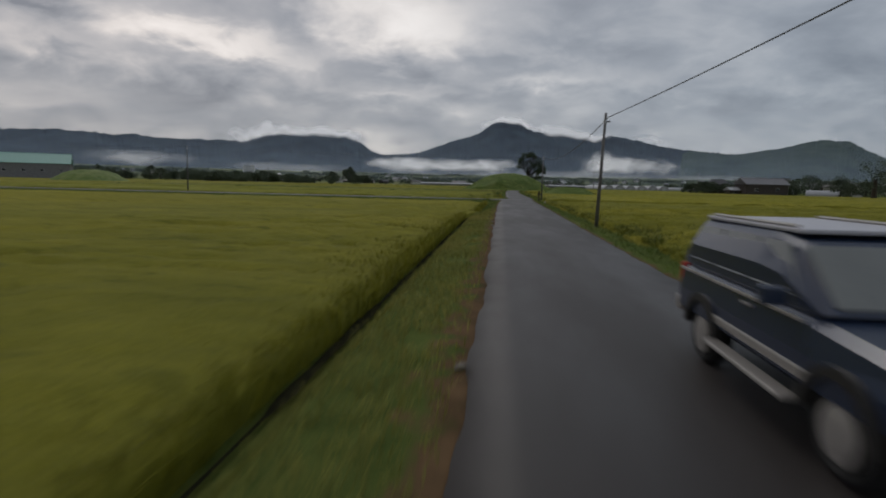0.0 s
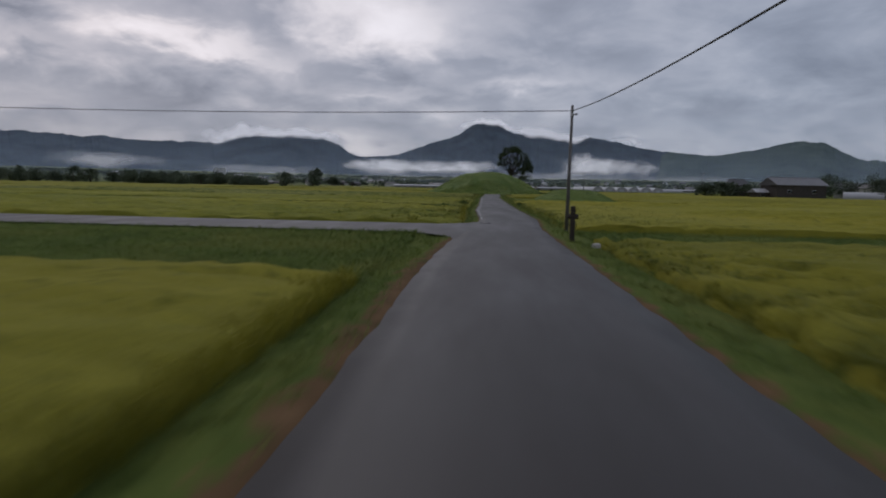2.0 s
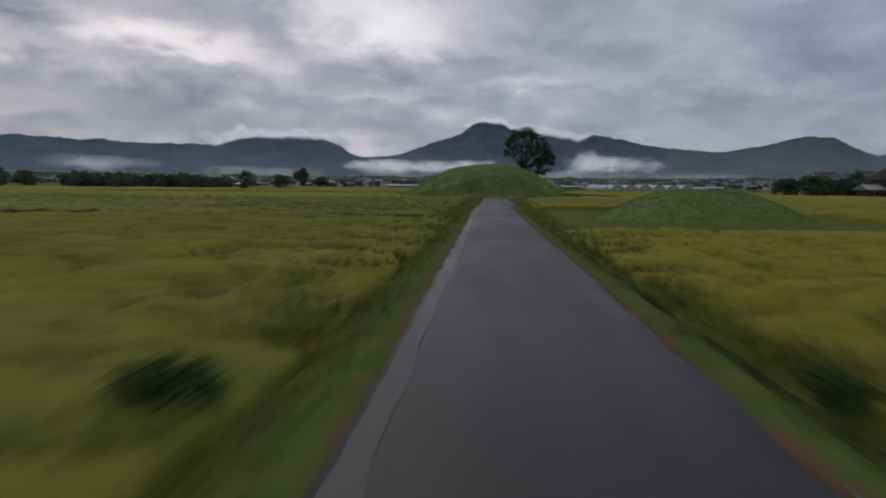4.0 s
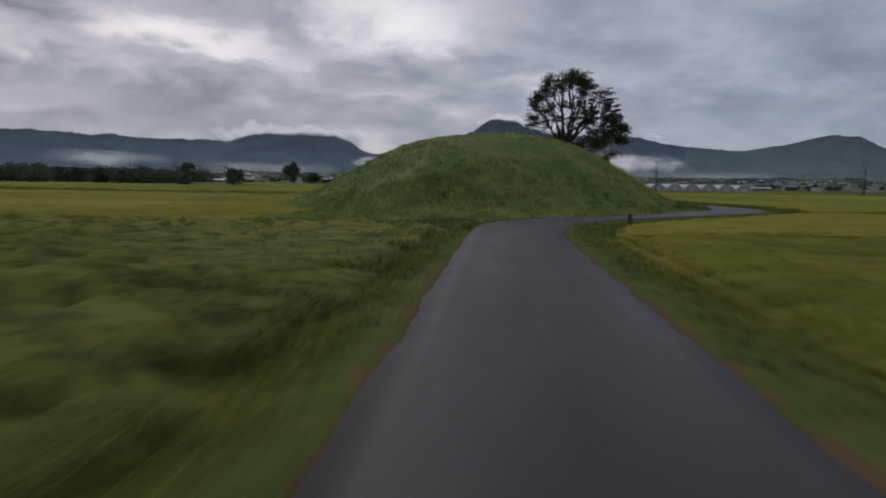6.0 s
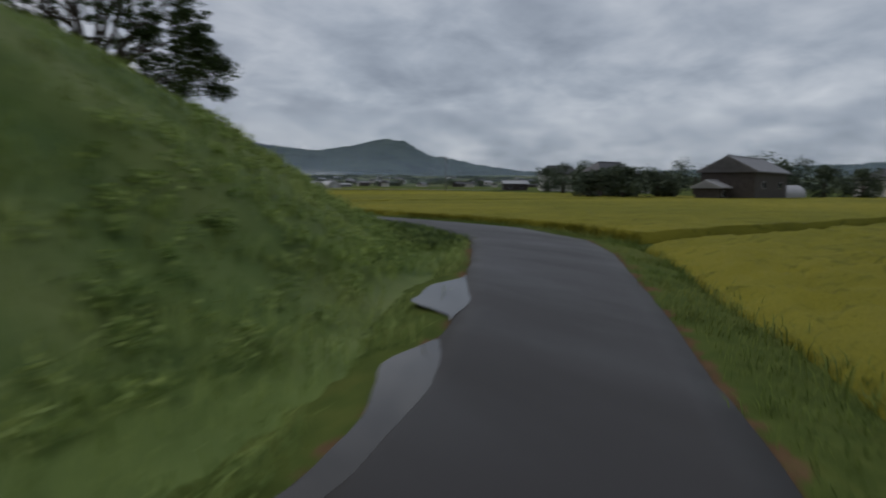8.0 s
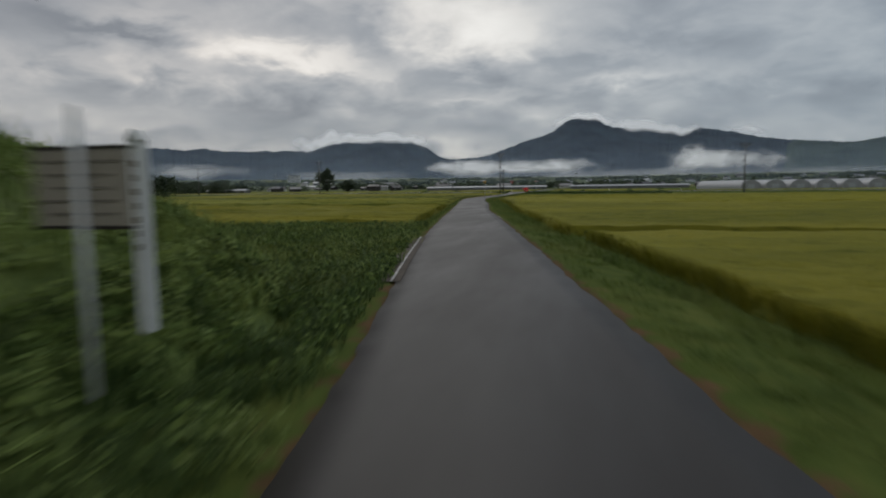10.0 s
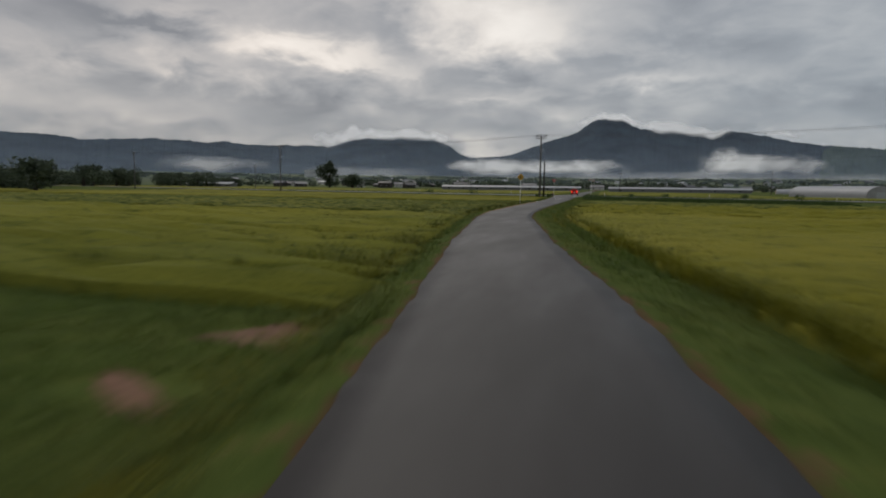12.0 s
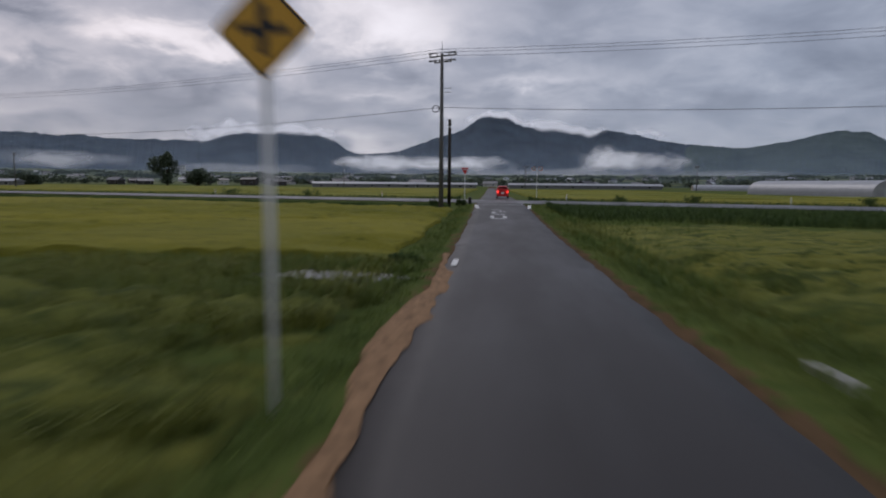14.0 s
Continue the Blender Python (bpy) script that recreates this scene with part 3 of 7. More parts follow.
def ditch_shade_strip(side, y0, y1, offset, half, depth):
    """A near-black strip that paints the shade in the bottom of a ditch."""
    ys = np.arange(y0, y1, 0.4)
    mid_ = xl(ys) - offset(ys) if side < 0 else xr(ys) + offset(ys)
    w = half * np.maximum(1 + 2.6 * fbm(ys * 0.8, ys * 0, 4, 3), 0.15)
    gx = mid_[:, None] + np.linspace(-1, 1, 4)[None, :] * w[:, None]
    gy = np.repeat(ys[:, None], 4, 1)
    v = np.stack([gx.ravel(), gy.ravel(), np.repeat((rise(ys) + depth)[:, None], 4, 1).ravel()], 1)
    return tagged(new("ditch_shade", mesh_np("ditch_shade", v, grid_faces(4, len(ys)), M_DITCH_SHADE, True)), "near-black strip painting the shade in a narrow field ditch", "ditch", kind="structure")


ditch_shade_strip(-1, -10, 40, lambda y: left_ditch(y) + 0.12, 0.055, -0.30)
ditch_shade_strip(1, 87, 160, right_ditch, 0.09, -0.27)


def edge_water(y0, y1, seed):
    """Brown rain water standing along the road edge at the bend."""
    p = _L[(_L[:, 1] > y0 - 6) & (_L[:, 1] < y1 + 6)]
    ys = np.arange(y0, y1, 0.2)
    px = np.interp(ys, p[:, 1], p[:, 0])
    tx, ty = np.gradient(px), np.gradient(ys)
    ln = np.hypot(tx, ty)
    nx, ny = -ty / ln, tx / ln
    k = smooth(0, 1.2, np.minimum(ys - y0, y1 - ys))
    out = (0.36 + 0.75 * fbm(ys * 0.55, ys * 0, seed, 3)) * k
    inn = (-0.16 - 0.35 * fbm(ys * 0.7, ys * 0 + 3, seed + 1, 3)) * k
    us = np.linspace(0, 1, 5)
    off = inn[:, None] + (np.maximum(out, inn + 0.02) - inn)[:, None] * us
    gx, gy = px[:, None] + nx[:, None] * off, ys[:, None] + ny[:, None] * off
    v = np.stack([gx.ravel(), gy.ravel(), np.full(gx.size, 0.011)], 1)
    return tagged(new("puddle", mesh_np("puddle", v, grid_faces(5, len(ys)), M_WATER, True)), "long brown rain puddle along the road edge", "puddle", kind="structure")


edge_water(210.8, 218.6, 5)
edge_water(219.4, 224.6, 9)
edge_water(225.2, 228.6, 12)


def flat_sheet(name, x0, x1, y0, y1, z, mat, label, category, nx=40, ny=8, wob=0.25, kind="structure", lean=0.0):
    xs, ys = np.linspace(x0, x1, nx), np.linspace(0, 1, ny)
    gx, gu = np.meshgrid(xs, ys)
    a = y0 + wob * fbm(xs * 0.6, xs * 0 + 2, 4, 3)
    b = y1 + wob * fbm(xs * 0.6, xs * 0 + 9, 6, 3)
    gy = a[None, :] * (1 - gu) + b[None, :] * gu
    gz = np.full(gx.shape, 0.0) + z + 0.02 * (1 - (2 * gu - 1) ** 2) + rise(gy)
    gy = gy - lean * (np.clip(gx, -330, 160) - 4.4)
    v = np.stack([gx.ravel(), gy.ravel(), gz.ravel()], 1)
    return tagged(new(name, mesh_np(name, v, grid_faces(nx, ny), mat, True)), label, category, kind=kind)


def build_lane():
    """Lane to the left with rounded corners where it meets the road."""
    ys = np.linspace(SIDE0 - 3.4, SIDE1 + 3.4, 60)
    n = 40
    u = np.linspace(0, 1, n)
    left = np.where(ys < SIDE0, xl(ys) - (np.clip(ys - (SIDE0 - 3.4), 0, 3.4) / 3.4) ** 2.2 * 2.6,
                    np.where(ys > SIDE1, xl(ys) - (np.clip(SIDE1 + 3.4 - ys, 0, 3.4) / 3.4) ** 2.6 * 2.0, -220.0))
    right = xl(ys) + 0.5
    gx = right[:, None] + (left - right)[:, None] * u[None, :] ** 2.2
    gy = np.repeat(ys[:, None], n, 1)
    gz = np.full(gx.shape, 0.004) + 0.01 * np.sin(np.clip((gy - SIDE0) / (SIDE1 - SIDE0), 0, 1) * math.pi)
    v = np.stack([gx.ravel(), gy.ravel(), gz.ravel()], 1)
    return tagged(new("side_lane", mesh_np("side_lane", v, grid_faces(n, len(ys)), M_ROAD, True)), "wet asphalt lane leaving between rice fields", "road", kind="structure")


build_lane()
flat_sheet("main_road", -330, 160, CROSS0, CROSS1, 0.008, M_ROAD_WET, "wet asphalt main road crossing the farm road", "road", 240, 9, 0.1, lean=SLANT)

# ---- mountains and mist ----
MID = (5.0, 200.0)


def polar(az, r, z=0.0):
    a = np.radians(az)
    return MID[0] + r * np.sin(a), MID[1] + r * np.cos(a), z


def crest(p, az):
    """The height of a crest in degrees, rounded between its known bearings."""
    out = 0
    for d in (-0.16, -0.08, 0.0, 0.08, 0.16):
        out = out + np.interp(az + d, p[:, 0], p[:, 1]) / 5
    return out


def mountain(name, profile, r_ridge, r_foot, mat, label, seed, taper=(0.0, 0.0)):
    """A forested ridge: its crest follows bearings and heights in degrees, its flank falls in spurs towards the plain."""
    p = np.array(profile)
    az = np.arange(p[0, 0] - taper[0], p[-1, 0] + taper[1] + 0.05, 0.07)
    el = crest(p, az)
    el = el * smooth(p[0, 0] - taper[0] - 0.01, p[0, 0], az) if taper[0] else el
    el = el * (1 - smooth(p[-1, 0], p[-1, 0] + taper[1], az)) if taper[1] else el
    el = el + (0.10 * fbm(az * 1.9, az * 0, seed, 4) + 0.09 * fbm(az * 9, az * 0 + 3, seed + 1, 3)) * (el > 0.2)
    nt_ = 34
    t = np.linspace(0, 1, nt_)
    A, T = np.meshgrid(az, t)
    top = np.tan(np.radians(el))[None, :] * r_ridge
    spur = fbm(A * 0.55 + 1.3 * T, T * 1.6, seed + 3, 5, 0.55)
    r = r_foot + (r_ridge - r_foot) * T
    z = top * (T ** 1.15) * (1 + 0.55 * spur * (1 - T) * (T > 0)) - 3.0 * (1 - T)
    x, y, _ = polar(A, r + 160 * spur * np.sin(T * math.pi))
    back = np.stack([polar(az, r_ridge + 180)[0], polar(az, r_ridge + 180)[1], np.full(az.shape, -20.0)], 1)
    v = np.concatenate([np.stack([x.ravel(), y.ravel(), z.ravel()], 1), back])
    ob = new(name, mesh_np(name, v, grid_faces(len(az), nt_ + 1), mat, True))
    return tagged(ob, label, "mountain", kind="structure")


# far forest: blue-grey of the distant haze is mixed into its base colour
M_FOREST_HAZED = forest_material("hazed_mountain_forest", (0.018, 0.031, 0.048), (0.047, 0.072, 0.096))
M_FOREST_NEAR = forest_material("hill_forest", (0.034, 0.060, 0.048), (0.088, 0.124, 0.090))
RIDGE = [(-52.55, 3.88), (-50.40, 3.82), (-48.31, 3.79), (-46.13, 3.52), (-40.95, 3.85), (-38.80, 3.79), (-36.72, 3.66), (-35.02, 3.81), (-33.30, 3.59), (-30.29, 3.61), (-27.57, 3.70), (-25.93, 3.58)]
HUMP = [(-25.93, 3.58), (-24.24, 4.11), (-22.67, 4.49), (-20.77, 4.47), (-19.24, 4.70), (-16.12, 4.56), (-14.53, 3.92), (-13.35, 3.05), (-12.65, 2.80)]
VOLCANO = [(-12.65, 2.80), (-9.6, 2.89), (-8.69, 3.10), (-7.2, 3.62), (-4.85, 4.40), (-3.4, 4.86), (-2.65, 5.14), (-2.1, 5.48), (-1.45, 5.96), (-0.9, 6.20), (-0.2, 6.34), (0.6, 6.22), (1.3, 6.24), (1.8, 6.10), (2.3, 5.68), (3.11, 5.36), (4.9, 5.20), (6.1, 5.16), (8.1, 4.82), (8.9, 4.64), (9.6, 4.74), (10.0, 5.0), (10.6, 5.02), (11.4, 4.80), (12.75, 4.58), (15.3, 3.92), (17.99, 3.60), (21.64, 3.18)]
HILL = [(17.99, 3.60), (21.64, 3.18), (23.48, 3.51), (25.18, 3.78), (27.21, 4.30), (28.40, 4.41), (29.19, 4.30), (29.96, 4.32), (30.75, 3.86), (32.29, 2.94), (33.31, 2.71), (32.55, 3.07), (37.21, 2.02), (41.94, 1.41)]
mountain("mountain_ridge", [(-100, 3.0), (-80, 3.2), (-62, 3.6)] + RIDGE, 4650, 3300, M_FOREST_HAZED, "long dark forested mountain ridge with a level crest", 1, (15, 3))
mountain("mountain_spur", HUMP, 4560, 3350, M_FOREST_HAZED, "dark forested mountain with a blunt shoulder under cloud", 4, (2.0, 3.0))
mountain("mountain_peak", VOLCANO, 4640, 3250, M_FOREST_HAZED, "dark volcanic peak with long even slopes", 8, (4.0, 4.0))
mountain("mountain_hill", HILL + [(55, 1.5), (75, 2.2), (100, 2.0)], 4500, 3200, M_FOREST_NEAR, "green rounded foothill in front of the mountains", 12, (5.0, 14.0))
mountain("mountain_behind", [(110, 1.6), (150, 2.4), (200, 2.0), (250, 2.6)], 4550, 3300, M_FOREST_HAZED, "low wooded hills behind the farmland", 15, (10.0, 10.0))


def ribbon(name, az0, az1, r, z0, z1, mat, label, seed, bulge=60):
    az = np.linspace(az0, az1, int((az1 - az0) / 0.35) + 2)
    t = np.linspace(0, 1, 15)
    A, T = np.meshgrid(az, t)
    rr = r - bulge * np.sin(T * math.pi) + 90 * fbm(A * 0.3, T, seed, 3)
    x, y, _ = polar(A, rr)
    z = z0 + (z1 - z0) * T + 0 * A
    me = mesh_np(name, np.stack([x.ravel(), y.ravel(), z.ravel()], 1), grid_faces(len(az), len(t)), mat, True)
    U = (A - az0) / (az1 - az0)
    fade = smooth(0, 0.4, np.minimum(U, 1 - U)) * np.sin(T * math.pi) ** 1.4
    me.attributes.new("fade", "FLOAT", "POINT").data.foreach_set("value", fade.ravel().astype(np.float32))
    ob = new(name, me)
    ob.visible_shadow = False
    return tagged(ob, label, "cloud", kind="structure")


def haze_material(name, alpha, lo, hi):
    """A tinted see-through sheet that paints haze before the mountains: thin, pale, thinning upwards."""
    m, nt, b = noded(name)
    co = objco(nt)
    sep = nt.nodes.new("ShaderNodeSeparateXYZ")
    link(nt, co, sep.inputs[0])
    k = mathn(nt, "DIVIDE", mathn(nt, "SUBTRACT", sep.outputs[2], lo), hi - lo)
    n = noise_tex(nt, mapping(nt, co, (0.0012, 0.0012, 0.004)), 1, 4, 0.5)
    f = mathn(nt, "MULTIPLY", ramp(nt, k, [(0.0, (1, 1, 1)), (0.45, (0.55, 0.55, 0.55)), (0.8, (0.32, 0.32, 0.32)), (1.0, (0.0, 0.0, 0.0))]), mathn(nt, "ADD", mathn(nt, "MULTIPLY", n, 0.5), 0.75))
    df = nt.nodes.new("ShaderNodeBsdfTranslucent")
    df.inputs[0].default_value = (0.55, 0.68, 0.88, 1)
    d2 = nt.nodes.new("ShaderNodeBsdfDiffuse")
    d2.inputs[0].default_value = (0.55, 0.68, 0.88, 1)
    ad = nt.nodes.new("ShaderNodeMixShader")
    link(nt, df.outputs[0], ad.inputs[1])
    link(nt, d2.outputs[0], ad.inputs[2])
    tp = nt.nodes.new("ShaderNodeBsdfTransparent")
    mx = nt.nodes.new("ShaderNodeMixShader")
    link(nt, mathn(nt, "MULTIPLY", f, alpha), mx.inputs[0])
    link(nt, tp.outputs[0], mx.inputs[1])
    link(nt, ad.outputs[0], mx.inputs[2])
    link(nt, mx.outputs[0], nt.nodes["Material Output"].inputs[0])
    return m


def deg(el, r):
    return r * math.tan(radians(el))


# added veil: its blue tint stands for the depth of moist air
ribbon("haze", -110, 110, 3000, -5, deg(7.5, 3000), haze_material("haze_veil", 0.36, 0, deg(7.4, 3000)), "see-through bluish veil standing for haze before the mountains", 2, 0)
# low fog on the plain and caps on the summits
FOGS = [(-42, -29, 2900, 0.9, 2.6, 0.0075, 0.42, 1.9, 3), (-30, -13, 2900, 0.6, 1.9, 0.0075, 0.22, 2.2, 5), (-18.5, 6.5, 2880, 1.0, 2.95, 0.0075, 0.86, 2.4, 7),
        (-20, 32, 2850, 0.3, 1.7, 0.006, 0.26, 3.0, 8), (5.5, 20.0, 2870, 0.85, 3.3, 0.0085, 0.85, 1.5, 9), (8.2, 11.8, 2860, 1.6, 4.1, 0.012, 0.7, 1.0, 13)]
for a0, a1, r, e0, e1, sc, th, ri, sd in FOGS:
    ribbon("fog_bank", a0, a1, r, deg(e0, r), deg(e1, r), mist_material("fog", sc, th, ri, glow_=0.24), "ragged white fog bank along the foot of the mountains", sd)


def crest_cloud(profile, az0, az1, under, over, mat, seed, level=0.0):
    """A cloud that lies along a crest, thick in its middle, lumpy on top."""
    r = 4400.0
    az = np.arange(az0, az1, 0.1)
    t = np.linspace(0, 1, 17)
    A, T = np.meshgrid(az, t)
    U = (A - az0) / (az1 - az0)
    lump = 1 + 0.9 * fbm(A * 0.55, A * 0, seed, 3)
    base = crest(np.array(profile), A) - under
    over = np.maximum(over, level - base - under)
    el = base + (under + over * np.clip(lump, 0.35, 2) * smooth(0, 0.12, np.minimum(U, 1 - U))) * T
    x, y, _ = polar(A, r - 40 * np.sin(T * math.pi))
    z = r * np.tan(np.radians(el))
    me = mesh_np("cap_cloud", np.stack([x.ravel(), y.ravel(), z.ravel()], 1), grid_faces(len(az), len(t)), mat, True)
    fade = smooth(0, 0.3, np.minimum(U, 1 - U)) * smooth(0, 0.5, T) * smooth(1, 0.45, T)
    me.attributes.new("fade", "FLOAT", "POINT").data.foreach_set("value", fade.ravel().astype(np.float32))
    ob = new("cap_cloud", me)
    ob.visible_shadow = False
    return tagged(ob, "soft white cloud cap lying on the mountain crest", "cloud", kind="structure")


CREST = RIDGE[-3:] + HUMP[1:] + VOLCANO[1:]
crest_cloud(CREST, -29.0, -12.6, 0.55, 1.1, mist_material("cap", 0.0048, 0.80, 2.4, 0.56, 1.5, 1.25, 0.31), 11, 5.95)
crest_cloud(CREST, -3.8, 4.6, 0.30, 1.0, mist_material("cap", 0.0065, 0.72, 1.5, 0.56, 1.6, 1.1, 0.31), 17)
crest_cloud(CREST, 2.2, 11.6, 0.55, 0.95, mist_material("cap", 0.0065, 0.72, 1.8, 0.56, 1.6, 1.1, 0.31), 19)
crest_cloud(CREST, 11.8, 16.5, 0.15, 1.0, mist_material("cap", 0.006, 0.5, 1.6, 0.55, 1.5, 1.0, 0.3), 23)


def upland(x, y):
    """The plain beyond the fields climbs gently to the foot of the mountains."""
    r = np.hypot(np.asarray(x, float) - MID[0], np.asarray(y, float) - MID[1])
    return -0.6 + 60.0 * np.clip((r - 820) / 2500, 0, 1) ** 1.25 + np.clip((r - 820) / 900, 0, 1) * 5 * fbm(np.asarray(x) * 0.004, np.asarray(y) * 0.004, 6, 3)


def patchwork_material():
    """Far paddies, hedges and woods, cell by cell, in greens muted to paint in haze."""
    m, nt, b = noded("hazed_patchwork")
    co = objco(nt)
    vo = nt.nodes.new("ShaderNodeTexVoronoi")
    vo.inputs["Scale"].default_value = 0.011
    link(nt, mapping(nt, co, (1, 0.6, 0)), vo.inputs["Vector"])
    sp = nt.nodes.new("ShaderNodeSeparateColor")
    link(nt, vo.outputs["Color"], sp.inputs[0])
    n = noise_tex(nt, co, 0.03, 5, 0.6)
    f = mathn(nt, "ADD", mathn(nt, "MULTIPLY", sp.outputs[0], 0.8), mathn(nt, "MULTIPLY", n, 0.2))
    link(nt, ramp(nt, f, [(0.10, (0.030, 0.050, 0.040)), (0.35, (0.060, 0.088, 0.050)), (0.6, (0.105, 0.130, 0.060)), (0.9, (0.150, 0.160, 0.070))]), b.inputs["Base Color"])
    b.inputs["Roughness"].default_value = 0.9
    b.inputs["Specular IOR Level"].default_value = 0.1
    return m


def build_upland():
    az, rr = np.arange(-80, 80.1, 0.8), np.linspace(830, 3420, 60)
    A, R = np.meshgrid(az, rr)
    x, y, _ = polar(A, R)
    z = upland(x, y)
    me = mesh_np("upland", np.stack([x.ravel(), y.ravel(), z.ravel()], 1), grid_faces(len(az), len(rr)), patchwork_material(), True)
    return tagged(new("upland", me), "hazy farmland climbing gently towards the mountains", "ground", kind="structure")


build_upland()
ribbon("haze", -110, 110, 1250, -5, deg(5.0, 1250), haze_material("near_haze_veil", 0.13, 0, deg(4.0, 1250)), "see-through bluish veil standing for haze over the plain", 4, 0)


# ---- fields ----
def field(name, x0, x1, y0, y1, top, mat, label, lodged=0.0, step=0.0, seed=0, clear_l=None, clear_r=None, skew0=0.0, skew1=0.0, soft=0.0, cross0=0.0, cross1=0.0):
    """A paddy of standing rice: a bumpy canopy with steep sides down to the soil. lodged: how much of it lies flattened in swathes."""
    near = min(abs(x0 - 2), abs(x1 - 2)) < 30
    st = step or (0.22 if near else 3.0)

    def spaced(a, b, toward):
        out, d, v = [a], st, a
        while v < b:
            v += d
            d *= 1.03
            out.append(min(v, b))
        return np.array(out)
    if x1 < 2:
        xs = -spaced(-x1, -x0, 0)[::-1]
    else:
        xs = spaced(x0, x1, 0)
    ys = np.linspace(y0, y1, max(int((y1 - y0) / max(st, 0.28)), 4))
    gx, gy = np.meshgrid(xs, ys)
    # follow the edge of the road
    if clear_l is not None:
        e = xl(ys) - (clear_l(ys) if callable(clear_l) else clear_l) - (0.12 if callable(clear_l) else 0.35) * fbm(ys * 0.5, ys * 0, seed + 2, 3)
        gx = x0 + (gx - x0) * ((e - x0) / (x1 - x0))[:, None]
    if clear_r is not None:
        e = xr(ys) + clear_r + 0.35 * fbm(ys * 0.5, ys * 0, seed + 2, 3)
        gx = x1 + (gx - x1) * ((e - x1) / (x0 - x1))[:, None]
    far = np.clip(-gx, 0, 40)
    k = (gy - y0) / (y1 - y0)
    gy = gy + far * (skew0 * (1 - k) + skew1 * k) - (np.clip(gx, -330, 160) - 4.4) * (cross0 * (1 - k) + cross1 * k)
    gz = top + 0.06 * fbm(gx * 0.22, gy * 0.22, seed, 3) + 0.10 * fbm(gx * 1.2, gy * 1.2, seed + 5, 3)
    if lodged:
        warp = fbm(gx * 0.12, gy * 0.12, seed + 9, 3)
        w = np.abs(fbm(gx * 0.20 + 1.6 * warp, gy * 0.42 + 1.6 * warp, seed + 4, 3))
        mask = smooth(0.0, 0.25, fbm(gx * 0.07, gy * 0.07, seed + 6, 2) + 0.25)
        gz = gz - lodged * mask * (0.34 * np.exp(-(w / 0.06) ** 2) + 0.20 * smooth(0.1, 0.45, w))
        ridge = 1 - 2 * np.abs(fbm(gx * 0.45 + 2.5 * warp, gy * 1.15 + 2 * warp, seed + 8, 3))
        gz = gz + lodged * mask * 0.55 * (ridge - 0.62)
    if lodged >= 0.75:
        # clumps pressed over one another
        cl = np.abs(fbm(gx * 0.55 + 1.2 * warp, gy * 0.8 + 1.2 * warp, seed + 12, 2))
        gz = gz + 0.17 * min(lodged, 1.2) * (np.clip(cl / 0.22, 0, 1) ** 0.6 - 0.75)
    if soft:
        de = (xl(gy) - (clear_l(gy) if callable(clear_l) else clear_l) - gx) if clear_l is not None else (gx - xr(gy) - clear_r)
        gz = gz - soft * np.exp(-np.maximum(de, 0) / 0.9) * (1 if y0 > 0 or clear_l is None else 0.55 + 0.45 * smooth(39, 45, gy))
    gz = gz + rise(slant(gx, gy)) * 0.6
    nx, ny = len(xs), len(ys)
    v = np.stack([gx, gy, gz], 2)
    # skirts
    low = v.copy()
    low[..., 2] = -0.5 + rise(slant(gx, gy))
    ring = np.concatenate([np.arange(nx), np.arange(1, ny) * nx + nx - 1, (ny - 1) * nx + np.arange(nx - 2, -1, -1), np.arange(ny - 2, 0, -1) * nx])
    vf = v.reshape(-1, 3)
    lo = low.reshape(-1, 3)[ring]
    k = np.arange(len(ring))
    k2 = (k + 1) % len(ring)
    side = np.stack([ring[k2], ring[k], len(vf) + k, len(vf) + k2], 1)
    ob = new(name, mesh_np(name, np.concatenate([vf, lo]), np.concatenate([grid_faces(nx, ny), side]), mat, False))
    return tagged(ob, label, "rice field", "paddies", "stuff")


RG = "ripening yellow-green rice standing in a flat paddy"
RL = "yellow-green rice flattened into swathes by rain"
RGN = "green rice paddy behind a grassy bund"
SIDEF = []


def add_field(*a, **k):
    SIDEF.append(field("rice_field", *a, **k))


add_field(-110, -2, -40, 65.0, 0.10, M_RICE, RG, 0.3, seed=1, clear_l=lambda y: left_ditch(y) + 0.30, soft=0.24)
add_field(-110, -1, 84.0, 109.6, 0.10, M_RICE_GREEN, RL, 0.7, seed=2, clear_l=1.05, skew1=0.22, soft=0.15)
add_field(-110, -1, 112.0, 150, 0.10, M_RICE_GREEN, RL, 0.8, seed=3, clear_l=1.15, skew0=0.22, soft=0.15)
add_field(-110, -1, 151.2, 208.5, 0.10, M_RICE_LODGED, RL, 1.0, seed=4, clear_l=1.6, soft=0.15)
add_field(-110, -9.5, 209.0, 262, 0.10, M_RICE, RL, 0.6, seed=5)
add_field(-110, 9, 286.0, 316, 0.12, M_RICE, RG, 0.8, seed=6, clear_l=1.25, soft=0.15, skew1=0.3)
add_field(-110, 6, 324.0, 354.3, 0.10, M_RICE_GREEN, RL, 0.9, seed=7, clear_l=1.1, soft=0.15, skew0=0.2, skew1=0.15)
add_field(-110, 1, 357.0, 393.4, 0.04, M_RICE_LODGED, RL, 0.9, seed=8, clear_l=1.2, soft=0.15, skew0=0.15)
add_field(-110, 1, 399, 427, 0.12, M_RICE, RG, 0.5, seed=9, clear_l=1.8, cross1=SLANT, soft=0.15)
add_field(7, 120, -40, 74.5, 0.10, M_RICE, RL, 0.8, seed=10, clear_r=1.6, soft=0.15)
add_field(7, 120, 82, 141, 0.10, M_RICE, RL, 0.7, seed=11, clear_r=1.4, soft=0.15)
add_field(27, 120, 142, 170, 0.10, M_RICE, RL, 0.6, seed=12)
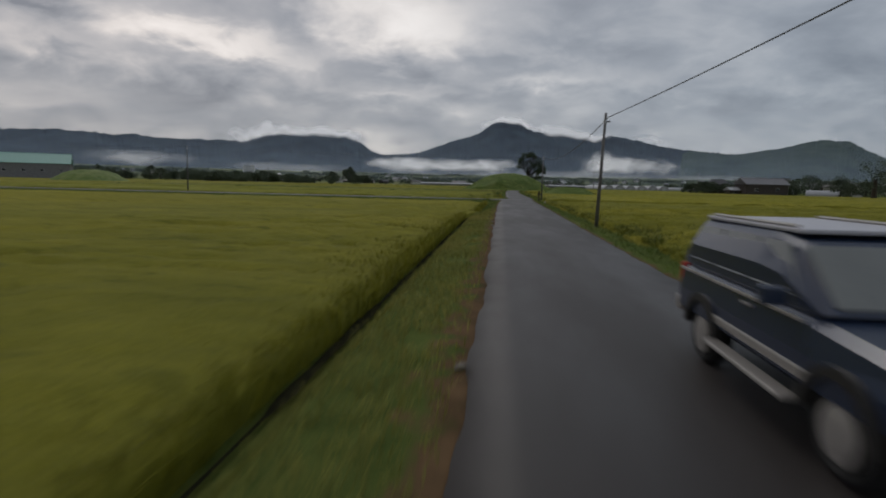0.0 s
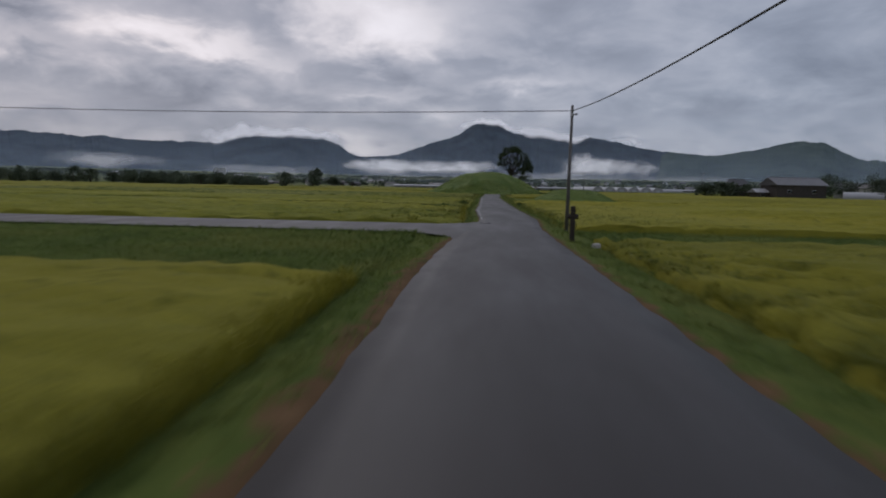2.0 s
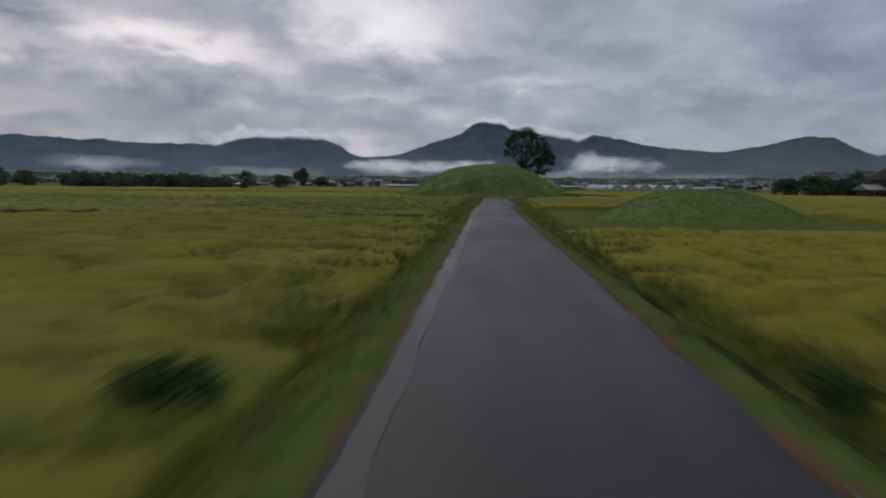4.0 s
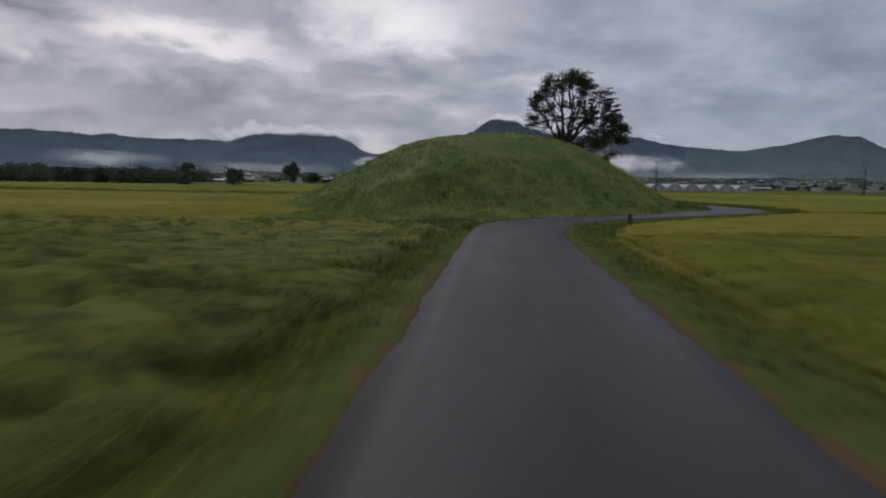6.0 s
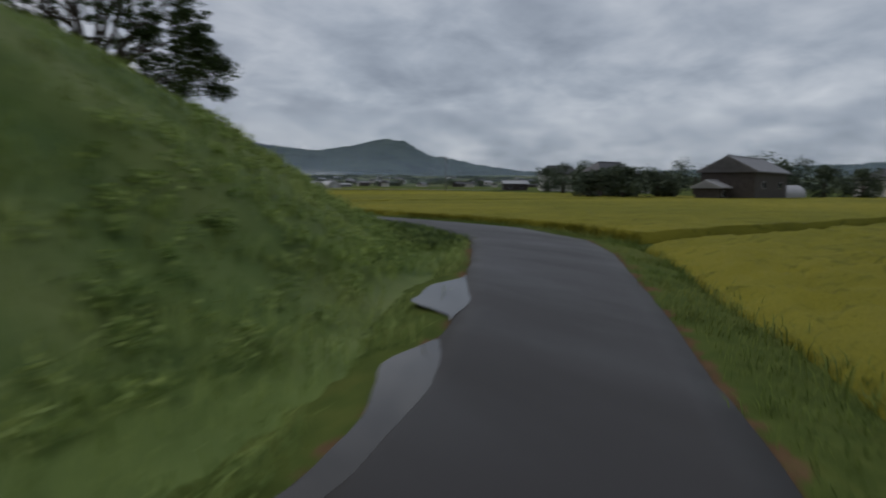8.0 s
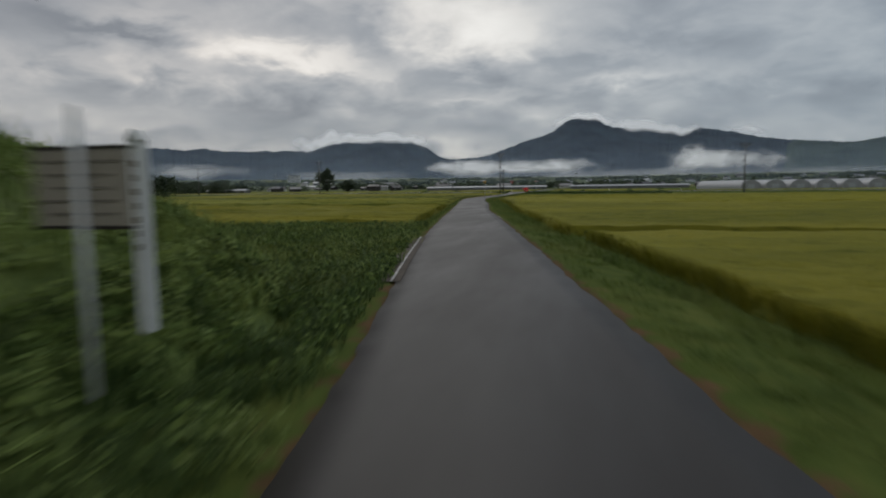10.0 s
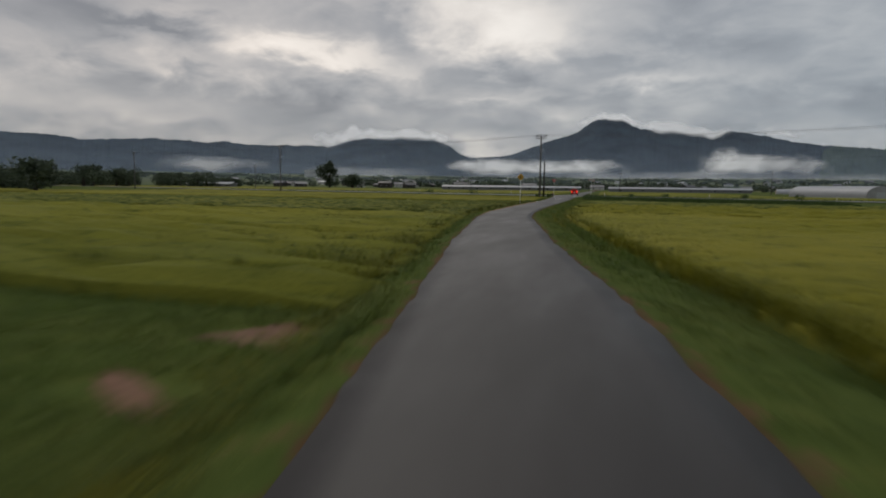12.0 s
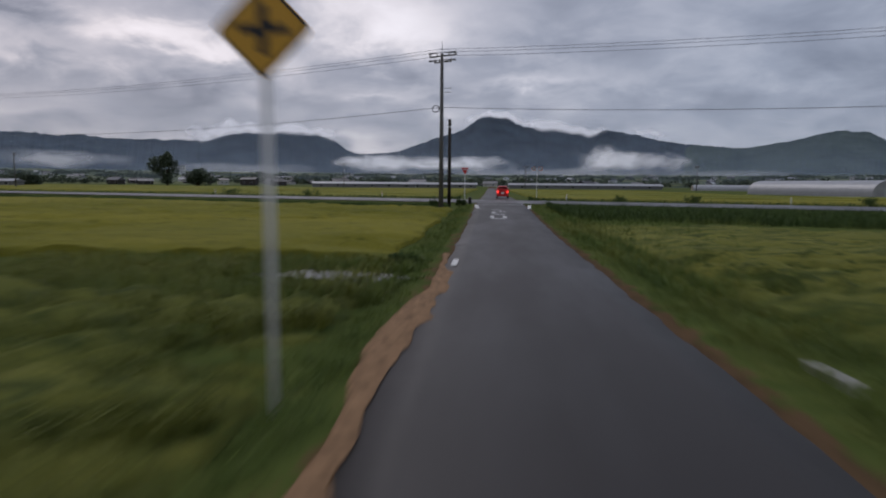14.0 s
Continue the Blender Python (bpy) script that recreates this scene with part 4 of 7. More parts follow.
add_field(7, 120, 171, 206.2, 0.12, M_RICE, RG, 0.5, seed=13, clear_r=2.0, soft=0.25)
add_field(20, 120, 206.4, 231, 0.12, M_RICE, RG, 0.3, seed=14, clear_r=2.2, soft=0.25)
add_field(30, 120, 233.2, 278, 0.16, M_RICE, RG, 0.12, seed=15, clear_r=3.0)
add_field(21, 120, 280.5, 322, 0.14, M_RICE, RG, 0.2, seed=16, clear_r=2.6)
add_field(13, 120, 323, 362, 0.12, M_RICE, RL, 0.5, seed=17, clear_r=2.6, soft=0.15)
add_field(9, 120, 363, 388, 0.05, M_RICE, RL, 0.9, seed=18, clear_r=2.6, soft=0.15)
add_field(9, 66, 389, 417, -0.04, M_RICE_LODGED, RL, 1.0, seed=19, clear_r=2.4, cross1=SLANT, soft=0.15)
# farther paddies on both sides
rg = random.Random(3)
for sx, cols in ((-1, ((-113, -230), (-233, -380))), (1, ((123, 250), (253, 400)))):
    for xa, xb in cols:
        y = -30.0
        while y < 420:
            d = rg.choice((28, 38, 52))
            if sx < 0 and y < 73 < y + d:
                d = 73 - y
            if sx < 0 and 72.9 < y < 86:
                y = 86.0
            if not (sx > 0 and xa < 200 and 225 < y < 330) and not (sx > 0 and y + d > 330):
                add_field(min(xa, xb), max(xa, xb), y, y + d - 2.5, 0.1, rg.choice((M_RICE, M_RICE, M_RICE_GREEN)), RG, 0, 5.0, seed=int(y) + 50)
            y += d
for xa, xb in ((-300, -160), (-157, -60), (-57, -2), (10, 62), (65, 150)):
    y = 453.0
    while y < 640:
        d = rg.choice((24, 36, 46))
        if not (xa > 50 and y > 500):
            add_field(xa, xb, y, y + d - 3, 0.05, rg.choice((M_RICE_GREEN, M_RICE_GREEN, M_RICE)), RGN, 0, 4.0, seed=int(y) + 90, cross0=SLANT, cross1=SLANT)
        y += d


# ---- grass and rice blades ----
def blades(name, pts, height, width, lean, mat, label, category, seed, per=1, drop=0.03):
    """Many single bent blades, each a narrow strip of two quads to a point."""
    r = np.random.RandomState(seed)
    p = np.repeat(np.asarray(pts, float), per, 0)
    n = len(p)
    if per > 1:
        p[:, :2] += r.normal(0, 0.035, (n, 2))
    h = height * r.uniform(0.55, 1.25, n)
    a = r.uniform(0, 2 * math.pi, n)
    ln = lean * r.uniform(0.3, 1.3, n) * h
    d = np.stack([np.cos(a), np.sin(a)], 1)
    s = np.stack([-d[:, 1], d[:, 0]], 1) * (width * r.uniform(0.6, 1.2, n))[:, None] * 0.5
    base = p.copy()
    base[:, 2] -= drop
    v = np.zeros((n, 5, 3))
    v[:, 0, :2], v[:, 1, :2] = base[:, :2] - s, base[:, :2] + s
    v[:, 0, 2] = v[:, 1, 2] = base[:, 2]
    mid = base[:, :2] + d * (ln * 0.35)[:, None]
    v[:, 2, :2], v[:, 3, :2] = mid + s * 0.8, mid - s * 0.8
    v[:, 2, 2] = v[:, 3, 2] = base[:, 2] + h * 0.62
    v[:, 4, :2] = base[:, :2] + d * ln[:, None]
    v[:, 4, 2] = base[:, 2] + h * (1 - 0.25 * lean)
    i = np.arange(n)[:, None] * 5
    tri = np.concatenate([i + [0, 1, 2], i + [0, 2, 3], i + [3, 2, 4]], 1).reshape(-1, 3)
    ob = new(name, mesh_np(name, v.reshape(-1, 3), tri, mat, True))
    return tagged(ob, label, category, kind="stuff")


def verge_points(side, y0, y1, d0, d1, per_m, seed, power=1.0):
    r = np.random.RandomState(seed)
    n = int((y1 - y0) * per_m)
    y = r.uniform(y0, y1, n)
    d = d0 + (d1 - d0) * r.rand(n) ** power
    x = xl(y) - d if side < 0 else xr(y) + d
    keep = np.ones(n, bool)
    if side < 0:
        s = np.maximum(SIDE0 - y, y - SIDE1)
        keep &= ~(s < 0.5 + np.minimum(d, 1) * 0)
        keep &= ~((s < 3.2) & (d < 2.2 * (1 - np.clip(s, 0, 3.2) / 3.2) ** 2))
        keep &= ~((y > 358) & (y < 408) & (d < 0.45))
        keep &= ~((y > 211) & (y < 229) & (d < 1.0) & (fbm(x * 0.4, y * 0.4, 12, 2) > -0.25))
        keep &= ~((y < 41) & (np.abs(d - left_ditch(y) - 0.14) < 0.10))
    else:
        keep &= ~((y > 86) & (y < 416) & (np.abs(d - right_ditch(y)) < 0.17) & ((y < 160) | (y > 330)))
    keep &= ~((y > CROSS0 - 0.5) & (y < CROSS1 + 0.5))
    # thin where the soil shows
    keep &= (d > 0.45) | (r.rand(n) < 0.35)
    keep &= fbm(x * 0.9, y * 0.9, 3, 3) > -0.28
    x, y = x[keep], y[keep]
    return np.stack([x, y, land(x, y)], 1)


blades("verge_grass", verge_points(-1, -4, 48, 0.12, 1.9, 420, 9), 0.20, 0.014, 0.8, M_GRASS_DRY, "rough yellowing grass on the road verge", "grass", 61)
blades("verge_grass", np.concatenate([verge_points(-1, 48, 205, 0.12, 1.9, 210, 1), verge_points(-1, 268, 434, 0.12, 1.6, 200, 2)]), 0.20, 0.014, 0.8, M_GRASS, "rough green grass on the road verge", "grass", 1)
blades("verge_grass", np.concatenate([verge_points(1, -4, 206, 0.10, 2.6, 200, 3), verge_points(1, 206, 434, 0.10, 3.0, 220, 4)]), 0.20, 0.014, 0.8, M_GRASS, "rough green grass on the road verge", "grass", 2)
# tall weeds in the ditches and along the bunds
blades("ditch_weeds", np.concatenate([verge_points(1, -4, 76, 1.6, 2.6, 46, 5), verge_points(1, 206, 345, 1.6, 2.8, 46, 6), verge_points(1, 84, 160, 1.2, 1.5, 30, 8), verge_points(1, 332, 434, 1.7, 2.2, 40, 7)]), 0.42, 0.022, 0.7, M_GRASS, "tall weeds beside the ditch", "weeds", 3)


def bund_points(x0, x1, y0, y1, n, seed):
    r = np.random.RandomState(seed)
    x = x0 + (x1 - x0) * r.rand(n) ** (1.6 if abs(x1) > abs(x0) else 1)
    y = r.uniform(y0, y1, n)
    return np.stack([x, y, land(x, y)], 1)


blades("bank_grass", bund_points(-1.6, -80, 64.6, 76.7, 56000, 1), 0.26, 0.02, 0.9, M_GRASS, "rough grass on the bank beside the lane", "grass", 44)


rough_ = bund_points(8.5, -40, 316.5, 325.5, 36000, 41)
rough_ = rough_[(rough_[:, 0] < xl(rough_[:, 1]) - 0.3) & (np.hypot((rough_[:, 0] - 7.2) / 1.0, (rough_[:, 1] - 322.4) / 0.6) > 1) & (np.hypot((rough_[:, 0] - 7.0) / 1.0, (rough_[:, 1] - 320.0) / 0.5) > 1)]
blades("bank_grass", bund_points(6.0, 90, 74.3, 82.2, 30000, 4), 0.26, 0.02, 0.9, M_GRASS, "rough grass on the bank across from the lane", "grass", 48)
strip_ = bund_points(3.4, -30, 354.0, 357.2, 12000, 6)
blades("bank_grass", strip_[strip_[:, 0] < xl(strip_[:, 1]) - 0.5], 0.24, 0.02, 0.9, M_GRASS, "rough green grass on the bund between paddies", "grass", 49)
blades("bank_grass", rough_, 0.26, 0.02, 0.9, M_GRASS, "rough grass on a fallow field corner", "grass", 45)


rank_ = bund_points(19, -30, 262, 285.6, 76000, 42)
rank_ = rank_[rank_[:, 0] < xl(rank_[:, 1]) - 0.5]
RANK = rank_


def skewed(p):
    p[:, 1] += 0.22 * np.clip(-p[:, 0], 0, 40)
    return p


blades("bund_grass", np.concatenate([skewed(bund_points(-1.5, -90, 109.4, 112.2, 12000, 2)), bund_points(-2, -60, 149.9, 151.3, 4000, 3),
                                     bund_points(7, 70, 140.8, 142.2, 3500, 5), 
                                     bund_points(9, 60, 362, 363.2, 3000, 7), bund_points(24, 80, 278, 280.6, 4000, 8), skewed(bund_points(6, -60, 316.5, 318.5, 5000, 9))]),
       0.42, 0.03, 0.7, M_WEED, "dark rank grass on the paddy bunds", "grass", 4)
def beside_main(p):
    p[:, 1] -= SLANT * (p[:, 0] - 4.4)
    p[:, 2] = land(p[:, 0], p[:, 1])
    return p


blades("reed_strip", np.concatenate([beside_main(bund_points(8.2, 46, 420.5, 433, 26000, 10)), beside_main(bund_points(8, 90, 448.5, 453, 6000, 12)), beside_main(bund_points(0, -120, 448.5, 453, 6000, 13))]),
       0.6, 0.04, 0.5, M_WEED, "tall dark weeds along the main road", "weeds", 5)
blades("bund_grass", beside_main(bund_points(0, -110, 428, 433.5, 16000, 11)), 0.32, 0.03, 0.6, M_WEED, "dark low grass along the main road", "grass", 16)
corner = bund_points(1.6, -9.0, 393.2, 399.2, 9000, 14)
corner = corner[np.hypot((corner[:, 0] - 0.4) / 1.7, (corner[:, 1] - 395.9) / 0.9) > 1]
blades("field_weeds", np.concatenate([corner, bund_points(7.0, 18, 388, 418, 12000, 15)]), 0.45, 0.02, 0.9, M_GRASS, "lush green weeds in a wet field corner", "weeds", 6)


def rice_points(side, y0, y1, d0, d1, per_m2, seed, top):
    r = np.random.RandomState(seed)
    n = int((y1 - y0) * (d1 - d0) * per_m2)
    y = r.uniform(y0, y1, n)
    d = d0 + (d1 - d0) * r.rand(n) ** 1.7
    x = xl(y) - d if side < 0 else xr(y) + d
    return np.stack([x, y, np.full(n, top) - 0.16], 1)


RP = [rice_points(-1, -4, 40, 2.3, 13, 60, 1, 0.10), rice_points(-1, 44, 64.5, 1.6, 12, 60, 17, 0.06), rice_points(-1, 86, 108, 1.2, 11, 50, 2, 0.06), rice_points(-1, 286.2, 315.5, 1.35, 11, 50, 6, 0.06), rice_points(-1, 327, 354, 1.3, 11, 50, 18, 0.06),
      rice_points(1, -4, 74, 1.7, 11, 45, 3, 0.06), rice_points(1, 82, 140, 1.5, 11, 45, 4, 0.06), rice_points(1, 171, 205, 2.3, 9, 40, 5, 0.10),
      rice_points(1, 234, 278, 3.0, 12, 60, 8, 0.15), rice_points(1, 281, 362, 2.7, 10, 45, 7, 0.12)]
blades("rice_ears", np.concatenate(RP), 0.24, 0.016, 1.1, M_RICE_BLADE, "drooping yellow rice ears at the edge of the paddies", "rice", 7)
def rim_points(side, y0, y1, clear, seed, per_m=110):
    r = np.random.RandomState(seed)
    n = int((y1 - y0) * per_m)
    y = r.uniform(y0, y1, n)
    d = clear + r.uniform(-0.16, 0.22, n)
    x = xl(y) - d if side < 0 else xr(y) + d
    return np.stack([x, y, r.uniform(-0.36, -0.08, n) + rise(y)], 1)


EDGE = [rim_points(-1, -4, 39, 2.16, 31, 120), rim_points(-1, 45, 64.5, 1.42, 32, 200), rim_points(-1, 86, 108, 1.1, 33, 160), rim_points(-1, 286.5, 316, 1.3, 34, 200), rim_points(1, 233, 278, 3.0, 8, 260), rim_points(1, 280.5, 345, 2.6, 9, 170)]
blades("rice_stems", np.concatenate(EDGE), 0.46, 0.02, 0.6, M_RICE_BLADE, "upright rice stems along the paddy edge", "rice", 27)
LP = np.concatenate([rice_points(-1, 112, 150, 1.3, 14, 50, 9, 0.0), rice_points(-1, 150, 208, 1.5, 15, 80, 16, 0.02), rice_points(-1, 359, 398, 1.4, 14, 80, 10, 0.0), rice_points(-1, 86, 109, 1.3, 12, 50, 11, 0.02), rice_points(1, -4, 74, 1.8, 12, 36, 12, 0.0),
                     rice_points(1, 82, 141, 1.6, 12, 36, 13, 0.0), rice_points(1, 323, 388, 2.7, 11, 36, 14, 0.0), rice_points(-1, 327, 354, 1.4, 11, 40, 15, 0.0)])
lw = fbm(LP[:, 0] * 0.15, LP[:, 1] * 0.15, 9, 2)
LP = LP[fbm(LP[:, 0] * 0.9 + 2 * lw, LP[:, 1] * 1.7 + 2 * lw, 14, 3) > 0.06]
blades("lodged_rice", LP, 0.50, 0.026, 1.3, M_RICE_GREEN_BLADE, "green-gold rice bent over in tangled clumps", "rice", 8)


# ---- mounds ----
_ey = np.arange(190, 300, 0.4)
_edge = np.stack([xl(_ey), _ey], 1)


def road_gap(x, y):
    """Distance to the road's left edge, nothing on the road itself."""
    x, y = np.atleast_1d(np.asarray(x, float)), np.atleast_1d(np.asarray(y, float))
    out = np.empty(x.shape)
    fx, fy, fo = x.ravel(), y.ravel(), out.ravel()
    for s in range(0, len(fx), 4000):
        fo[s:s + 4000] = np.sqrt((fx[s:s + 4000, None] - _edge[:, 0]) ** 2 + (fy[s:s + 4000, None] - _edge[:, 1]) ** 2).min(1)
    out = fo.reshape(x.shape)
    return np.where(x < xl(y), out, 0.0)


def mound_shape(spec, x, y):
    """How far from summit (0) to foot (1), and the height above the field."""
    cx, cy, rx, ry, h, seed, power = spec
    q = np.hypot((x - cx) / rx, (y - cy) / ry)
    room = 1 - q
    if 200 < cy < 280 and abs(cx) < 20:
        room = np.minimum(room, np.maximum(road_gap(x, y) - np.where(np.asarray(y) < 229, 0.75, 0.3), 0) / (0.5 * (rx + ry)) + np.where(x < xl(y), 0, -1))
    R = np.where(room > 0, q / (q + np.maximum(room, 1e-6)), 1 + np.maximum(-room, 0))
    c = np.clip(R, 0, 1)
    base = np.cos(c ** 1.5 * math.pi / 2) ** power
    z = h * base + 0.32 * fbm(x * 0.25, y * 0.25, seed, 3) * np.clip(base * 3, 0, 1) * min(h / 6, 1) + 0.22 * fbm(x * 0.7, y * 0.7, seed + 2, 4) * np.clip(base * 5, 0, 1)
    return R, z


def mound(name, cx, cy, rx, ry, h, mat, label, seed, n=90, power=1.4):
    rr = np.linspace(0, 1.06, n)
    aa = np.linspace(0, 2 * math.pi, 160, endpoint=False)
    q, A = np.meshgrid(rr, aa)
    x, y = cx + q * rx * np.cos(A), cy + q * ry * np.sin(A)
    spec = (cx, cy, rx, ry, h, seed, power)
    R, hz = mound_shape(spec, x, y)
    z = land(x, y) - 0.04 + hz - 0.5 * smooth(0.99, 1.06, R)
    m = len(rr)
    i = np.arange(160)[:, None] * m + np.arange(m - 1)[None, :]
    j = ((np.arange(160) + 1) % 160)[:, None] * m + np.arange(m - 1)[None, :]
    f = np.stack([i, i + 1, j + 1, j], 2).reshape(-1, 4)
    v = np.stack([x.ravel(), y.ravel(), z.ravel()], 1)
    ob = tagged(new(name, mesh_np(name, v, f, mat, True)), label, "mound", kind="structure")
    return ob, v, spec


def mound_z(spec, x, y):
    return land(x, y) - 0.05 + mound_shape(spec, np.atleast_1d(x), np.atleast_1d(y))[1].reshape(np.shape(x))


def on_mound(spec, n, seed):
    r = np.random.RandomState(seed)
    cx, cy, rx, ry = spec[:4]
    rad, a = np.sqrt(r.rand(n)) * 1.02, r.uniform(0, 2 * math.pi, n)
    x, y = cx + rad * rx * np.cos(a), cy + rad * ry * np.sin(a)
    R, hz = mound_shape(spec, x, y)
    k = R < 1
    return np.stack([x[k], y[k], land(x[k], y[k]) - 0.05 + hz[k]], 1)


_, _, BIG = mound("burial_mound", MOUND[0], MOUND[1], MOUND[2] + 0.4, MOUND[2] + 0.4, MOUND[3], M_SOD, "large round grassy burial mound beside the road", 31, 90, 2.1)
_, _, APRON = mound("mound_apron", 2.0, 224.5, 11.0, 13.5, 0.9, M_SOD, "low grassy apron in front of the burial mound", 39, 50, 1.0)
_, _, TAIL = mound("mound_tail", 8.8, 254.2, 11.3, 15.8, 4.25, M_SOD, "lower grassy tail of the burial mound by the road", 37, 60, 1.1)
_, _, SMALL = mound("low_mound", 17.5, 156.5, 7.6, 6.0, 2.0, M_SOD, "low grassy mound in the rice fields", 33, 50, 1.2)
_, _, FARM = mound("far_mound", -160, 212, 15, 13, 4.6, M_SOD, "distant grassy mound among fields", 35, 40, 1.2)
g1, g2 = on_mound(BIG, 120000, 4), on_mound(TAIL, 80000, 14)
ga = on_mound(APRON, 70000, 16)
ga = ga[mound_shape(BIG, ga[:, 0], ga[:, 1])[1] < ga[:, 2] + 0.1]
g1 = g1[mound_shape(TAIL, g1[:, 0], g1[:, 1])[1] < g1[:, 2] + 0.1]
g2 = g2[mound_shape(BIG, g2[:, 0], g2[:, 1])[1] < g2[:, 2] + 0.1]
blades("mound_grass", g1, 0.22, 0.020, 0.9, M_SLOPE, "thick grass over the burial mound", "grass", 9)
blades("mound_grass", ga, 0.28, 0.022, 0.9, M_SLOPE, "thick grass before the burial mound", "grass", 29)
blades("mound_grass", g2, 0.26, 0.020, 0.9, M_SLOPE, "thick grass over the tail of the mound", "grass", 19)
blades("mound_grass", on_mound(SMALL, 20000, 5), 0.24, 0.022, 0.9, M_MOUND_GRASS, "thick grass over the low mound", "grass", 10)


def tufts(name, pts, n, per, spread, height, width, lean, mat, label, seed, top=None):
    """Weeds that grow in tufts: some places rank, some bare."""
    r = np.random.RandomState(seed)
    c_ = pts[r.choice(len(pts), n)]
    p = np.repeat(c_, per, 0)
    p[:, :2] += r.normal(0, spread, (len(p), 2))
    return blades(name, p, height, width, lean, mat, label, "weeds", seed, drop=0.12)


lowp = np.concatenate([g1, ga])
lowp = lowp[np.hypot(lowp[:, 0] - MOUND[0], lowp[:, 1] - MOUND[1]) > 9]
tufts("mound_weeds", lowp, 1200, 26, 0.22, 0.42, 0.034, 0.8, M_SLOPE, "tall leafy weeds round the foot of the mound", 11)
tufts("mound_weeds", g1, 700, 14, 0.16, 0.40, 0.022, 0.7, M_GRASS, "yellowing grass tufts on the mound", 13)
tufts("mound_weeds", g2, 800, 26, 0.24, 0.48, 0.036, 0.8, M_SLOPE, "tall leafy weeds on the mound slope", 20)
tufts("mound_weeds", g2, 500, 5, 0.10, 1.0, 0.02, 0.35, M_GRASS, "thin tall grass stalks on the mound slope", 22)
vp = np.concatenate([verge_points(-1, 204, 234, 0.25, 4.0, 200, 21), verge_points(-1, 234, 268, 0.2, 3.2, 620, 23), bund_points(1.7, -8, 207.5, 222, 30000, 24), bund_points(-7.5, -11.3, 208, 224, 14000, 25)])
vp = vp[vp[:, 0] < xl(vp[:, 1]) - 0.15]
vp = vp[(np.hypot((vp[:, 0] + 0.1) / 0.9, (vp[:, 1] - 207.8) / 1.5) > 1) & (np.hypot((vp[:, 0] + 1.6) / 0.7, (vp[:, 1] - 210.3) / 0.6) > 1) & (np.hypot((vp[:, 0] + 2.5) / 0.9, (vp[:, 1] - 208.2) / 0.5) > 1)]
vz = np.maximum(np.maximum(mound_shape(BIG, vp[:, 0], vp[:, 1])[1], mound_shape(TAIL, vp[:, 0], vp[:, 1])[1]), mound_shape(APRON, vp[:, 0], vp[:, 1])[1])
vp[:, 2] += vz
near_ = vp[:, 1] > 234
front_ = vp[:, 1] < 212.5
blades("mound_weeds", vp[~near_ & ~front_], 0.34, 0.026, 0.8, M_SLOPE, "leafy weeds on the foot of the mound", "weeds", 15)
blades("mound_weeds", vp[front_], 0.36, 0.026, 0.8, M_GRASS, "leafy weeds between mound and road", "weeds", 12)
blades("mound_weeds", vp[near_], 0.40, 0.026, 0.8, M_WEED, "rank green weeds leaning over the road edge", "weeds", 17)
VT = np.concatenate([verge_points(-1, 40, 205, 0.3, 1.7, 40, 31), verge_points(-1, 268, 434, 0.4, 1.4, 60, 32), verge_points(1, -4, 434, 0.3, 2.8, 60, 33)])
tufts("verge_tufts", VT, 5200, 20, 0.13, 0.30, 0.020, 0.9, M_GRASS, "rank grass tufts along the road verge", 34)
VF = np.concatenate([verge_points(-1, 84, 205, 0.8, 1.7, 60, 35), verge_points(-1, 282, 384, 0.8, 1.5, 60, 36), verge_points(1, 84, 206, 1.2, 1.9, 60, 37), verge_points(1, 346, 430, 1.7, 3.2, 60, 38)])
tufts("edge_rice", VF, 3600, 24, 0.20, 0.34, 0.018, 1.2, M_RICE_BLADE, "straggling rice and grass where paddy meets verge", 39)
RANK[:, 2] += mound_shape(TAIL, RANK[:, 0], RANK[:, 1])[1]
blades("rank_weeds", RANK, 0.42, 0.026, 0.8, M_GRASS, "rank green weeds between mound and rice field", "weeds", 46)
tufts("rank_weeds", RANK, 700, 26, 0.25, 0.6, 0.034, 0.8, M_MOUND_GRASS, "tall leafy weeds between mound and rice field", 47)
SE = verge_points(-1, 352, 400, 0.46, 0.9, 90, 51)
tufts("verge_tufts", SE, 420, 18, 0.10, 0.22, 0.016, 1.0, M_GRASS, "grass tufts hanging over the washed soil", 52)


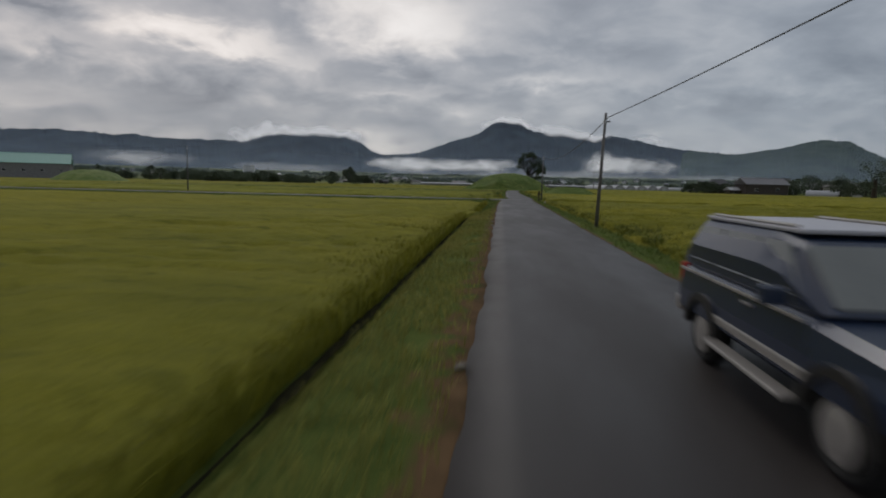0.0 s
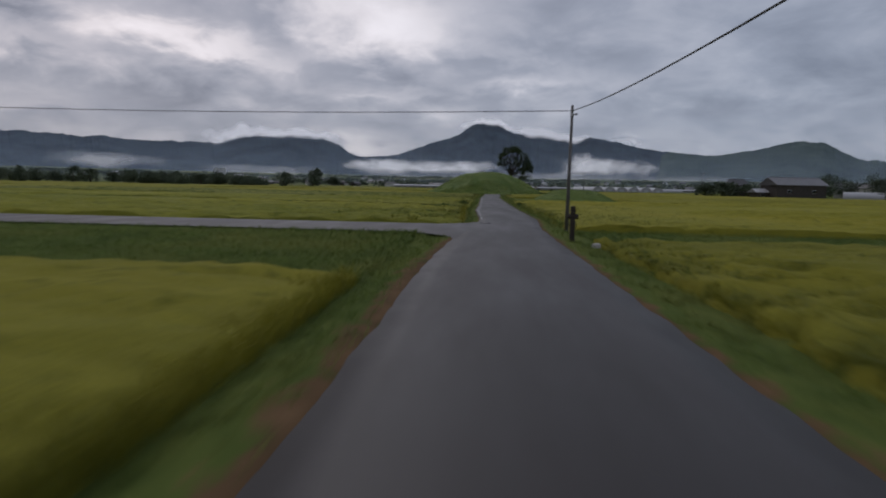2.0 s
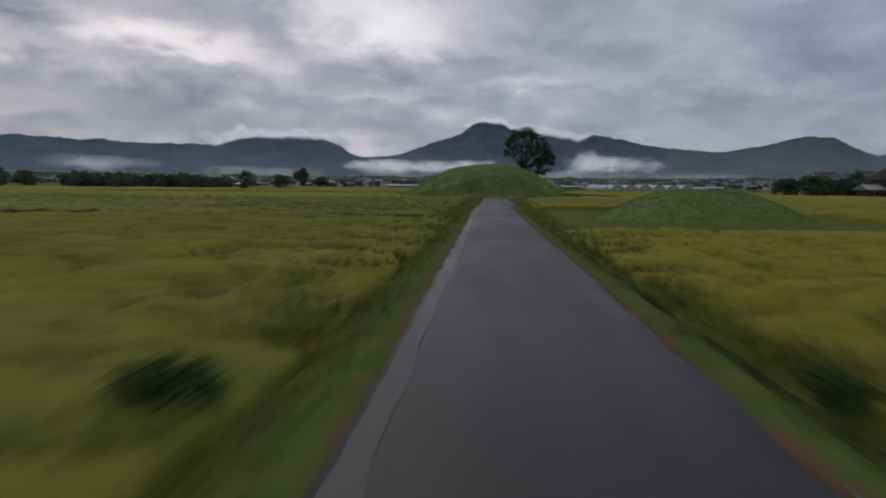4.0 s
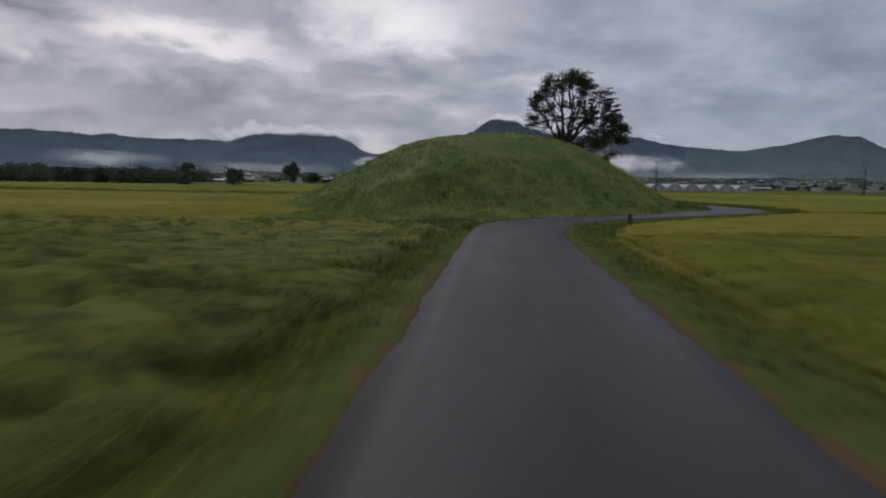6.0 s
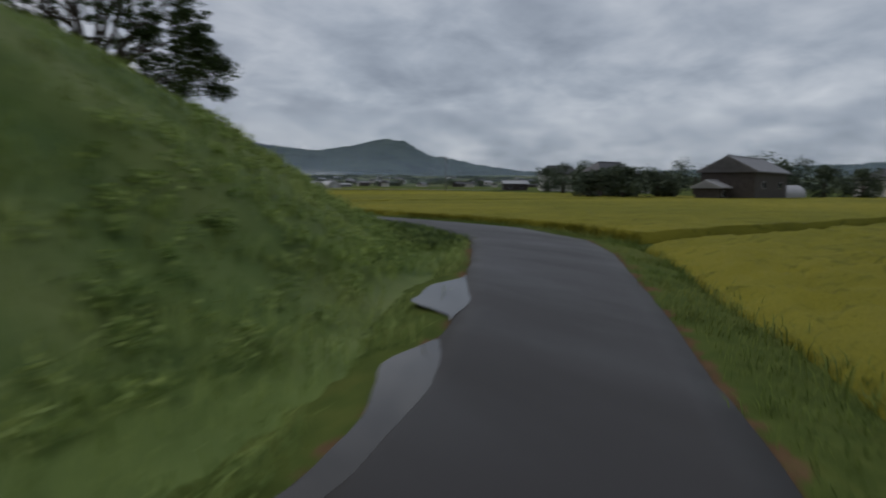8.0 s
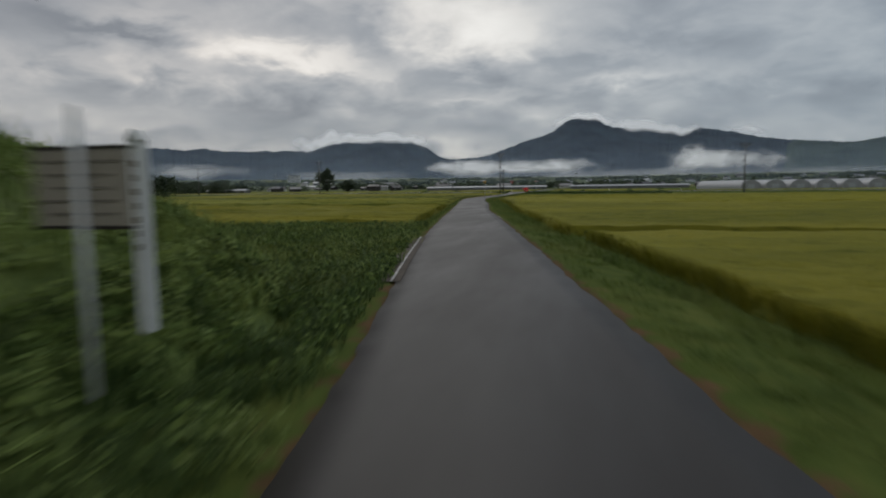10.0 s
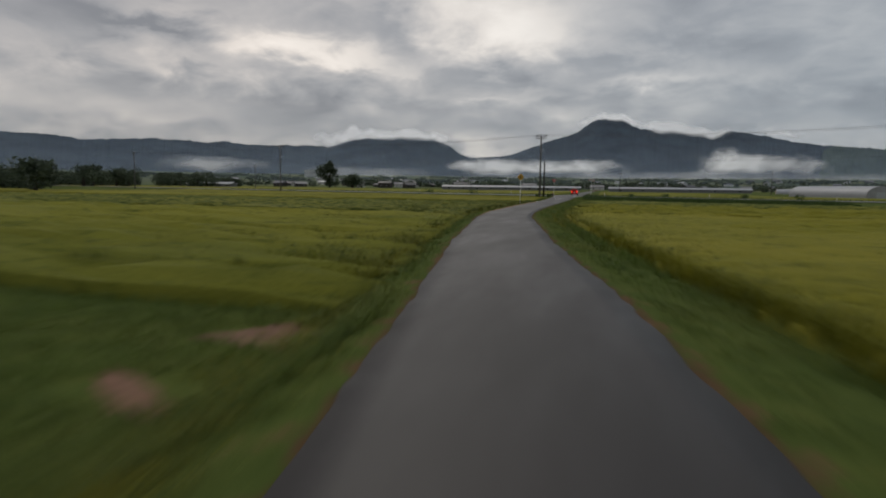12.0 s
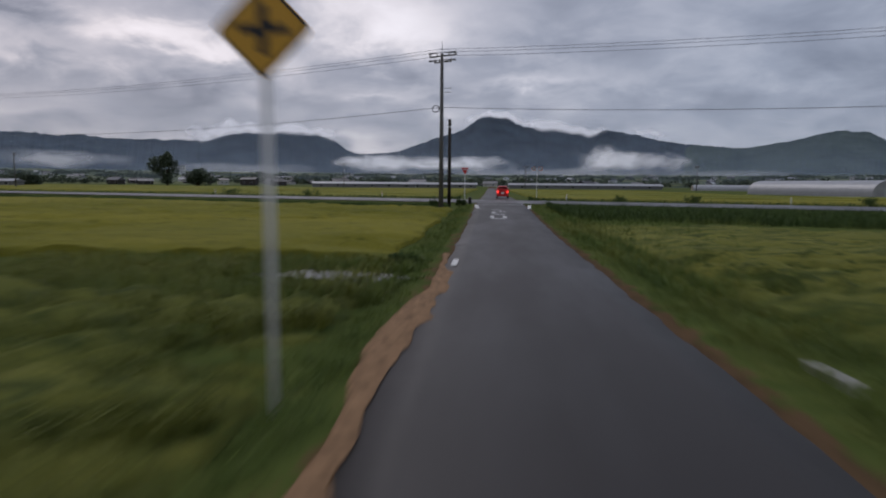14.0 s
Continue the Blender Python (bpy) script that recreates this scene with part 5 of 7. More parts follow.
# ---- trees ----
def trunk_bm(h, r, limbs, seed, spread=0.8, start=0.45, twigs=3):
    """A tapered trunk with forked limbs. Returns the mesh and the limb tips."""
    g = random.Random(seed)
    bm = bmesh.new()
    tips = []

    def limb(p, d, ln, rad, depth):
        n = 4
        for i in range(n):
            q = p + d * (ln / n)
            rod(p, q, rad, rad * 0.82, 7 if depth else 10, bm)
            p, rad = q, rad * 0.82
            d = (d + Vector((g.uniform(-1, 1), g.uniform(-1, 1), g.uniform(-0.3, 0.6))) * 0.16).normalized()
            if depth > 0 and i >= 1:
                tips.append(p.copy())
        tips.append(p.copy())
        if depth < twigs - 1:
            for _ in range(3 if depth else 2):
                a = Vector((g.uniform(-1, 1), g.uniform(-1, 1), g.uniform(-0.2, 0.8)))
                limb(p, (d + a * 0.85).normalized(), ln * g.uniform(0.45, 0.7), rad * 0.8, depth + 1)

    p, d, rad = Vector((0, 0, -0.2)), Vector((0, 0, 1)), r
    n = 7
    for i in range(n):
        q = p + d * (h * 0.8 / n)
        rod(p, q, rad, rad * 0.88, 12, bm)
        p, rad = q, rad * 0.88
        d = (d + Vector((g.uniform(-1, 1), g.uniform(-1, 1), 0.8)) * 0.10).normalized()
        if (i + 1) / n >= start:
            for k in range(max(1, limbs // 3)):
                a = g.uniform(0, 2 * math.pi)
                limb(p, Vector((math.cos(a) * spread, math.sin(a) * spread, g.uniform(0.15, 0.75))).normalized(), h * g.uniform(0.20, 0.34), rad * 0.55, 0)
    tips.append(p)
    return bm, tips


def leaf_cloud(centres, radii, per, size, seed, flat=0.6):
    """Single leaves, each a bent diamond, gathered in clumps."""
    r = np.random.RandomState(seed)
    c = np.repeat(np.asarray(centres, float), per, 0)
    rad = np.repeat(np.asarray(radii, float), per)
    n = len(c)
    v = r.normal(0, 1, (n, 3))
    v /= np.linalg.norm(v, axis=1)[:, None]
    v *= (r.rand(n) ** 0.45)[:, None] * rad[:, None]
    v[:, 2] *= flat
    p = c + v
    a = r.normal(0, 1, (n, 3))
    a[:, 2] *= 0.5
    a /= np.linalg.norm(a, axis=1)[:, None]
    b = np.cross(a, r.normal(0, 1, (n, 3)))
    b /= np.linalg.norm(b, axis=1)[:, None]
    s = (size * r.uniform(0.6, 1.3, n))[:, None]
    q = np.stack([p - a * s, p + b * s * 0.5, p + a * s, p - b * s * 0.5], 1)
    i = np.arange(n)[:, None] * 4
    return q.reshape(-1, 3), (i + [0, 1, 2, 3])


def tree(name, x, y, h, r, label, seed, spread=0.8, clump=1.3, per=70, leaf=0.14, start=0.45, limbs=6, mat=None, flat=0.6, cat="tree", group="", drop=0.0):
    z = float(land(x, y)) if abs(x) < 4000 else 0
    t = thing(name, pose(x, y, z), label, cat, group)
    bm, tips = trunk_bm(h, r, limbs, seed, spread, start)
    g = random.Random(seed + 1)
    part("trunk", bm, M_BARK, t, smooth=True)
    cs = [tuple(p + Vector((0, 0, -drop * g.random()))) for p in tips]
    rs = [clump * g.uniform(0.55, 1.2) for _ in cs]
    v, f = leaf_cloud(cs, rs, per, leaf, seed + 2, flat)
    part("crown", mesh_np("crown", v, f, mat or M_LEAF), mat or M_LEAF, t)
    return t


STX, STY = 3.5, 220.2


def tail_z(x, y):
    return max(float(mound_z(TAIL, np.float64(x), np.float64(y))), float(land(x, y)))


def big_tree(x, y, top):
    """A spreading broadleaf tree: a low fork, limbs that fan out to an umbrella of flat leaf pads with sky between, and rank growth low on one side."""
    g = random.Random(5)
    z0 = tail_z(x, y) - 0.1
    t = thing("broadleaf_tree", pose(x, y, z0), "tall dark broadleaf tree with a wide layered crown behind the mound", "tree")
    bm = bmesh.new()
    cs, rs, big_c, big_r = [], [], [], []
    fork = Vector((0.1, 0, 6.4 - z0))
    rod((0, 0, -0.5), (0.02, 0, fork.z * 0.5), 0.62, 0.46, 14, bm)
    rod((0.02, 0, fork.z * 0.5), fork, 0.46, 0.42, 14, bm)

    def bough(p, q, r0, r1, bend=0.10):
        n = 4
        prev = p
        for i in range(1, n + 1):
            k = i / n
            s = p.lerp(q, k) + (Vector((g.uniform(-1, 1), g.uniform(-1, 1), g.uniform(-1, 1))) * bend * (q - p).length * (1 - k) if i < n else Vector((0, 0, 0)))
            rod(prev, s, r0 + (r1 - r0) * (k - 1 / n), r0 + (r1 - r0) * k, 7, bm)
            prev = s

    def dome(a, u, s):
        # a place on the umbrella: u from its top (0) to its rim (1), s the share of the way out
        w = math.sin(u * math.pi / 2)
        return Vector((0.7 + math.cos(a) * 5.2 * w * s, math.sin(a) * 5.2 * w * s, (11.0 - z0) * (0.55 + 0.45 * s) - (1 - s) * 1.0 + (top - 11.0) * math.cos(u * math.pi / 2) * s))

    for k in range(13):
        a = k * 2.399
        u = ((k + 0.6) / 13) ** 0.62
        m1 = dome(a, u, 0.52)
        base = fork + Vector((g.uniform(-0.2, 0.2), g.uniform(-0.2, 0.2), g.uniform(-1.2, 0.8)))
        bough(base, m1, 0.19, 0.11)
        for i in range(4):
            a2, u2 = a + g.uniform(-0.55, 0.55), min(1.12, max(0.02, u + g.uniform(-0.28, 0.28)))
            m2 = dome(a2, u2, 0.78)
            bough(m1, m2, 0.085, 0.05)
            for _ in range(4):
                tip = dome(a2 + g.uniform(-0.35, 0.35), min(1.18, max(0, u2 + g.uniform(-0.2, 0.2))), g.uniform(0.90, 1.06))
                bough(m2, tip, 0.035, 0.015)
                cs.append(tuple(tip))
                rs.append(g.uniform(0.5, 0.9))
                cs.append(tuple(m2.lerp(tip, 0.75) + Vector((0, 0, 0.1))))
                rs.append(g.uniform(0.3, 0.6))
    # loose pads low on the mound side
    for q in ((-3.4, 0.6, 9.9), (-2.7, -1.0, 9.0), (-4.0, 1.2, 9.4), (-2.2, 1.5, 10.3), (-3.0, -2.0, 10.6)):
        tip = Vector((q[0], q[1], q[2] - z0))
        bough(fork, tip, 0.07, 0.02)
        cs.append(tuple(tip))
        rs.append(0.75)
    # ivy up the stem
    for k in range(9):
        big_c.append((g.uniform(-0.5, 0.6), g.uniform(-0.5, 0.5), 4.5 - z0 + k * 0.65))
        big_r.append(0.75)
    # dense drooping growth on the road side
    for k in range(60):
        a, s = g.uniform(0, 6.283), math.sqrt(g.random())
        tip = Vector((4.4 + math.cos(a) * 3.0 * s, -1.2 + math.sin(a) * 3.6 * s, 7.3 - z0 + 0.05 * (math.cos(a) * 3.3 * s) + g.uniform(-2.3, 2.0)))
        if k % 2 == 0:
            bough(fork, tip, 0.05, 0.015, 0.06)
        big_c.append(tuple(tip))
        big_r.append(g.uniform(0.6, 1.15))
    # sprays hanging from the rim above the road
    for k in range(34):
        a = g.uniform(-1.3, 0.5)
        rim = dome(a, g.uniform(0.8, 1.1), 1.0)
        for d_ in range(3):
            cs.append(tuple(rim + Vector((g.uniform(-0.3, 1.3), g.uniform(-0.6, 0.4), -0.6 - d_ * 0.55))))
            rs.append(0.34 + 0.2 * g.random())
    part("trunk", bm, M_BARK, t, smooth=True)
    v, f = leaf_cloud(cs, rs, 78, 0.085, 77, 0.36)
    part("crown", mesh_np("crown", v, f, M_LEAF), M_LEAF, t)
    v, f = leaf_cloud(big_c, big_r, 190, 0.10, 78, 0.7)
    part("lower_foliage", mesh_np("lower_foliage", v, f, M_LEAF), M_LEAF, t)
    return t


big_tree(11.0, 257.2, 15.9)


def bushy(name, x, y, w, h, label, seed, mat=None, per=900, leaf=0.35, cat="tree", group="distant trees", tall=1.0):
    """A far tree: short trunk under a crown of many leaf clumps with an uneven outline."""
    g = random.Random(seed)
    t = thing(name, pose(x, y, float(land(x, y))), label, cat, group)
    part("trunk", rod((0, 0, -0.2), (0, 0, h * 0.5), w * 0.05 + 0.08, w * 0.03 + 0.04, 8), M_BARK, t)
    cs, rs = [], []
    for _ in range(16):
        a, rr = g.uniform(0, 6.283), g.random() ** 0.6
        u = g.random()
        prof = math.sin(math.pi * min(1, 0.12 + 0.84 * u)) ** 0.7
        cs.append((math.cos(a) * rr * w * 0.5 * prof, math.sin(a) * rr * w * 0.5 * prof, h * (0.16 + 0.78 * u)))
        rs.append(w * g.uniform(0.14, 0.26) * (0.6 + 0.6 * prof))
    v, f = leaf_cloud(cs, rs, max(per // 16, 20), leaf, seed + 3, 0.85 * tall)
    part("crown", mesh_np("crown", v, f, mat or M_LEAF_HAZED), mat or M_LEAF_HAZED, t)
    return t


FT = "dark distant tree beyond the fields"
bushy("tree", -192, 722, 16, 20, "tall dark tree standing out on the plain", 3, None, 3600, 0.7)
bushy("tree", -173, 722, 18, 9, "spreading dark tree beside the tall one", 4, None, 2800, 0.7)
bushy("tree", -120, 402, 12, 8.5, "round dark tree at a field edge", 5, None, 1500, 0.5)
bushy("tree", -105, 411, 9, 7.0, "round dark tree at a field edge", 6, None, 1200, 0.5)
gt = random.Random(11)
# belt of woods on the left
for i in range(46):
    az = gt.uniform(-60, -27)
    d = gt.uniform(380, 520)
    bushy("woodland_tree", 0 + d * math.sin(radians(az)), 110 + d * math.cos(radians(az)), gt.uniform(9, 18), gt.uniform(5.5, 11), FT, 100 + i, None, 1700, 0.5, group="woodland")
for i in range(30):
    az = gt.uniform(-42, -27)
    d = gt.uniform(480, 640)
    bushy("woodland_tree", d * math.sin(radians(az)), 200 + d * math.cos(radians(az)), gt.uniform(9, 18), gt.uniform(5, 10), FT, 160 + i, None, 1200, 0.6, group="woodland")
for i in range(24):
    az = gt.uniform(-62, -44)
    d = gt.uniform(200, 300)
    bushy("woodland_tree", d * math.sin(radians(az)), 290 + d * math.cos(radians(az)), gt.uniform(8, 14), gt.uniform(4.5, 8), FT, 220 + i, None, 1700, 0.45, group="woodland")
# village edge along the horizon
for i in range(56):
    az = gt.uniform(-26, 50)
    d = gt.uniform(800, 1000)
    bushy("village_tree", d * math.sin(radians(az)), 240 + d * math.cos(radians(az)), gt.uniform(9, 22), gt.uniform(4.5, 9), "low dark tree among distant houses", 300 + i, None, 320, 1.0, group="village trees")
def upland_woods():
    """Hedges and copses over the climbing plain, far off."""
    r = np.random.RandomState(8)
    c, rad = [], []
    for k in range(260):
        a, d = r.uniform(-58, 58), r.uniform(860, 2700)
        x0, y0, _ = polar(a, d)
        run, turn_ = r.randint(2, 9), r.uniform(-0.5, 0.5)
        for i in range(run):
            x1, y1 = x0 + i * 13 * math.cos(turn_), y0 + i * 13 * math.sin(turn_)
            w = r.uniform(4, 9)
            c.append((x1, y1, float(upland(x1, y1)) + w * 0.55))
            rad.append(w)
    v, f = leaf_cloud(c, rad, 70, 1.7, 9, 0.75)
    tagged(new("upland_woods", mesh_np("upland_woods", v, f, M_LEAF_HAZED)), "dark hedges and copses far across the plain", "woods", kind="stuff")


upland_woods()
# farmstead trees on the right
for i, (x, y, w, h) in enumerate(((91, 292, 8, 4.6), (96, 288, 9, 5.6), (101, 294, 9, 6.0), (106, 288, 7, 5.0), (146, 312, 12, 6), (158, 290, 12, 8), (166, 284, 11, 7), (150, 270, 10, 6), (142, 238, 19, 15.5),
                                  (150, 356, 14, 9), (160, 374, 13, 8), (168, 352, 16, 10), (176, 340, 14, 10), (184, 330, 18, 11), (192, 384, 16, 11),
                                  (200, 318, 20, 12), (186, 300, 18, 11))):
    bushy("farmstead_tree", x, y, w, h, "dark round tree around a farmstead", 400 + i, None, 1400, 0.42, group="farmstead trees")


def shrub(x, y, w, h, label, seed, mat=None, leaf=0.06):
    g = random.Random(seed)
    t = thing("shrub", pose(x, y, float(land(x, y))), label, "shrub", "verge shrubs")
    bm = bmesh.new()
    cs, rs = [], []
    for _ in range(12):
        a, q = g.uniform(0, 6.283), math.sqrt(g.random())
        p = (math.cos(a) * q * w * 0.4, math.sin(a) * q * w * 0.4, h * g.uniform(0.3, 0.85))
        rod((p[0] * 0.3, p[1] * 0.3, -0.1), p, 0.012, 0.006, 6, bm)
        cs.append(p)
        rs.append(w * g.uniform(0.16, 0.28))
    part("stems", bm, M_BARK, t)
    v, f = leaf_cloud(cs, rs, 90, leaf, seed, 0.8)
    part("foliage", mesh_np("foliage", v, f, mat or M_WEED), mat or M_WEED, t)


for i, (x, y, w, h) in enumerate(((-0.9, 118.7, 1.2, 0.6), (-2.6, 110.8, 1.0, 0.45), (5.6, 119.5, 0.8, 0.5), (1.3, 398.0, 0.8, 0.4), (-20, 449.5, 2.4, 1.1),
                                  (24, 450.5, 1.8, 0.9), (38, 450.5, 2.2, 1.0), (46.5, 450.2, 1.8, 1.3), (-33, 450, 2.6, 1.2), (17.5, 451, 1.6, 0.9), (1.0, 433.2, 0.9, 0.6), (-1.0, 432, 1.0, 0.7))):
    shrub(x, y - (SLANT * (x - 4.4) if y > 440 else 0), w, h, "dark leafy shrub in the wet grass", 600 + i)


# broad-leaved weeds on the mound slopes, leaf by leaf
def leaf_weeds(pts, n, rad, per, leaf, mat, label, seed):
    r = np.random.RandomState(seed)
    p = pts[r.choice(len(pts), n)].copy()
    p[:, 2] += rad * 0.5
    v, f = leaf_cloud(p, rad * r.uniform(0.5, 1.3, n), per, leaf, seed, 0.75)
    tagged(new("broadleaf_weeds", mesh_np("broadleaf_weeds", v, f, mat)), label, "weeds", kind="stuff")


near_road = g2[road_gap(g2[:, 0], g2[:, 1]) < 8]
leaf_weeds(near_road, 900, 0.30, 40, 0.060, M_SLOPE, "broad-leaved weeds hanging down the mound slope", 81)
leaf_weeds(vp[vp[:, 1] > 232], 800, 0.24, 36, 0.055, M_MOUND_GRASS, "broad-leaved weeds at the road edge", 82)
foot = lowp[road_gap(lowp[:, 0], lowp[:, 1]) < 9]
leaf_weeds(foot, 700, 0.30, 40, 0.06, M_SLOPE, "broad-leaved weeds round the mound foot", 83)
leaf_weeds(RANK[RANK[:, 0] > -2], 900, 0.30, 36, 0.06, M_WEED, "broad-leaved weeds beside the gutter", 85)
leaf_weeds(vp[vp[:, 1] < 222], 500, 0.24, 36, 0.05, M_MOUND_GRASS, "broad-leaved weeds before the mound", 84)


# ---- buildings ----
def gable_house(name, x, y, yaw, lx, ly, wall, roof, label, m_wall, m_roof, windows=3, eave=0.6, hip=False, group=""):
    t = thing(name, pose(x, y, float(land(x, y)) - 0.1, 0, 0, yaw), label, "house", group)
    part("wall", box(lx, ly, wall, (0, 0, wall / 2)), m_wall, t)
    a, b = lx / 2 + eave, ly / 2 + eave
    ins = lx * 0.24 if hip else 0.0
    top, lowz = wall + roof, wall - 0.15
    th = 0.22
    vs = [(-a, -b, lowz), (a, -b, lowz), (a, b, lowz), (-a, b, lowz), (-a + ins, 0, top), (a - ins, 0, top)]
    vs += [(p[0], p[1], p[2] + th) for p in vs]
    fs = [(0, 1, 5, 4), (2, 3, 4, 5), (6, 10, 11, 7), (8, 11, 10, 9), (0, 6, 7, 1), (2, 8, 9, 3), (1, 7, 8, 2), (3, 9, 6, 0), (1, 2, 5), (3, 0, 4), (7, 11, 8), (9, 10, 6)]
    roof_ob = part("roof", mesh_np("roof", vs, fs, m_roof), m_roof, t)
    part("ridge_cap", rod((-a + ins, 0, top + th), (a - ins, 0, top + th), 0.16, 0.16, 8), m_roof, roof_ob)
    if not hip:
        for s in (-1, 1):
            part("gable", prism([(-ly / 2, wall), (ly / 2, wall), (0, wall + roof * 0.92)], 0.12, "x", at=(s * (lx / 2 - 0.07), 0, 0)), m_wall, t)
    for i in range(windows):
        u = -lx / 2 + lx * (i + 0.5) / windows
        for s in (-1, 1):
            w = part("window", box(1.7, 0.12, 1.2, (u, s * (ly / 2 + 0.02), wall * 0.55), 0.02), M_STEEL, t)
            part("pane", box(1.5, 0.06, 1.0, (u, s * (ly / 2 + 0.075), wall * 0.55)), M_GLASS, w)
    return t


gable_house("barn", 117, 277, 12, 20, 9, 5.2, 2.6, "long dark weathered wooden barn with a grey roof", M_BARNWALL, M_ROOF_GREY, 2)
gable_house("farmhouse", 106, 300, -10, 9, 7, 5.0, 2.2, "farmhouse with dark tiled roof and dark walls", M_BARNWALL, M_TILE, 3, hip=True)
gable_house("shed", 104.5, 276, 12, 5, 4, 2.4, 1.0, "small shed with pale metal roof", M_BARNWALL, M_FILM, 1)
gable_house("farmhouse", 168, 306, 15, 14, 9, 4.8, 2.8, "farmhouse with dark tiled roof behind trees", M_PLASTER, M_TILE, 4, hip=True)
gable_house("farmhouse", 182, 276, -20, 12, 9, 4.4, 2.6, "farmhouse with dark tiled roof behind trees", M_PLASTER, M_TILE, 4, hip=True)
gable_house("farmhouse", 172, 380, -35, 14, 10, 6.4, 3.2, "two-storey farmhouse with dark tiled hip roof and white walls", M_WHITE, M_TILE, 4, 0.8, True)
gable_house("farmhouse", 186, 352, -35, 18, 10, 4.6, 2.8, "low farmhouse with dark tiled roof", M_PLASTER, M_TILE, 4)
gable_house("storehouse", 160, 392, -30, 9, 6, 2.6, 1.0, "low storehouse with pale roof", M_BARNWALL, M_FILM, 2)
gable_house("gymnasium", -272, 302, 35, 52, 24, 8.5, 5.5, "large grey hall with a pale teal roof", M_ROOF_GREY, M_ROOF_TEAL, 6)
gable_house("farmhouse", -225, 190, 20, 12, 8, 3.6, 2.2, "house with grey roof at the edge of the fields", M_PLASTER, M_ROOF_GREY, 3)
gh = random.Random(21)
for i in range(48):
    az = gh.uniform(-30, 46)
    d = gh.uniform(640, 960)
    gable_house("village_house", d * math.sin(radians(az)), 240 + d * math.cos(radians(az)), gh.uniform(-60, 60), gh.uniform(8, 15), gh.uniform(7, 9), gh.uniform(2.8, 5.2), gh.uniform(1.6, 2.6),
                gh.choice(("distant village house with a dark roof", "distant village house with a grey roof", "distant pale village house on the plain")), gh.choice((M_PLASTER, M_PLASTER, M_BARNWALL)), gh.choice((M_TILE, M_ROOF_GREY, M_ROOF_GREY, M_TILE)), 2, group="village houses")
for i in range(70):
    az, d = gh.uniform(-40, 44), gh.uniform(1000, 2100)
    hx, hy, _ = polar(az, d)
    house = gable_house("village_house", hx, hy, gh.uniform(-60, 60), gh.uniform(10, 20), gh.uniform(8, 11), gh.uniform(3.5, 6.5), gh.uniform(1.8, 3.0), "distant pale village house on the rising plain",
                        gh.choice((M_PLASTER, M_WHITE, M_ROOF_GREY)), gh.choice((M_TILE, M_ROOF_GREY, M_FILM)), 2, group="village houses")
    house.location.z = float(upland(hx, hy)) - 0.3
block = thing("apartment_block", pose(-922, 2047, float(upland(-922, 2047)) - 0.5, 0, 0, 20) @ Matrix.Diagonal((1.3, 1.3, 1.4, 1)), "pale distant concrete block of flats", "building")
part("wall", box(30, 12, 17, (0, 0, 8.5)), M_WHITE, block)
part("roof", box(31, 13, 0.6, (0, 0, 17.3)), M_ROOF_GREY, block)
for i in range(6):
    for j in range(5):
        part("window", box(2.6, 0.2, 1.5, (-12 + i * 4.8, -6.1, 2.2 + j * 3.2)), M_GLASS, block)
# long low sheds beyond the crossing
for x, y, yaw, lx, lab in ((-70, 720, 4, 60, "long low cattle shed with a pale roof"), (-25, 745, 2, 40, "long low cattle shed with a pale roof"), (60, 740, 0, 90, "long low shed with pale roof"), (205, 730, -3, 80, "long low shed with pale roof"),
                           (-235, 640, 8, 30, "long low shed with pale roof")):
    gable_house("long_shed", x, y, yaw, lx, 9, 2.2, 0.9, lab, M_ROOF_GREY, M_FILM, 6, group="long sheds")


def greenhouse(x, y, yaw, w, h, ln, label):
    """A film tunnel on hoops."""
    t = thing("greenhouse", pose(x, y, float(land(x, y)), 0, 0, yaw), label, "greenhouse", "greenhouses")
    n = 18
    arc = [(math.cos(math.pi * i / n) * w / 2, 0.25 * h + math.sin(math.pi * i / n) * h * 0.75) for i in range(n + 1)]
    arc = [(w / 2, 0.0)] + arc + [(-w / 2, 0.0)]
    bm = bmesh.new()
    rows = []
    for k in range(9):
        rows.append([bm.verts.new((u, -ln * k / 8, v - 0.05)) for u, v in arc])
    for a, b in zip(rows, rows[1:]):
        for i in range(len(arc) - 1):
            bm.faces.new((a[i], a[i + 1], b[i + 1], b[i]))
    part("film", bm, M_FILM, t, smooth=False)
    end = bmesh.new()
    end.faces.new([end.verts.new((u * 0.985, -ln - 0.02, (v - 0.05) * 0.985)) for u, v in arc])
    ex = bmesh.ops.extrude_face_region(end, geom=end.faces[:])
    bmesh.ops.translate(end, vec=(0, -0.05, 0), verts=[g for g in ex["geom"] if isinstance(g, bmesh.types.BMVert)])
    part("end_wall", end, M_TUNNEL_END, t)
    for i in (-1, 1):
        part("door", box(w * 0.16, 0.06, h * 0.5, (i * w * 0.085, -ln - 0.09, h * 0.25)), M_STEEL, t)
    back = bmesh.new()
    back.faces.new([back.verts.new((u * 0.985, 0.02, (v - 0.05) * 0.985)) for u, v in arc])
    part("back_wall", back, M_CREAM, t)
    return t


for i in range(6):
    greenhouse(82.7 + 9.4 * i, 560.5, 15.5, 8.8, 3.9, 40, "white film greenhouse tunnel in a row")
greenhouse(144, 292, 60, 6.5, 3.0, 13, "white film greenhouse tunnel by the barn")
for i, (x, y) in enumerate(((110, 700), (128, 704), (146, 708), (164, 712), (182, 716))):
    greenhouse(x, y, 80, 9, 3.0, 40, "low white greenhouse tunnel far off")


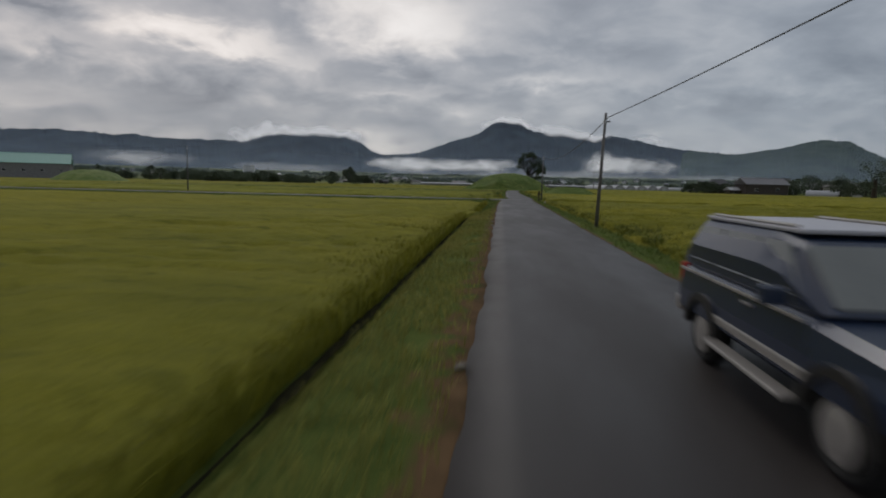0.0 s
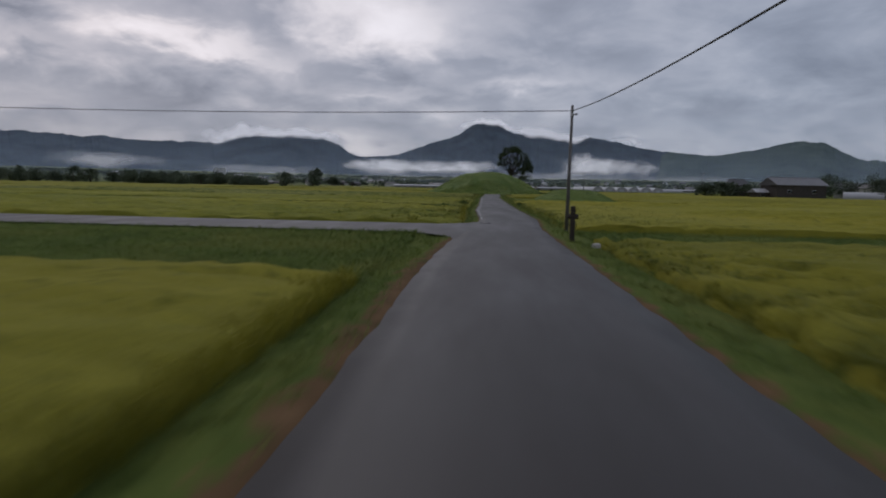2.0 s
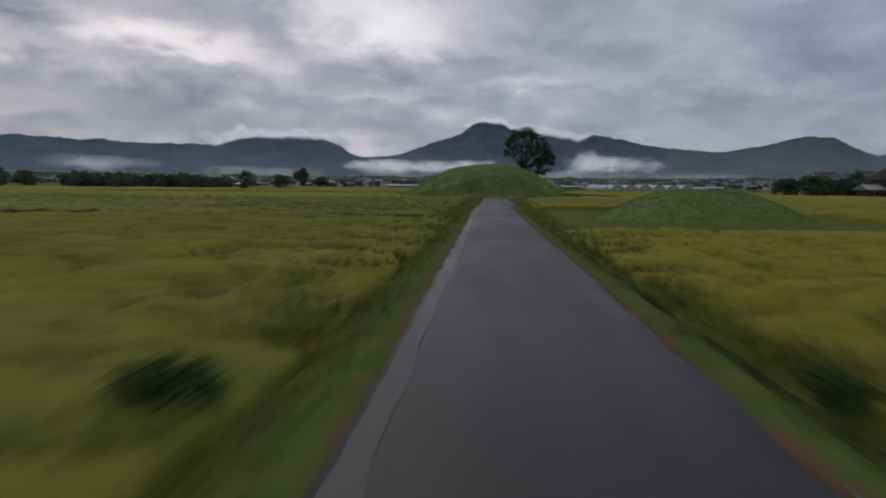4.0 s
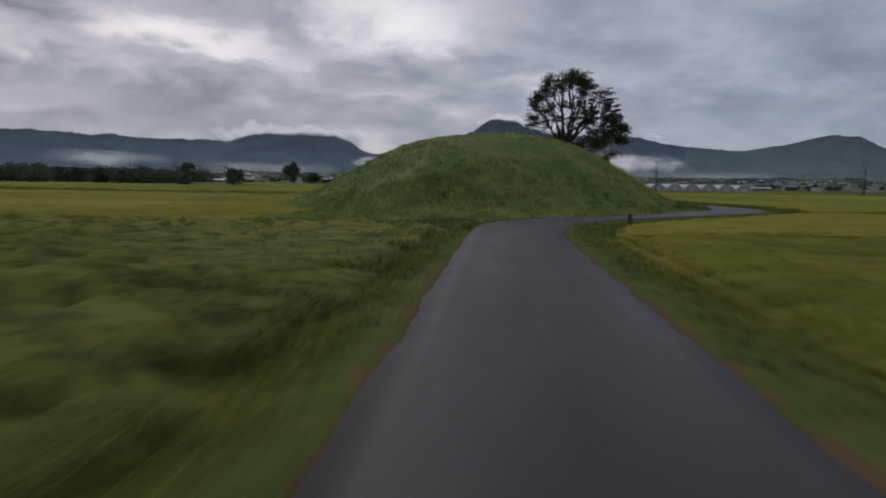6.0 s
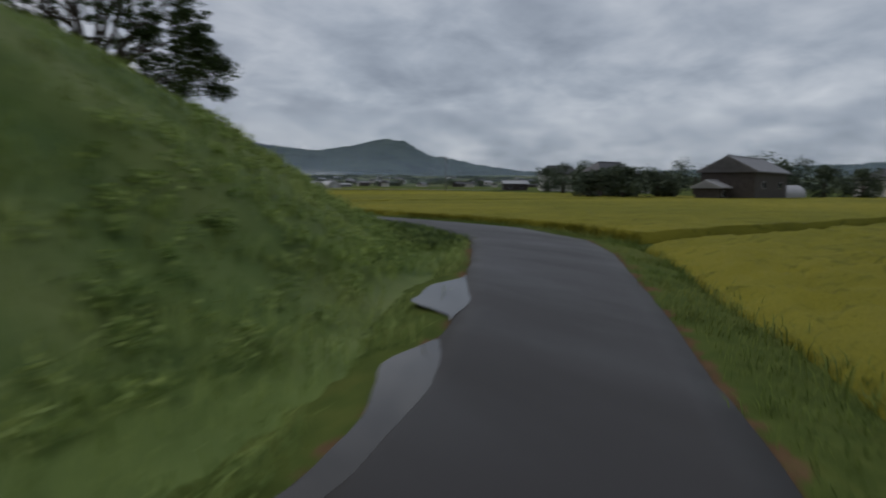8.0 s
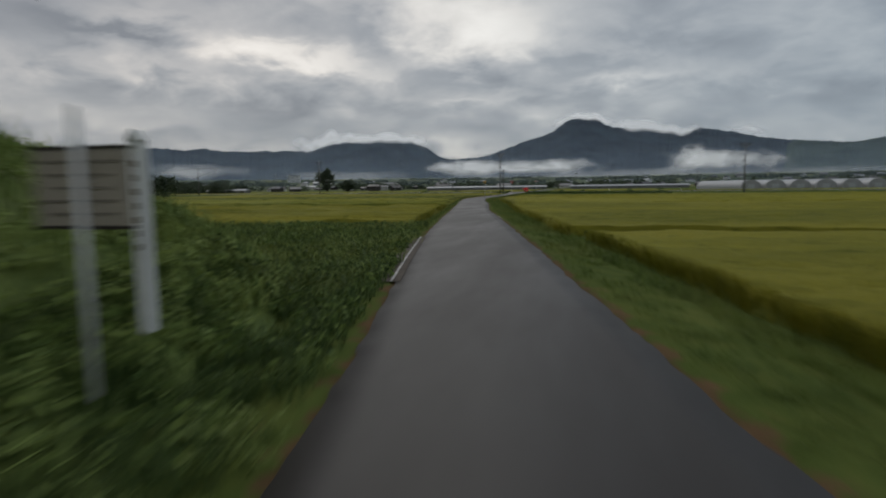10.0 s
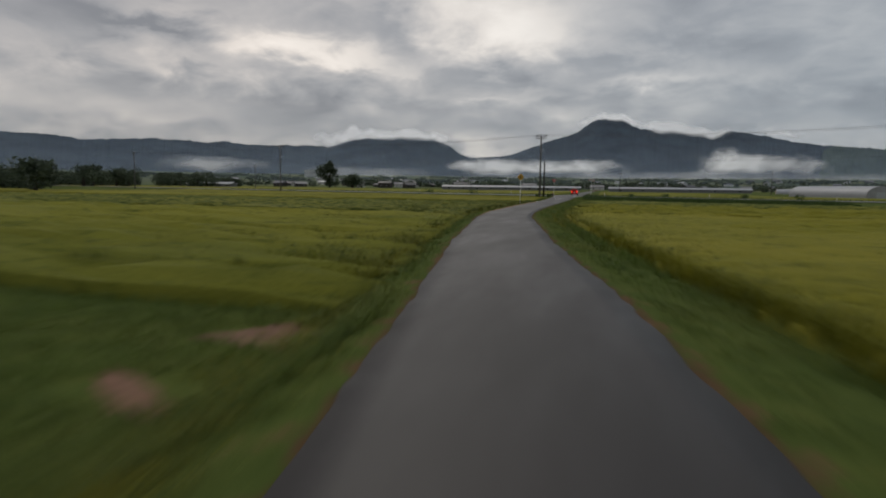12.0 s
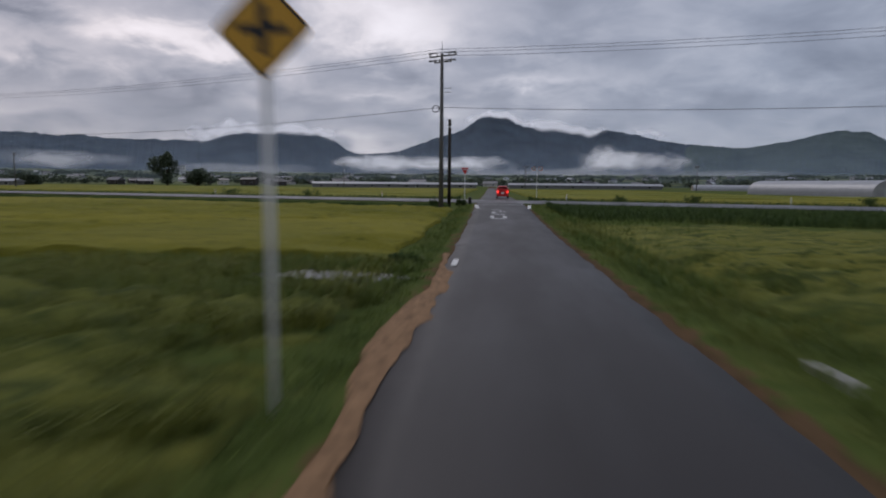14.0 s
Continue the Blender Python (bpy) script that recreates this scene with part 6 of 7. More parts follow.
# ---- poles and wires ----
def small_pole(x, y, h, lean, label):
    t = thing("utility_pole", pose(x, y, float(land(x, y)) - 0.1, 0, lean, 0), label, "pole", "service poles")
    part("shaft", rod((0, 0, 0), (0, 0, h), 0.10, 0.065, 14), M_POLE, t, smooth=True)
    part("clamp", rod((0, 0, h - 0.5), (0, 0, h - 0.4), 0.10, 0.10, 12), M_STEEL, t)
    part("insulator", rod((0.02, 0, h - 0.45), (0.26, 0, h - 0.42), 0.03, 0.045, 10), M_BLACK, t)
    return t


P1, P2 = (5.06, 31.4), (5.5, 81.6)
small_pole(*P1, 6.1, 1.9, "slim leaning concrete service pole beside the road")
small_pole(*P2, 6.4, 0.4, "slim concrete service pole beside the junction")
small_pole(11, -12, 8.4, 0, "slim concrete service pole beside the road")
small_pole(-48, 84.8, 7.2, 0, "slim concrete service pole beside the lane")
small_pole(-110, 86, 6.4, 0, "slim concrete service pole beside the lane")
A1, A2 = (P1[0] + 0.34, P1[1], 5.62), (P2[0] + 0.05, P2[1], 5.85)
cable("overhead_cable", sag((11, -12, 8.0), A1, 0.3), 0.021, M_WIRE, "single black overhead cable between service poles", "service cables")
cable("overhead_cable", sag(A1, A2, 1.0), 0.021, M_WIRE, "single black overhead cable between service poles", "service cables")
cable("overhead_cable", sag(A2, (-48, 84.8, 6.75), 0.45), 0.021, M_WIRE, "single black overhead cable over the lane", "service cables")
cable("overhead_cable", sag((-48, 84.8, 6.75), (-110, 86, 5.9), 0.5), 0.021, M_WIRE, "single black overhead cable over the lane", "service cables")


def big_pole(x, y, h, label):
    t = thing("power_pole", pose(x, y, float(land(x, y)) - 0.1), label, "pole", "power poles")
    part("shaft", rod((0, 0, 0), (0, 0, h), 0.19, 0.12, 16), M_POLE, t, smooth=True)
    part("tip_rod", rod((0, 0, h), (0, 0, h + 0.9), 0.03, 0.02, 8), M_STEEL, t)
    for dz, half in ((-0.15, 1.2), (-0.6, 0.75)):
        arm = part("crossarm", box(0.09, 2 * half, 0.10, (0.15, 0, h + dz), 0.01, rot=None), M_POLE, t)
        arm.matrix_local = pose(0, 0, 0, 0, 0, 65)
        for u in (-1, -0.45, 0.45, 1):
            part("insulator", rod((0.15, u * half * 0.95, h + dz + 0.04), (0.15, u * half * 0.95, h + dz + 0.26), 0.05, 0.035, 10), M_CONC, arm)
    part("bracket", rod((-0.12, 0, h * 0.655), (-0.20, 0, h * 0.655), 0.025, 0.025, 8), M_STEEL, t)
    ca, cb = np.meshgrid(np.linspace(0, 2 * math.pi, 17), np.linspace(0, 2 * math.pi, 7))
    cr = 0.26 + 0.035 * np.cos(cb)
    coil = mesh_np("cable_coil", np.stack([-0.46 + cr * np.cos(ca), 0.02 + 0.035 * np.sin(cb), h * 0.655 + cr * np.sin(ca)], 2).reshape(-1, 3), grid_faces(17, 7), M_WIRE, True)
    part("cable_coil", coil, M_WIRE, t, "coiled spare cable")
    for s in (-1, 1):
        for u, dz in ((0.5, 0.12), (1.0, -0.42)):
            wire_dir = Vector((0.95 * s, -0.31 * s, -0.06))
            p0 = Vector((0.1 * s, u * 0.2, h + dz))
            si = part("strain_insulator", rod(p0 + wire_dir * 0.4, p0 + wire_dir * 1.0, 0.05, 0.07, 8), M_WIRE, t)
            part("jumper", rod(p0, p0 + wire_dir * 0.4 + Vector((0, 0, -0.02)), 0.03, 0.03, 6), M_WIRE, si)
    for dz in (-2.6, -2.9):
        part("steel_band_arm", rod((0, 0, h + dz), (0.75, -0.1, h + dz), 0.025, 0.025, 6), M_STEEL, t)
    for k in range(8):
        s = 1 if k % 2 else -1
        part("step_bolt", rod((s * 0.1, 0, 2.2 + k * 0.55), (s * 0.34, 0, 2.2 + k * 0.55), 0.012, 0.012, 6), M_STEEL, t)
    return t


BP = [(-205, 494, 11.8), (-137, 472, 11.8), (-70.4, 451, 12.1), (-0.3, 428.6, 12.0), (62.5, 408.5, 11.8), (125, 388.5, 11.8)]
for x, y, h in BP:
    big_pole(x, y, h, "tall concrete power pole with steel crossarms beside the main road")
for (xa, ya, ha), (xb, yb, hb) in zip(BP, BP[1:]):
    for du, dz in ((-0.75, 0.1), (0.15, 0.1), (0.8, -0.05)):
        cable("power_line", sag((xa, ya + du, ha + dz), (xb, yb + du, hb + dz), 0.9, 16), 0.013, M_WIRE, "thin black power line between power poles", "power lines")
    cable("telephone_line", sag((xa, ya, ha * 0.66), (xb, yb, hb * 0.66), 1.1, 16), 0.018, M_WIRE, "black telephone line below the power lines", "power lines")
stub = thing("stay_pole", pose(0.0, 433.4, 0.25), "short dark wooden stay pole", "pole")
part("shaft", rod((0, 0, -0.2), (0, 0, 7.3), 0.16, 0.13, 14), M_WOOD, stub, smooth=True)
part("band", rod((0, 0, 6.6), (0, 0, 6.7), 0.15, 0.15, 14), M_STEEL, stub)
cable("stay_wire", sag((-0.3, 428.6, 8.0), (0.0, 433.4, 7.1), 0.05, 6), 0.01, M_WIRE, "stay wire between the two poles")
for x, y, h in ((-62, 640, 11), (20, 660, 11), (95, 650, 11), (190, 500, 12), (240, 540, 12), (-150, 560, 11)):
    big_pole(x, y, h, "distant concrete power pole in the fields")


# ---- road furniture ----
def warning_sign(x, y, zc, diag, label):
    t = thing("warning_sign", pose(x, y, float(land(x, y)), 0, 0, 2), label, "road sign")
    h = diag / 2
    part("post", rod((0, 0.05, -0.3), (0, 0.05, zc + h * 0.7), 0.036, 0.036, 14), M_WHITE, t, "white painted steel post", True)

    def rnd(r):
        out = []
        for k in range(4):
            a = k * math.pi / 2
            for da in (-0.10, 0, 0.10):
                rr = r * (0.955 if da == 0 else 0.91)
                out.append((math.cos(a + da) * rr, math.sin(a + da) * rr))
        return out
    plate = part("plate", prism([(u, v) for u, v in rnd(h)], 0.012, "y", at=(0, 0, zc)), M_YELLOW, t, "yellow diamond plate")
    ring = [(u, v) for u, v in rnd(h * 0.97)]
    inner = [(u, v) for u, v in rnd(h * 0.90)]
    bm = bmesh.new()
    a = [bm.verts.new((u, -0.009, zc + v)) for u, v in ring]
    b = [bm.verts.new((u, -0.009, zc + v)) for u, v in inner]
    for i in range(len(a)):
        j = (i + 1) % len(a)
        bm.faces.new((a[i], a[j], b[j], b[i]))
    part("border", bm, M_BLACK, plate, "thin black border")
    part("crossroads_symbol", box(0.085, 0.006, diag * 0.50, (0, -0.011, zc), 0, box(diag * 0.52, 0.006, 0.075, (0, -0.0105, zc))), M_BLACK, plate, "black crossroads symbol")
    for dz in (-0.2, 0.2):
        part("bracket", box(0.12, 0.03, 0.04, (0, 0.022, zc + dz)), M_STEEL, t)
    return t


warning_sign(1.58, 388.2, 3.45, 0.86, "yellow diamond crossroads warning sign on a white post")
stop = thing("stop_sign", pose(0.6, 450.5, 0.1), "red triangular stop sign on a white post", "road sign")
part("post", rod((0, 0.05, -0.3), (0, 0.05, 3.9), 0.04, 0.04, 12), M_WHITE, stop)
tri_ = [(-0.42, 3.85), (0.42, 3.85), (0.40, 3.78), (0.04, 3.12), (-0.04, 3.12), (-0.40, 3.78)]
part("plate", prism(tri_, 0.012, "y"), M_RED, stop, "red triangular plate")
part("writing_bar", box(0.40, 0.004, 0.09, (0, -0.009, 3.62)), M_WHITE, stop)
mirror = thing("mirror_post", pose(8.9, 451.0, 0.1), "white post with a pair of small traffic mirrors", "traffic mirror")
part("post", rod((0, 0, -0.3), (0, 0, 3.9), 0.04, 0.04, 12), M_WHITE, mirror)
part("arm", rod((-0.5, 0, 3.8), (0.5, 0, 3.8), 0.025, 0.025, 8), M_STEEL, mirror)
for s in (-1, 1):
    head = part("mirror_head", rod((s * 0.42, 0.05, 3.8), (s * 0.42, -0.03, 3.8), 0.22, 0.24, 20), M_ORANGE, mirror)
    part("glass", rod((s * 0.42, -0.031, 3.8), (s * 0.42, -0.04, 3.8), 0.20, 0.19, 20), M_STEEL, head)


def marker_post(x, y, h, mat, label, w=0.10):
    t = thing("marker_post", pose(x, y, float(land(x, y)) - 0.05), label, "post", "marker posts")
    part("shaft", rod((0, 0, -0.2), (0, 0, h), w / 2, w / 2 * 0.95, 12), mat, t)
    part("cap", rod((0, 0, h), (0, 0, h + 0.04), w / 2 * 1.1, w / 2 * 0.6, 12), mat, t)
    part("reflector", rod((0, -w / 2 - 0.002, h - 0.12), (0, -w / 2 - 0.012, h - 0.12), 0.035, 0.035, 12), M_ORANGE, t)
    return t


for x, y in ((11.9, 450.2), (32, 450), (52, 450.2), (-10, 450.4), (-36, 450.2)):
    marker_post(x, y - SLANT * (x - 4.4), 0.95, M_WHITE, "slim white delineator post beside the main road")
marker_post(1.8, 433.6, 0.7, M_BLACK, "stubby dark post at the road corner", 0.3)
marker_post(10.5, 215.6, 0.62, M_BLACK, "short dark post on the inside of the bend", 0.24)
bollard = thing("wooden_post", pose(4.7, 74.6, float(land(4.7, 74.6))), "stout dark weathered wooden post with a cross knob", "post")
part("shaft", box(0.18, 0.17, 1.55, (0, 0, 0.62), 0.02), M_WOOD, bollard)
part("knob", rod((-0.2, 0, 1.0), (0.2, 0, 1.0), 0.1, 0.1, 10), M_WOOD, bollard)
for x, y, s in ((5.38, 73.2, 0.45),):
    slab = thing("concrete_slab", pose(x, y, float(land(x, y)) + 0.12, 4, -3, 12), "small pale concrete cover slab in the grass", "slab", "slabs")
    part("body", box(0.62 * s, 0.42 * s, 0.14, (0, 0, 0.0), 0.015), M_CONC, slab)
    part("rim", box(0.5 * s, 0.3 * s, 0.03, (0, 0, 0.08), 0.008), M_CONC, slab)
parapet = thing("culvert_parapet", pose(7.52, 390.05, -0.40, 0, 3, 4), "low mossy concrete culvert slab half sunk in the verge", "slab")
part("body", box(0.2, 0.75, 0.34, (0, 0, 0.06), 0.03), M_CONC, parapet)
part("coping", box(0.24, 0.78, 0.05, (0, 0, 0.25), 0.015), M_CONC, parapet)

M_RUBBLE = plain("dirty_concrete", (0.20, 0.185, 0.165), 0.8, 0, 0.35, 9, 0.2, 0.5)
CHIPS = ((23.36, 245.3, 0.10), (23.24, 246.8, 0.08), (22.40, 252.0, 0.11), (22.85, 249.4, 0.07), (-0.45, 31.2, 0.12), (-0.40, 28.4, 0.14), (-0.40, 28.0, 0.09), (-0.38, 6.1, 0.10), (-0.42, 41.0, 0.10), (5.75, 213.6, 0.09))


def concrete_chip(x, y, size, seed):
    """A broken lump of concrete, chamfered by chance."""
    g = random.Random(seed)
    t = thing("concrete_chip", pose(x, y, float(land(x, y)) + 0.05, g.uniform(-8, 8), g.uniform(-8, 8), g.uniform(0, 180)), "pale broken lump of concrete at the road edge", "rubble", "edge rubble")
    bm = bmesh.new()
    bmesh.ops.create_icosphere(bm, subdivisions=2, radius=1.0)
    for v in bm.verts:
        k = max(abs(v.co.x), abs(v.co.y), abs(v.co.z)) ** 0.6
        v.co = Vector((v.co.x / k * size * g.uniform(0.85, 1.1), v.co.y / k * size * 0.55 * g.uniform(0.85, 1.1), v.co.z / k * size * 0.34))
    part("lump", bm, M_RUBBLE, t)
    return t


for i, (x, y, size) in enumerate(CHIPS):
    concrete_chip(x, y, size * 0.75, 900 + i)
M_INK = plain("faded_ink", (0.20, 0.175, 0.14), 0.8)
# notice by the mound
board = thing("notice_board", pose(19.88, 256.65, 0, 0, 0, 2), "faded cream notice board on white posts beside the mound", "notice board")
bd = part("panel", box(0.88, 0.03, 0.62, (0, 0, 2.04), 0.008), M_CREAM, board, "faded cream panel")
for i in range(5):
    part("writing_bar", box(0.78 - 0.12 * (i % 3), 0.004, 0.02, (-0.04 * (i % 2), -0.023, 2.25 - i * 0.105)), M_INK, bd)
for zz in (1.72, 2.36):
    part("rim", box(0.92, 0.05, 0.03, (0, 0, zz), 0.005), M_WOOD, bd)
part("post", rod((0.02, -0.05, 0.3), (0.02, -0.05, 2.66), 0.034, 0.034, 12), M_WHITE, board, "thin white round post", True)
part("post_cap", rod((0.02, -0.05, 2.66), (0.02, -0.05, 2.69), 0.03, 0.015, 12), M_WHITE, board)
pillar = thing("marker_pillar", pose(19.13, 258.14, 0, 0, 0, 6), "white square marker pillar with dark characters down its face", "post")
part("shaft", box(0.15, 0.15, 2.1, (0, 0, 1.5), 0.012), M_WHITE, pillar)
part("cap", prism([(-0.09, 2.55), (0.09, 2.55), (0.0, 2.67)], 0.17, "y"), M_WHITE, pillar)
for i in range(7):
    part("writing_bar", box(0.06 - 0.015 * (i % 2), 0.003, 0.07, (0, -0.0765, 2.3 - i * 0.15)), M_INK, pillar)
stone = thing("stone_marker", pose(17.04, 260.4, 0, 0, 0, 8), "tall black upright stone marker in the grass", "monument")
part("slab", box(0.42, 0.24, 1.9, (0, 0, 1.55), 0.03), M_BLACK, stone)
part("base", box(0.8, 0.6, 0.6, (0, 0, 0.5), 0.03), M_CONC, stone)
stake = thing("marker_stake", pose(STX, STY, float(mound_z(BIG, np.float64(STX), np.float64(STY)))), "short orange stake in the mound grass", "stake")
part("shaft", box(0.05, 0.05, 0.6, (0, 0, 0.1), 0.006), M_ORANGE, stake)
part("tip", rod((0, 0, 0.40), (0, 0, 0.46), 0.035, 0.01, 8), M_ORANGE, stake)


# ---- marks, puddles and bare soil ----
def patch(name, cx, cy, rx, ry, z, mat, label, category, seed, yaw=0.0, kind="structure", ragged=0.5, dome=0.0):
    n = 44
    a = np.linspace(0, 2 * math.pi, n, endpoint=False)
    r = 1 + ragged * fbm(np.cos(a) * 1.6 + seed, np.sin(a) * 1.6, seed, 4)
    rings = [0.0, 0.4, 0.75, 1.0]
    v, c, s = [], math.cos(radians(yaw)), math.sin(radians(yaw))
    for q in rings:
        for i in range(n):
            u, w = math.cos(a[i]) * r[i] * q * rx, math.sin(a[i]) * r[i] * q * ry
            px, py = cx + u * c - w * s, cy + u * s + w * c
            v.append((px, py, (z if z is not None else float(land(px, py)) + 0.02) + dome * (1 - q * q) + float(rise(py)) * (z is not None)))
    f = []
    for k in range(len(rings) - 1):
        for i in range(n):
            j = (i + 1) % n
            f.append((k * n + i, (k + 1) * n + i, (k + 1) * n + j, k * n + j))
    me = mesh_np(name, v, f, mat, True)
    return tagged(new(name, me), label, category, kind=kind)


for i, (x, y, rx, ry, yaw, z) in enumerate(((1.4, 83.6, 0.6, 0.2, 10, 0.02), (4.45, 115.5, 0.13, 1.3, 0, 0.008),
                                            
                                            (0.4, 395.9, 1.6, 0.6, -4, -0.06))):
    patch("puddle", x, y, rx, ry, z, M_WATER, "shallow brown rain puddle", "puddle", i + 3, yaw, ragged=0.9)
for i, (x, y, rx, ry, yaw) in enumerate(((-0.1, 208.3, 0.75, 1.0, 25), (-1.6, 210.5, 0.7, 0.45, 0), (-2.5, 208.3, 0.9, 0.35, 30), (-0.7, 215.4, 0.7, 0.25, 10), (7.2, 322.4, 0.8, 0.5, 10), (7.0, 320.0, 0.9, 0.25, -30))):
    patch("bare_soil", x, y, rx, ry, None, M_CLAY, "patch of bare reddish clay in the grass", "soil", i + 40, yaw, ragged=1.0, dome=(0.22 if y < 212 else 0.03))


def sand_edge():
    ys = np.arange(350, 400, 0.3)
    reach = 0.34 * smooth(352, 372, ys) * (1 - smooth(395, 399.5, ys)) * np.maximum(0.62 + 1.1 * fbm(ys * 0.35, ys * 0, 8, 4), 0.08) + 0.02
    inner = xl(ys) - 0.06 + reach * (1 + 0.9 * fbm(ys * 1.7, ys * 0 + 5, 11, 4))
    wid = inner - xl(ys) + 0.06 + 0.26 * smooth(353, 372, ys) * np.clip(1 + 1.2 * fbm(ys * 0.6, ys * 0 + 2, 21, 3), 0.3, 1.8)
    us = np.linspace(0, 1, 5)
    gx = inner[:, None] - us[None, :] * wid[:, None]
    gy = np.repeat(ys[:, None], 5, 1)
    gz = 0.022 - np.where(us > 0.9, 0.10, 0.0)[None, :] - np.where(us < 0.1, 0.012, 0.0)[None, :] + rise(gy)
    v = np.stack([gx.ravel(), gy.ravel(), gz.ravel()], 1)
    tagged(new("sand_edge", mesh_np("sand_edge", v, grid_faces(5, len(ys)), M_SAND, True)), "washed sandy soil along the road edge", "soil", kind="structure")


sand_edge()


def mark(name, pts, mat, label, z=0.034):
    v = [(x, y, z + float(rise(y))) for x, y in pts]
    return tagged(new(name, mesh_np(name, v, [tuple(range(len(v)))], mat)), label, "road marking", kind="structure")


mark("edge_line", [(1.14, 87.4), (1.21, 87.4), (1.21, 88.3), (1.14, 88.3)], M_PAINT, "short worn white edge line")
mark("edge_line", [(18.90, 288.9), (18.945, 288.9), (18.345, 291.8), (18.30, 291.8)], M_PAINT_WORN, "short worn white edge line")
mark("edge_line", [(2.60, 397.2), (2.75, 397.2), (2.75, 398.4), (2.60, 398.4)], M_PAINT, "short worn white edge line")
ys_ = np.arange(264.5, 275.6, 0.3)
n_ = len(ys_)
lv = [(float(xl(y)) - 0.13, float(y), 0.020) for y in ys_] + [(float(xl(y)) - 0.075, float(y), 0.020) for y in ys_]
tagged(new("edge_line", mesh_np("edge_line", lv, [(i, n_ + i, n_ + i + 1, i + 1) for i in range(n_ - 1)], M_PAINT_WORN)), "worn white edge line beside the gutter", "road marking", kind="structure")
gw = 0.40 + 0.34 * fbm(ys_ * 0.9, ys_ * 0, 6, 4)
gv = [(float(xl(y)) - float(w), float(y), 0.000) for y, w in zip(ys_, gw)] + [(float(xl(y)) + 0.10, float(y), 0.014) for y in ys_]
tagged(new("gutter", mesh_np("gutter", gv, [(i, n_ + i, n_ + i + 1, i + 1) for i in range(n_ - 1)], M_GUTTER)), "wet concrete gutter along the road edge", "gutter", kind="structure")
mark("stop_line", [(2.8, 431.2), (6.3, 431.2), (6.3, 431.65), (2.8, 431.65)], M_PAINT_WORN, "worn white stop line")
mark("corner_tick", [(2.55, 425.5), (2.8, 425.5), (2.55, 431.2), (2.25, 431.2)], M_PAINT, "white corner line at the crossing")
mark("corner_tick", [(6.25, 425.5), (6.5, 425.5), (6.95, 431.2), (6.65, 431.2)], M_PAINT, "white corner line at the crossing")
for cx, cy, sx, sy in ((4.05, 415.8, 0.9, 0.35), (3.68, 417.2, 0.22, 1.6), (4.42, 417.2, 0.22, 1.6), (4.05, 419.4, 0.9, 0.35), (3.8, 421.2, 0.22, 1.3), (4.35, 422.0, 0.5, 0.4), (4.05, 424.0, 0.8, 0.35)):
    mark("writing_bar", [(cx - sx / 2, cy - sy / 2), (cx + sx / 2, cy - sy / 2), (cx + sx / 2, cy + sy / 2), (cx - sx / 2, cy + sy / 2)], M_PAINT, "white painted road lettering worn to bars")
for y in (CROSS0 + 0.6, CROSS1 - 0.6):
    for x0, x1 in ((-300, 1.2), (7.6, 150)):
        a, b_ = y - SLANT * (x0 - 4.4), y - SLANT * (x1 - 4.4)
        h_ = 0.05 + float(rise(y))
        tagged(new("edge_line", mesh_np("edge_line", [(x0, a, h_), (x1, b_, h_), (x1, b_ + 0.2, h_), (x0, a + 0.2, h_)], [(0, 1, 2, 3)], M_PAINT_WORN)), "white edge line of the main road", "road marking", kind="structure")
mark("centre_line", [(4.1, 441.0), (5.2, 441.0), (5.2, 441.8), (4.1, 441.8)], M_PAINT, "white cross mark in the junction", 0.05)


# ---- vehicles ----
def wheel(parent, x, y, r, w, side):
    t = part("wheel", rod((x - w / 2, y, r), (x + w / 2, y, r), r * 0.62, r * 0.62, 20), M_SILVER, parent)
    bm = bmesh.new()
    seg, ring = 28, 8
    vs = []
    for i in range(seg):
        a = 2 * math.pi * i / seg
        row = []
        for k in range(ring):
            b = 2 * math.pi * k / ring
            rr = r * 0.82 + r * 0.18 * math.cos(b)
            row.append(bm.verts.new((x + math.sin(b) * w / 2, y + math.cos(a) * rr, r + math.sin(a) * rr)))
        vs.append(row)
    for i in range(seg):
        for k in range(ring):
            bm.faces.new((vs[i][k], vs[(i + 1) % seg][k], vs[(i + 1) % seg][(k + 1) % ring], vs[i][(k + 1) % ring]))
    part("tyre", bm, M_RUBBER, t, smooth=True)
    part("rim", rod((x + side * w * 0.5, y, r), (x + side * w * 0.56, y, r), r * 0.5, r * 0.3, 18), M_SILVER, t)
    return t


def loft(sections, close=True):
    """A body skin through cross-sections of equal point count."""
    bm = bmesh.new()
    rows = [[bm.verts.new(p) for p in s] for s in sections]
    n = len(rows[0])
    for a, b in zip(rows, rows[1:]):
        for i in range(n):
            j = (i + 1) % n
            bm.faces.new((a[i], a[j], b[j], b[i]))
    bm.faces.new(rows[0])
    bm.faces.new(rows[-1][::-1])
    bmesh.ops.recalc_face_normals(bm, faces=bm.faces[:])
    return bm


def ring_section(y, w, z0, z1, top_w, r=0.08):
    h = w / 2
    t = top_w / 2
    return [(-h + r, y, z0), (h - r, y, z0), (h, y, z0 + r), (h, y, (z0 + z1) / 2), (t, y, z1 - r), (t - r, y, z1), (-t + r, y, z1), (-t, y, z1 - r), (-h, y, (z0 + z1) / 2), (-h, y, z0 + r)]


